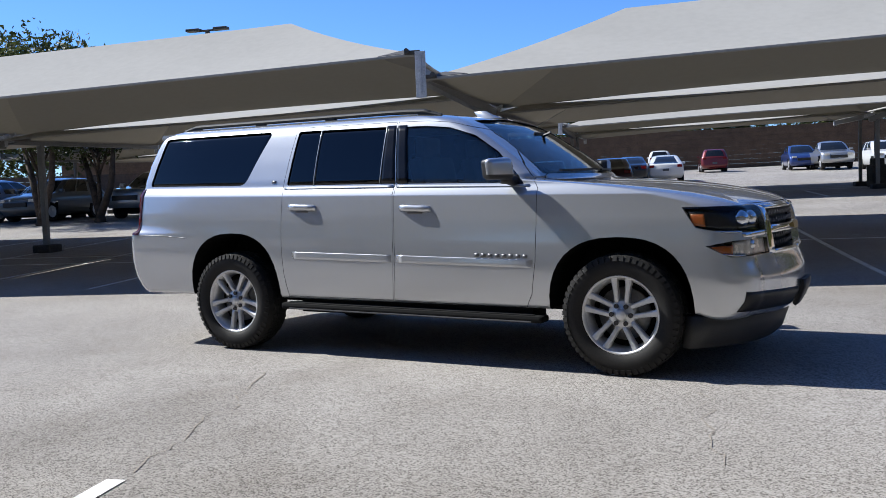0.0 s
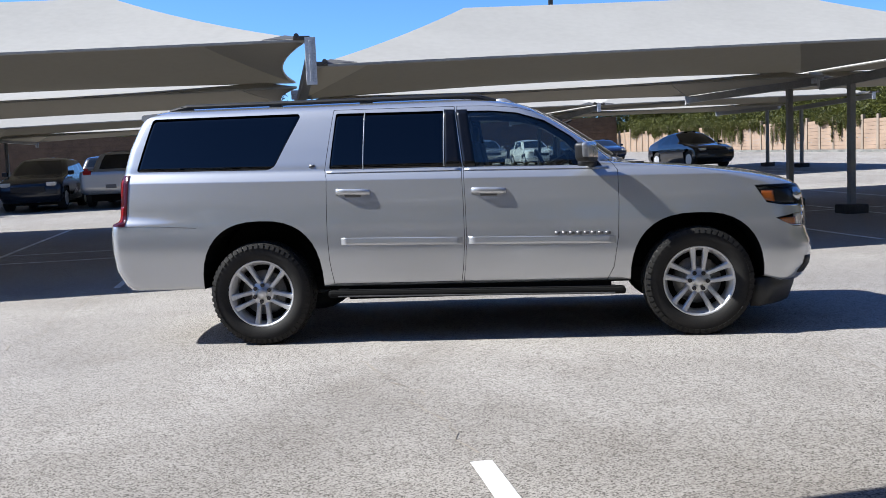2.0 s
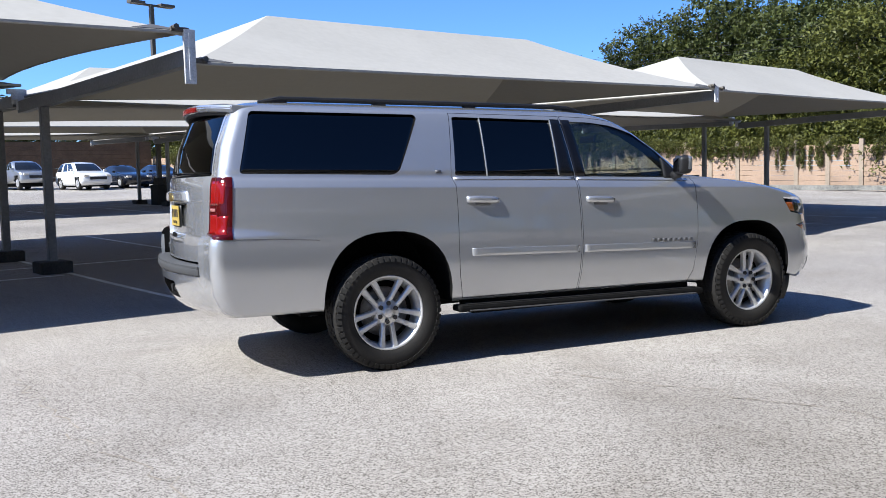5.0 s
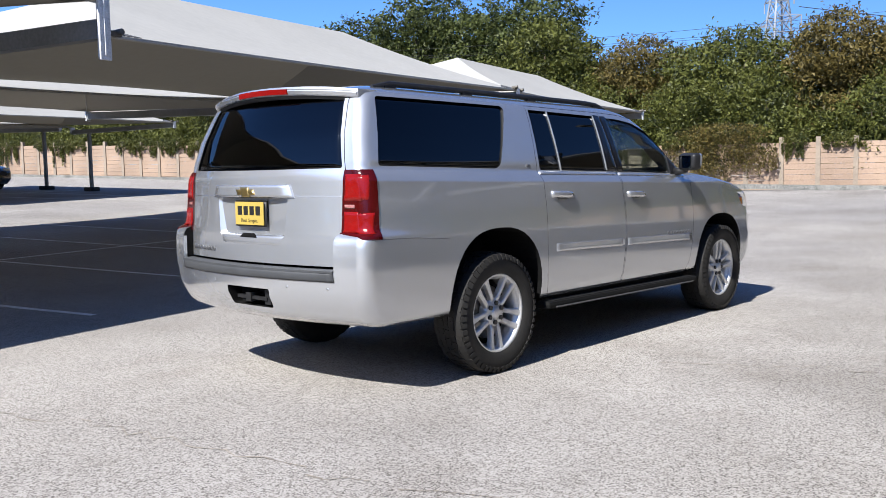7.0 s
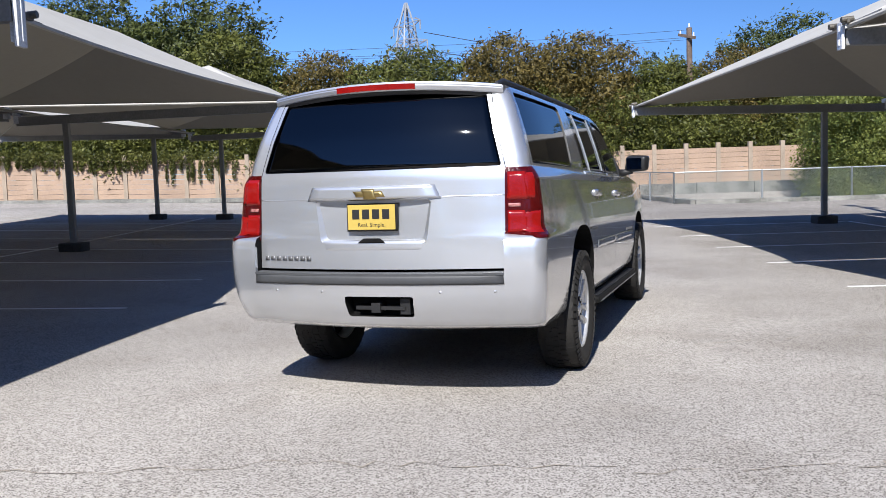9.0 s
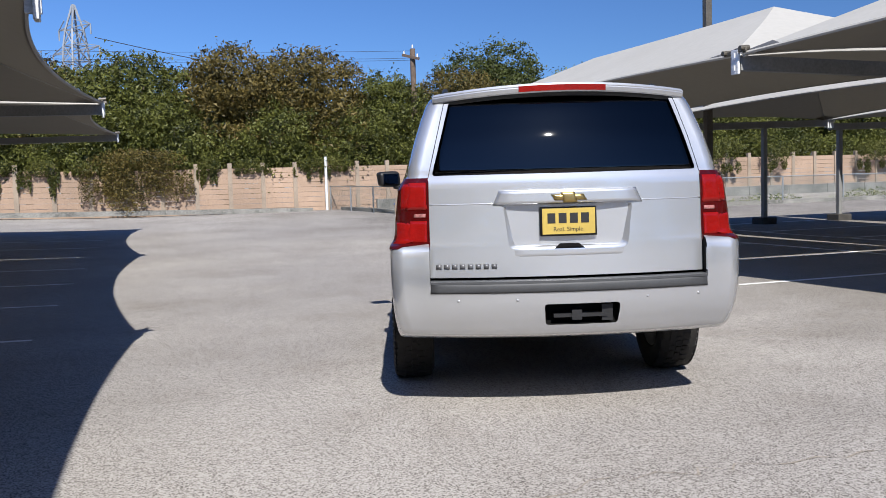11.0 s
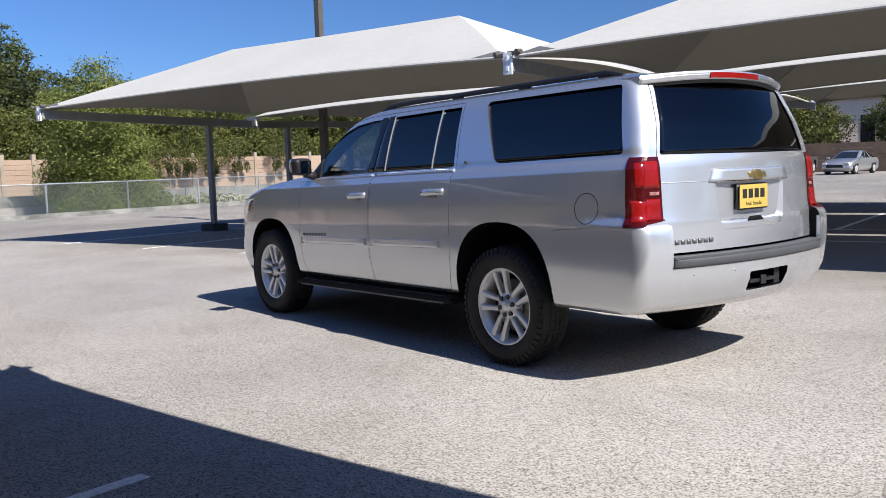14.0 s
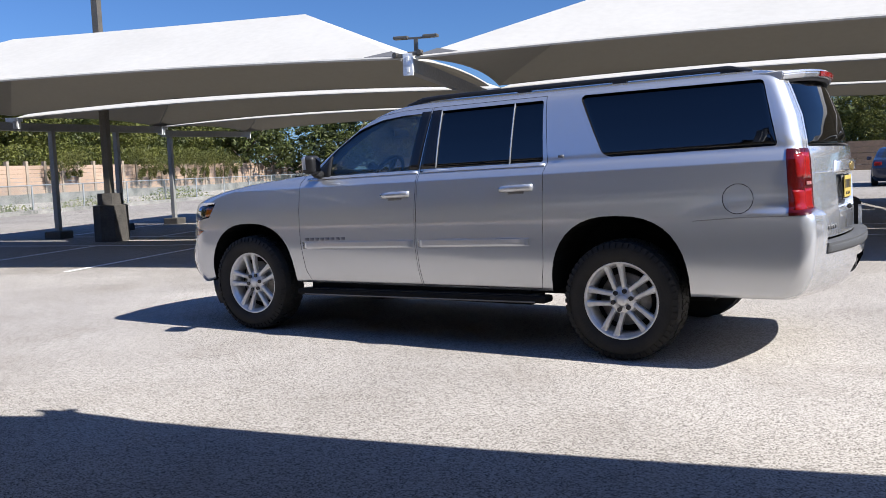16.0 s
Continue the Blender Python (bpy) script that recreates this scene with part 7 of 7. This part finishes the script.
def parked(kind, colour, u, v, heading):
    """A parked car; heading in degrees from the rows' direction."""
    m = Matrix.Translation(W(u, v)) @ Matrix.Rotation(TURN + radians(heading), 4, "Z")
    if (kind, colour) in DONE:
        return copy_thing(DONE[kind, colour], m)
    sh = SHAPES[kind]
    car = empty("parked_car" if kind != "pickup" else "pickup_truck", Matrix.Identity(4))
    tagged(car, colour.replace("bluegrey", "blue-grey") + " " + NICE[kind] + " parked in a bay under the canopies", "car", "parked cars")
    b, g = body_shell(sh)
    part("body", b, PAINTS[colour], car)
    part("glass", g, M_CARGLASS, car)
    bm = bmesh.new()
    box(bm, -sh["wb"] / 2 - 0.45, -0.72, 0.17, sh["wb"] / 2 + 0.45, 0.72, 0.55)
    part("underbody", bm, M_CAVE, car)
    for s in (-1, 1):
        bm = bmesh.new()
        zl = sh["belt"] - 0.30
        box(bm, interp(sh["xf"], zl) - 0.42, s * 0.66 - 0.14, zl - 0.06, interp(sh["xf"], zl) - 0.035, s * 0.66 + 0.14, zl + 0.06, None, 0.03)
        part("headlamp", bm, M_REFLECT, car)
        bm = bmesh.new()
        zt = sh["belt"] - 0.14
        box(bm, interp(sh["xr"], zt) + 0.02, s * 0.70 - 0.13, zt - 0.07, interp(sh["xr"], zt) + 0.30, s * 0.70 + 0.13, zt + 0.07, None, 0.03)
        part("tail_lamp", bm, M_RED, car)
        bm = bmesh.new()
        box(bm, sh["wb"] / 2 - 0.62, s * 1.0 - 0.10, sh["belt"] - 0.02, sh["wb"] / 2 - 0.48, s * 1.0 + 0.08, sh["belt"] + 0.11, None, 0.03)
        part("side_mirror", bm, PAINTS[colour], car)
        for x in (-sh["wb"] / 2, sh["wb"] / 2):
            wh = empty("wheel")
            wh.parent = car
            wh.location = (x, s * 0.80, sh["r"])
            bm = bmesh.new()
            tube(bm, [(0, -0.115, 0), (0, -0.09, 0), (0, 0.09, 0), (0, 0.115, 0)], [sh["r"] * 0.9, sh["r"], sh["r"], sh["r"] * 0.9], 28)
            part("tyre", bm, M_RUBBER, wh)
            bm = bmesh.new()
            tube(bm, [(0, s * 0.118, 0), (0, s * 0.10, 0)] if s > 0 else [(0, -0.118, 0), (0, -0.10, 0)], sh["r"] * 0.62, 20)
            for k in range(5):
                a = 2 * math.pi * k / 5
                beam(bm, (0, s * 0.125, 0), (sh["r"] * 0.6 * math.cos(a), s * 0.125, sh["r"] * 0.6 * math.sin(a)), 0.05, 0.02, Vector((0, 1, 0)))
            part("rim", bm, M_RIM, wh)
    bm = bmesh.new()
    zg = sh["belt"] - 0.42
    box(bm, interp(sh["xf"], zg) - 0.10, -0.50, zg - 0.12, interp(sh["xf"], zg) + 0.012, 0.50, zg + 0.06, None, 0.02)
    part("grille", bm, M_BLACK, car)
    bm = bmesh.new()
    box(bm, interp(sh["xr"], 0.62) - 0.012, -0.16, 0.58, interp(sh["xr"], 0.62) + 0.08, 0.16, 0.70)
    part("licence_plate", bm, M_HEAD, car)
    car.matrix_basis = m
    DONE[kind, colour] = car
    return car


for row in (("coupe_suv", "black", 17.2, 31.4, -86), ("suv", "red", 6.2, 62.5, 90), ("suv", "white", 15.0, 50.0, -90), ("pickup", "silver", 12.9, 54.5, -90), ("suv", "blue", 11.6, 58.0, -90), ("sedan", "black", 17.9, 51.0, -88), ("sedan", "navy", 20.4, 51.0, -92),
            ("suv", "grey", -21.8, 24.4, -90), ("pickup", "silver", -17.0, 24.6, -90), ("suv", "bluegrey", -24.3, 24.6, 90), ("pickup", "bluegrey", -12.0, 23.0, 90), ("suv", "black", -9.2, 24.2, -90), ("sedan", "black", -14.6, 31.0, -90),
            ("pickup", "silver", -6.8, 25.0, 90), ("suv", "silver", -5.3, 31.3, -90), ("sedan", "grey", -2.6, 31.4, 90), ("sedan", "maroon", 0.0, 31.4, 90), ("sedan", "white", 2.4, 43.0, 90), ("sedan", "black", 0.6, 42.0, 90), ("suv", "blue", -7.4, 41.0, 60), ("suv", "black", -10.5, 43, 90), ("pickup", "white", 2.5, 73, 90),
            ("sedan", "navy", -9.4, -30.5, -100), ("sedan", "silver", 7.6, -53.5, 80), ("pickup", "grey", 11.2, -54.0, 90), ("suv", "silver", -3.5, -54, 90), ("suv", "white", -9, -54, 90)):
    parked(*row)
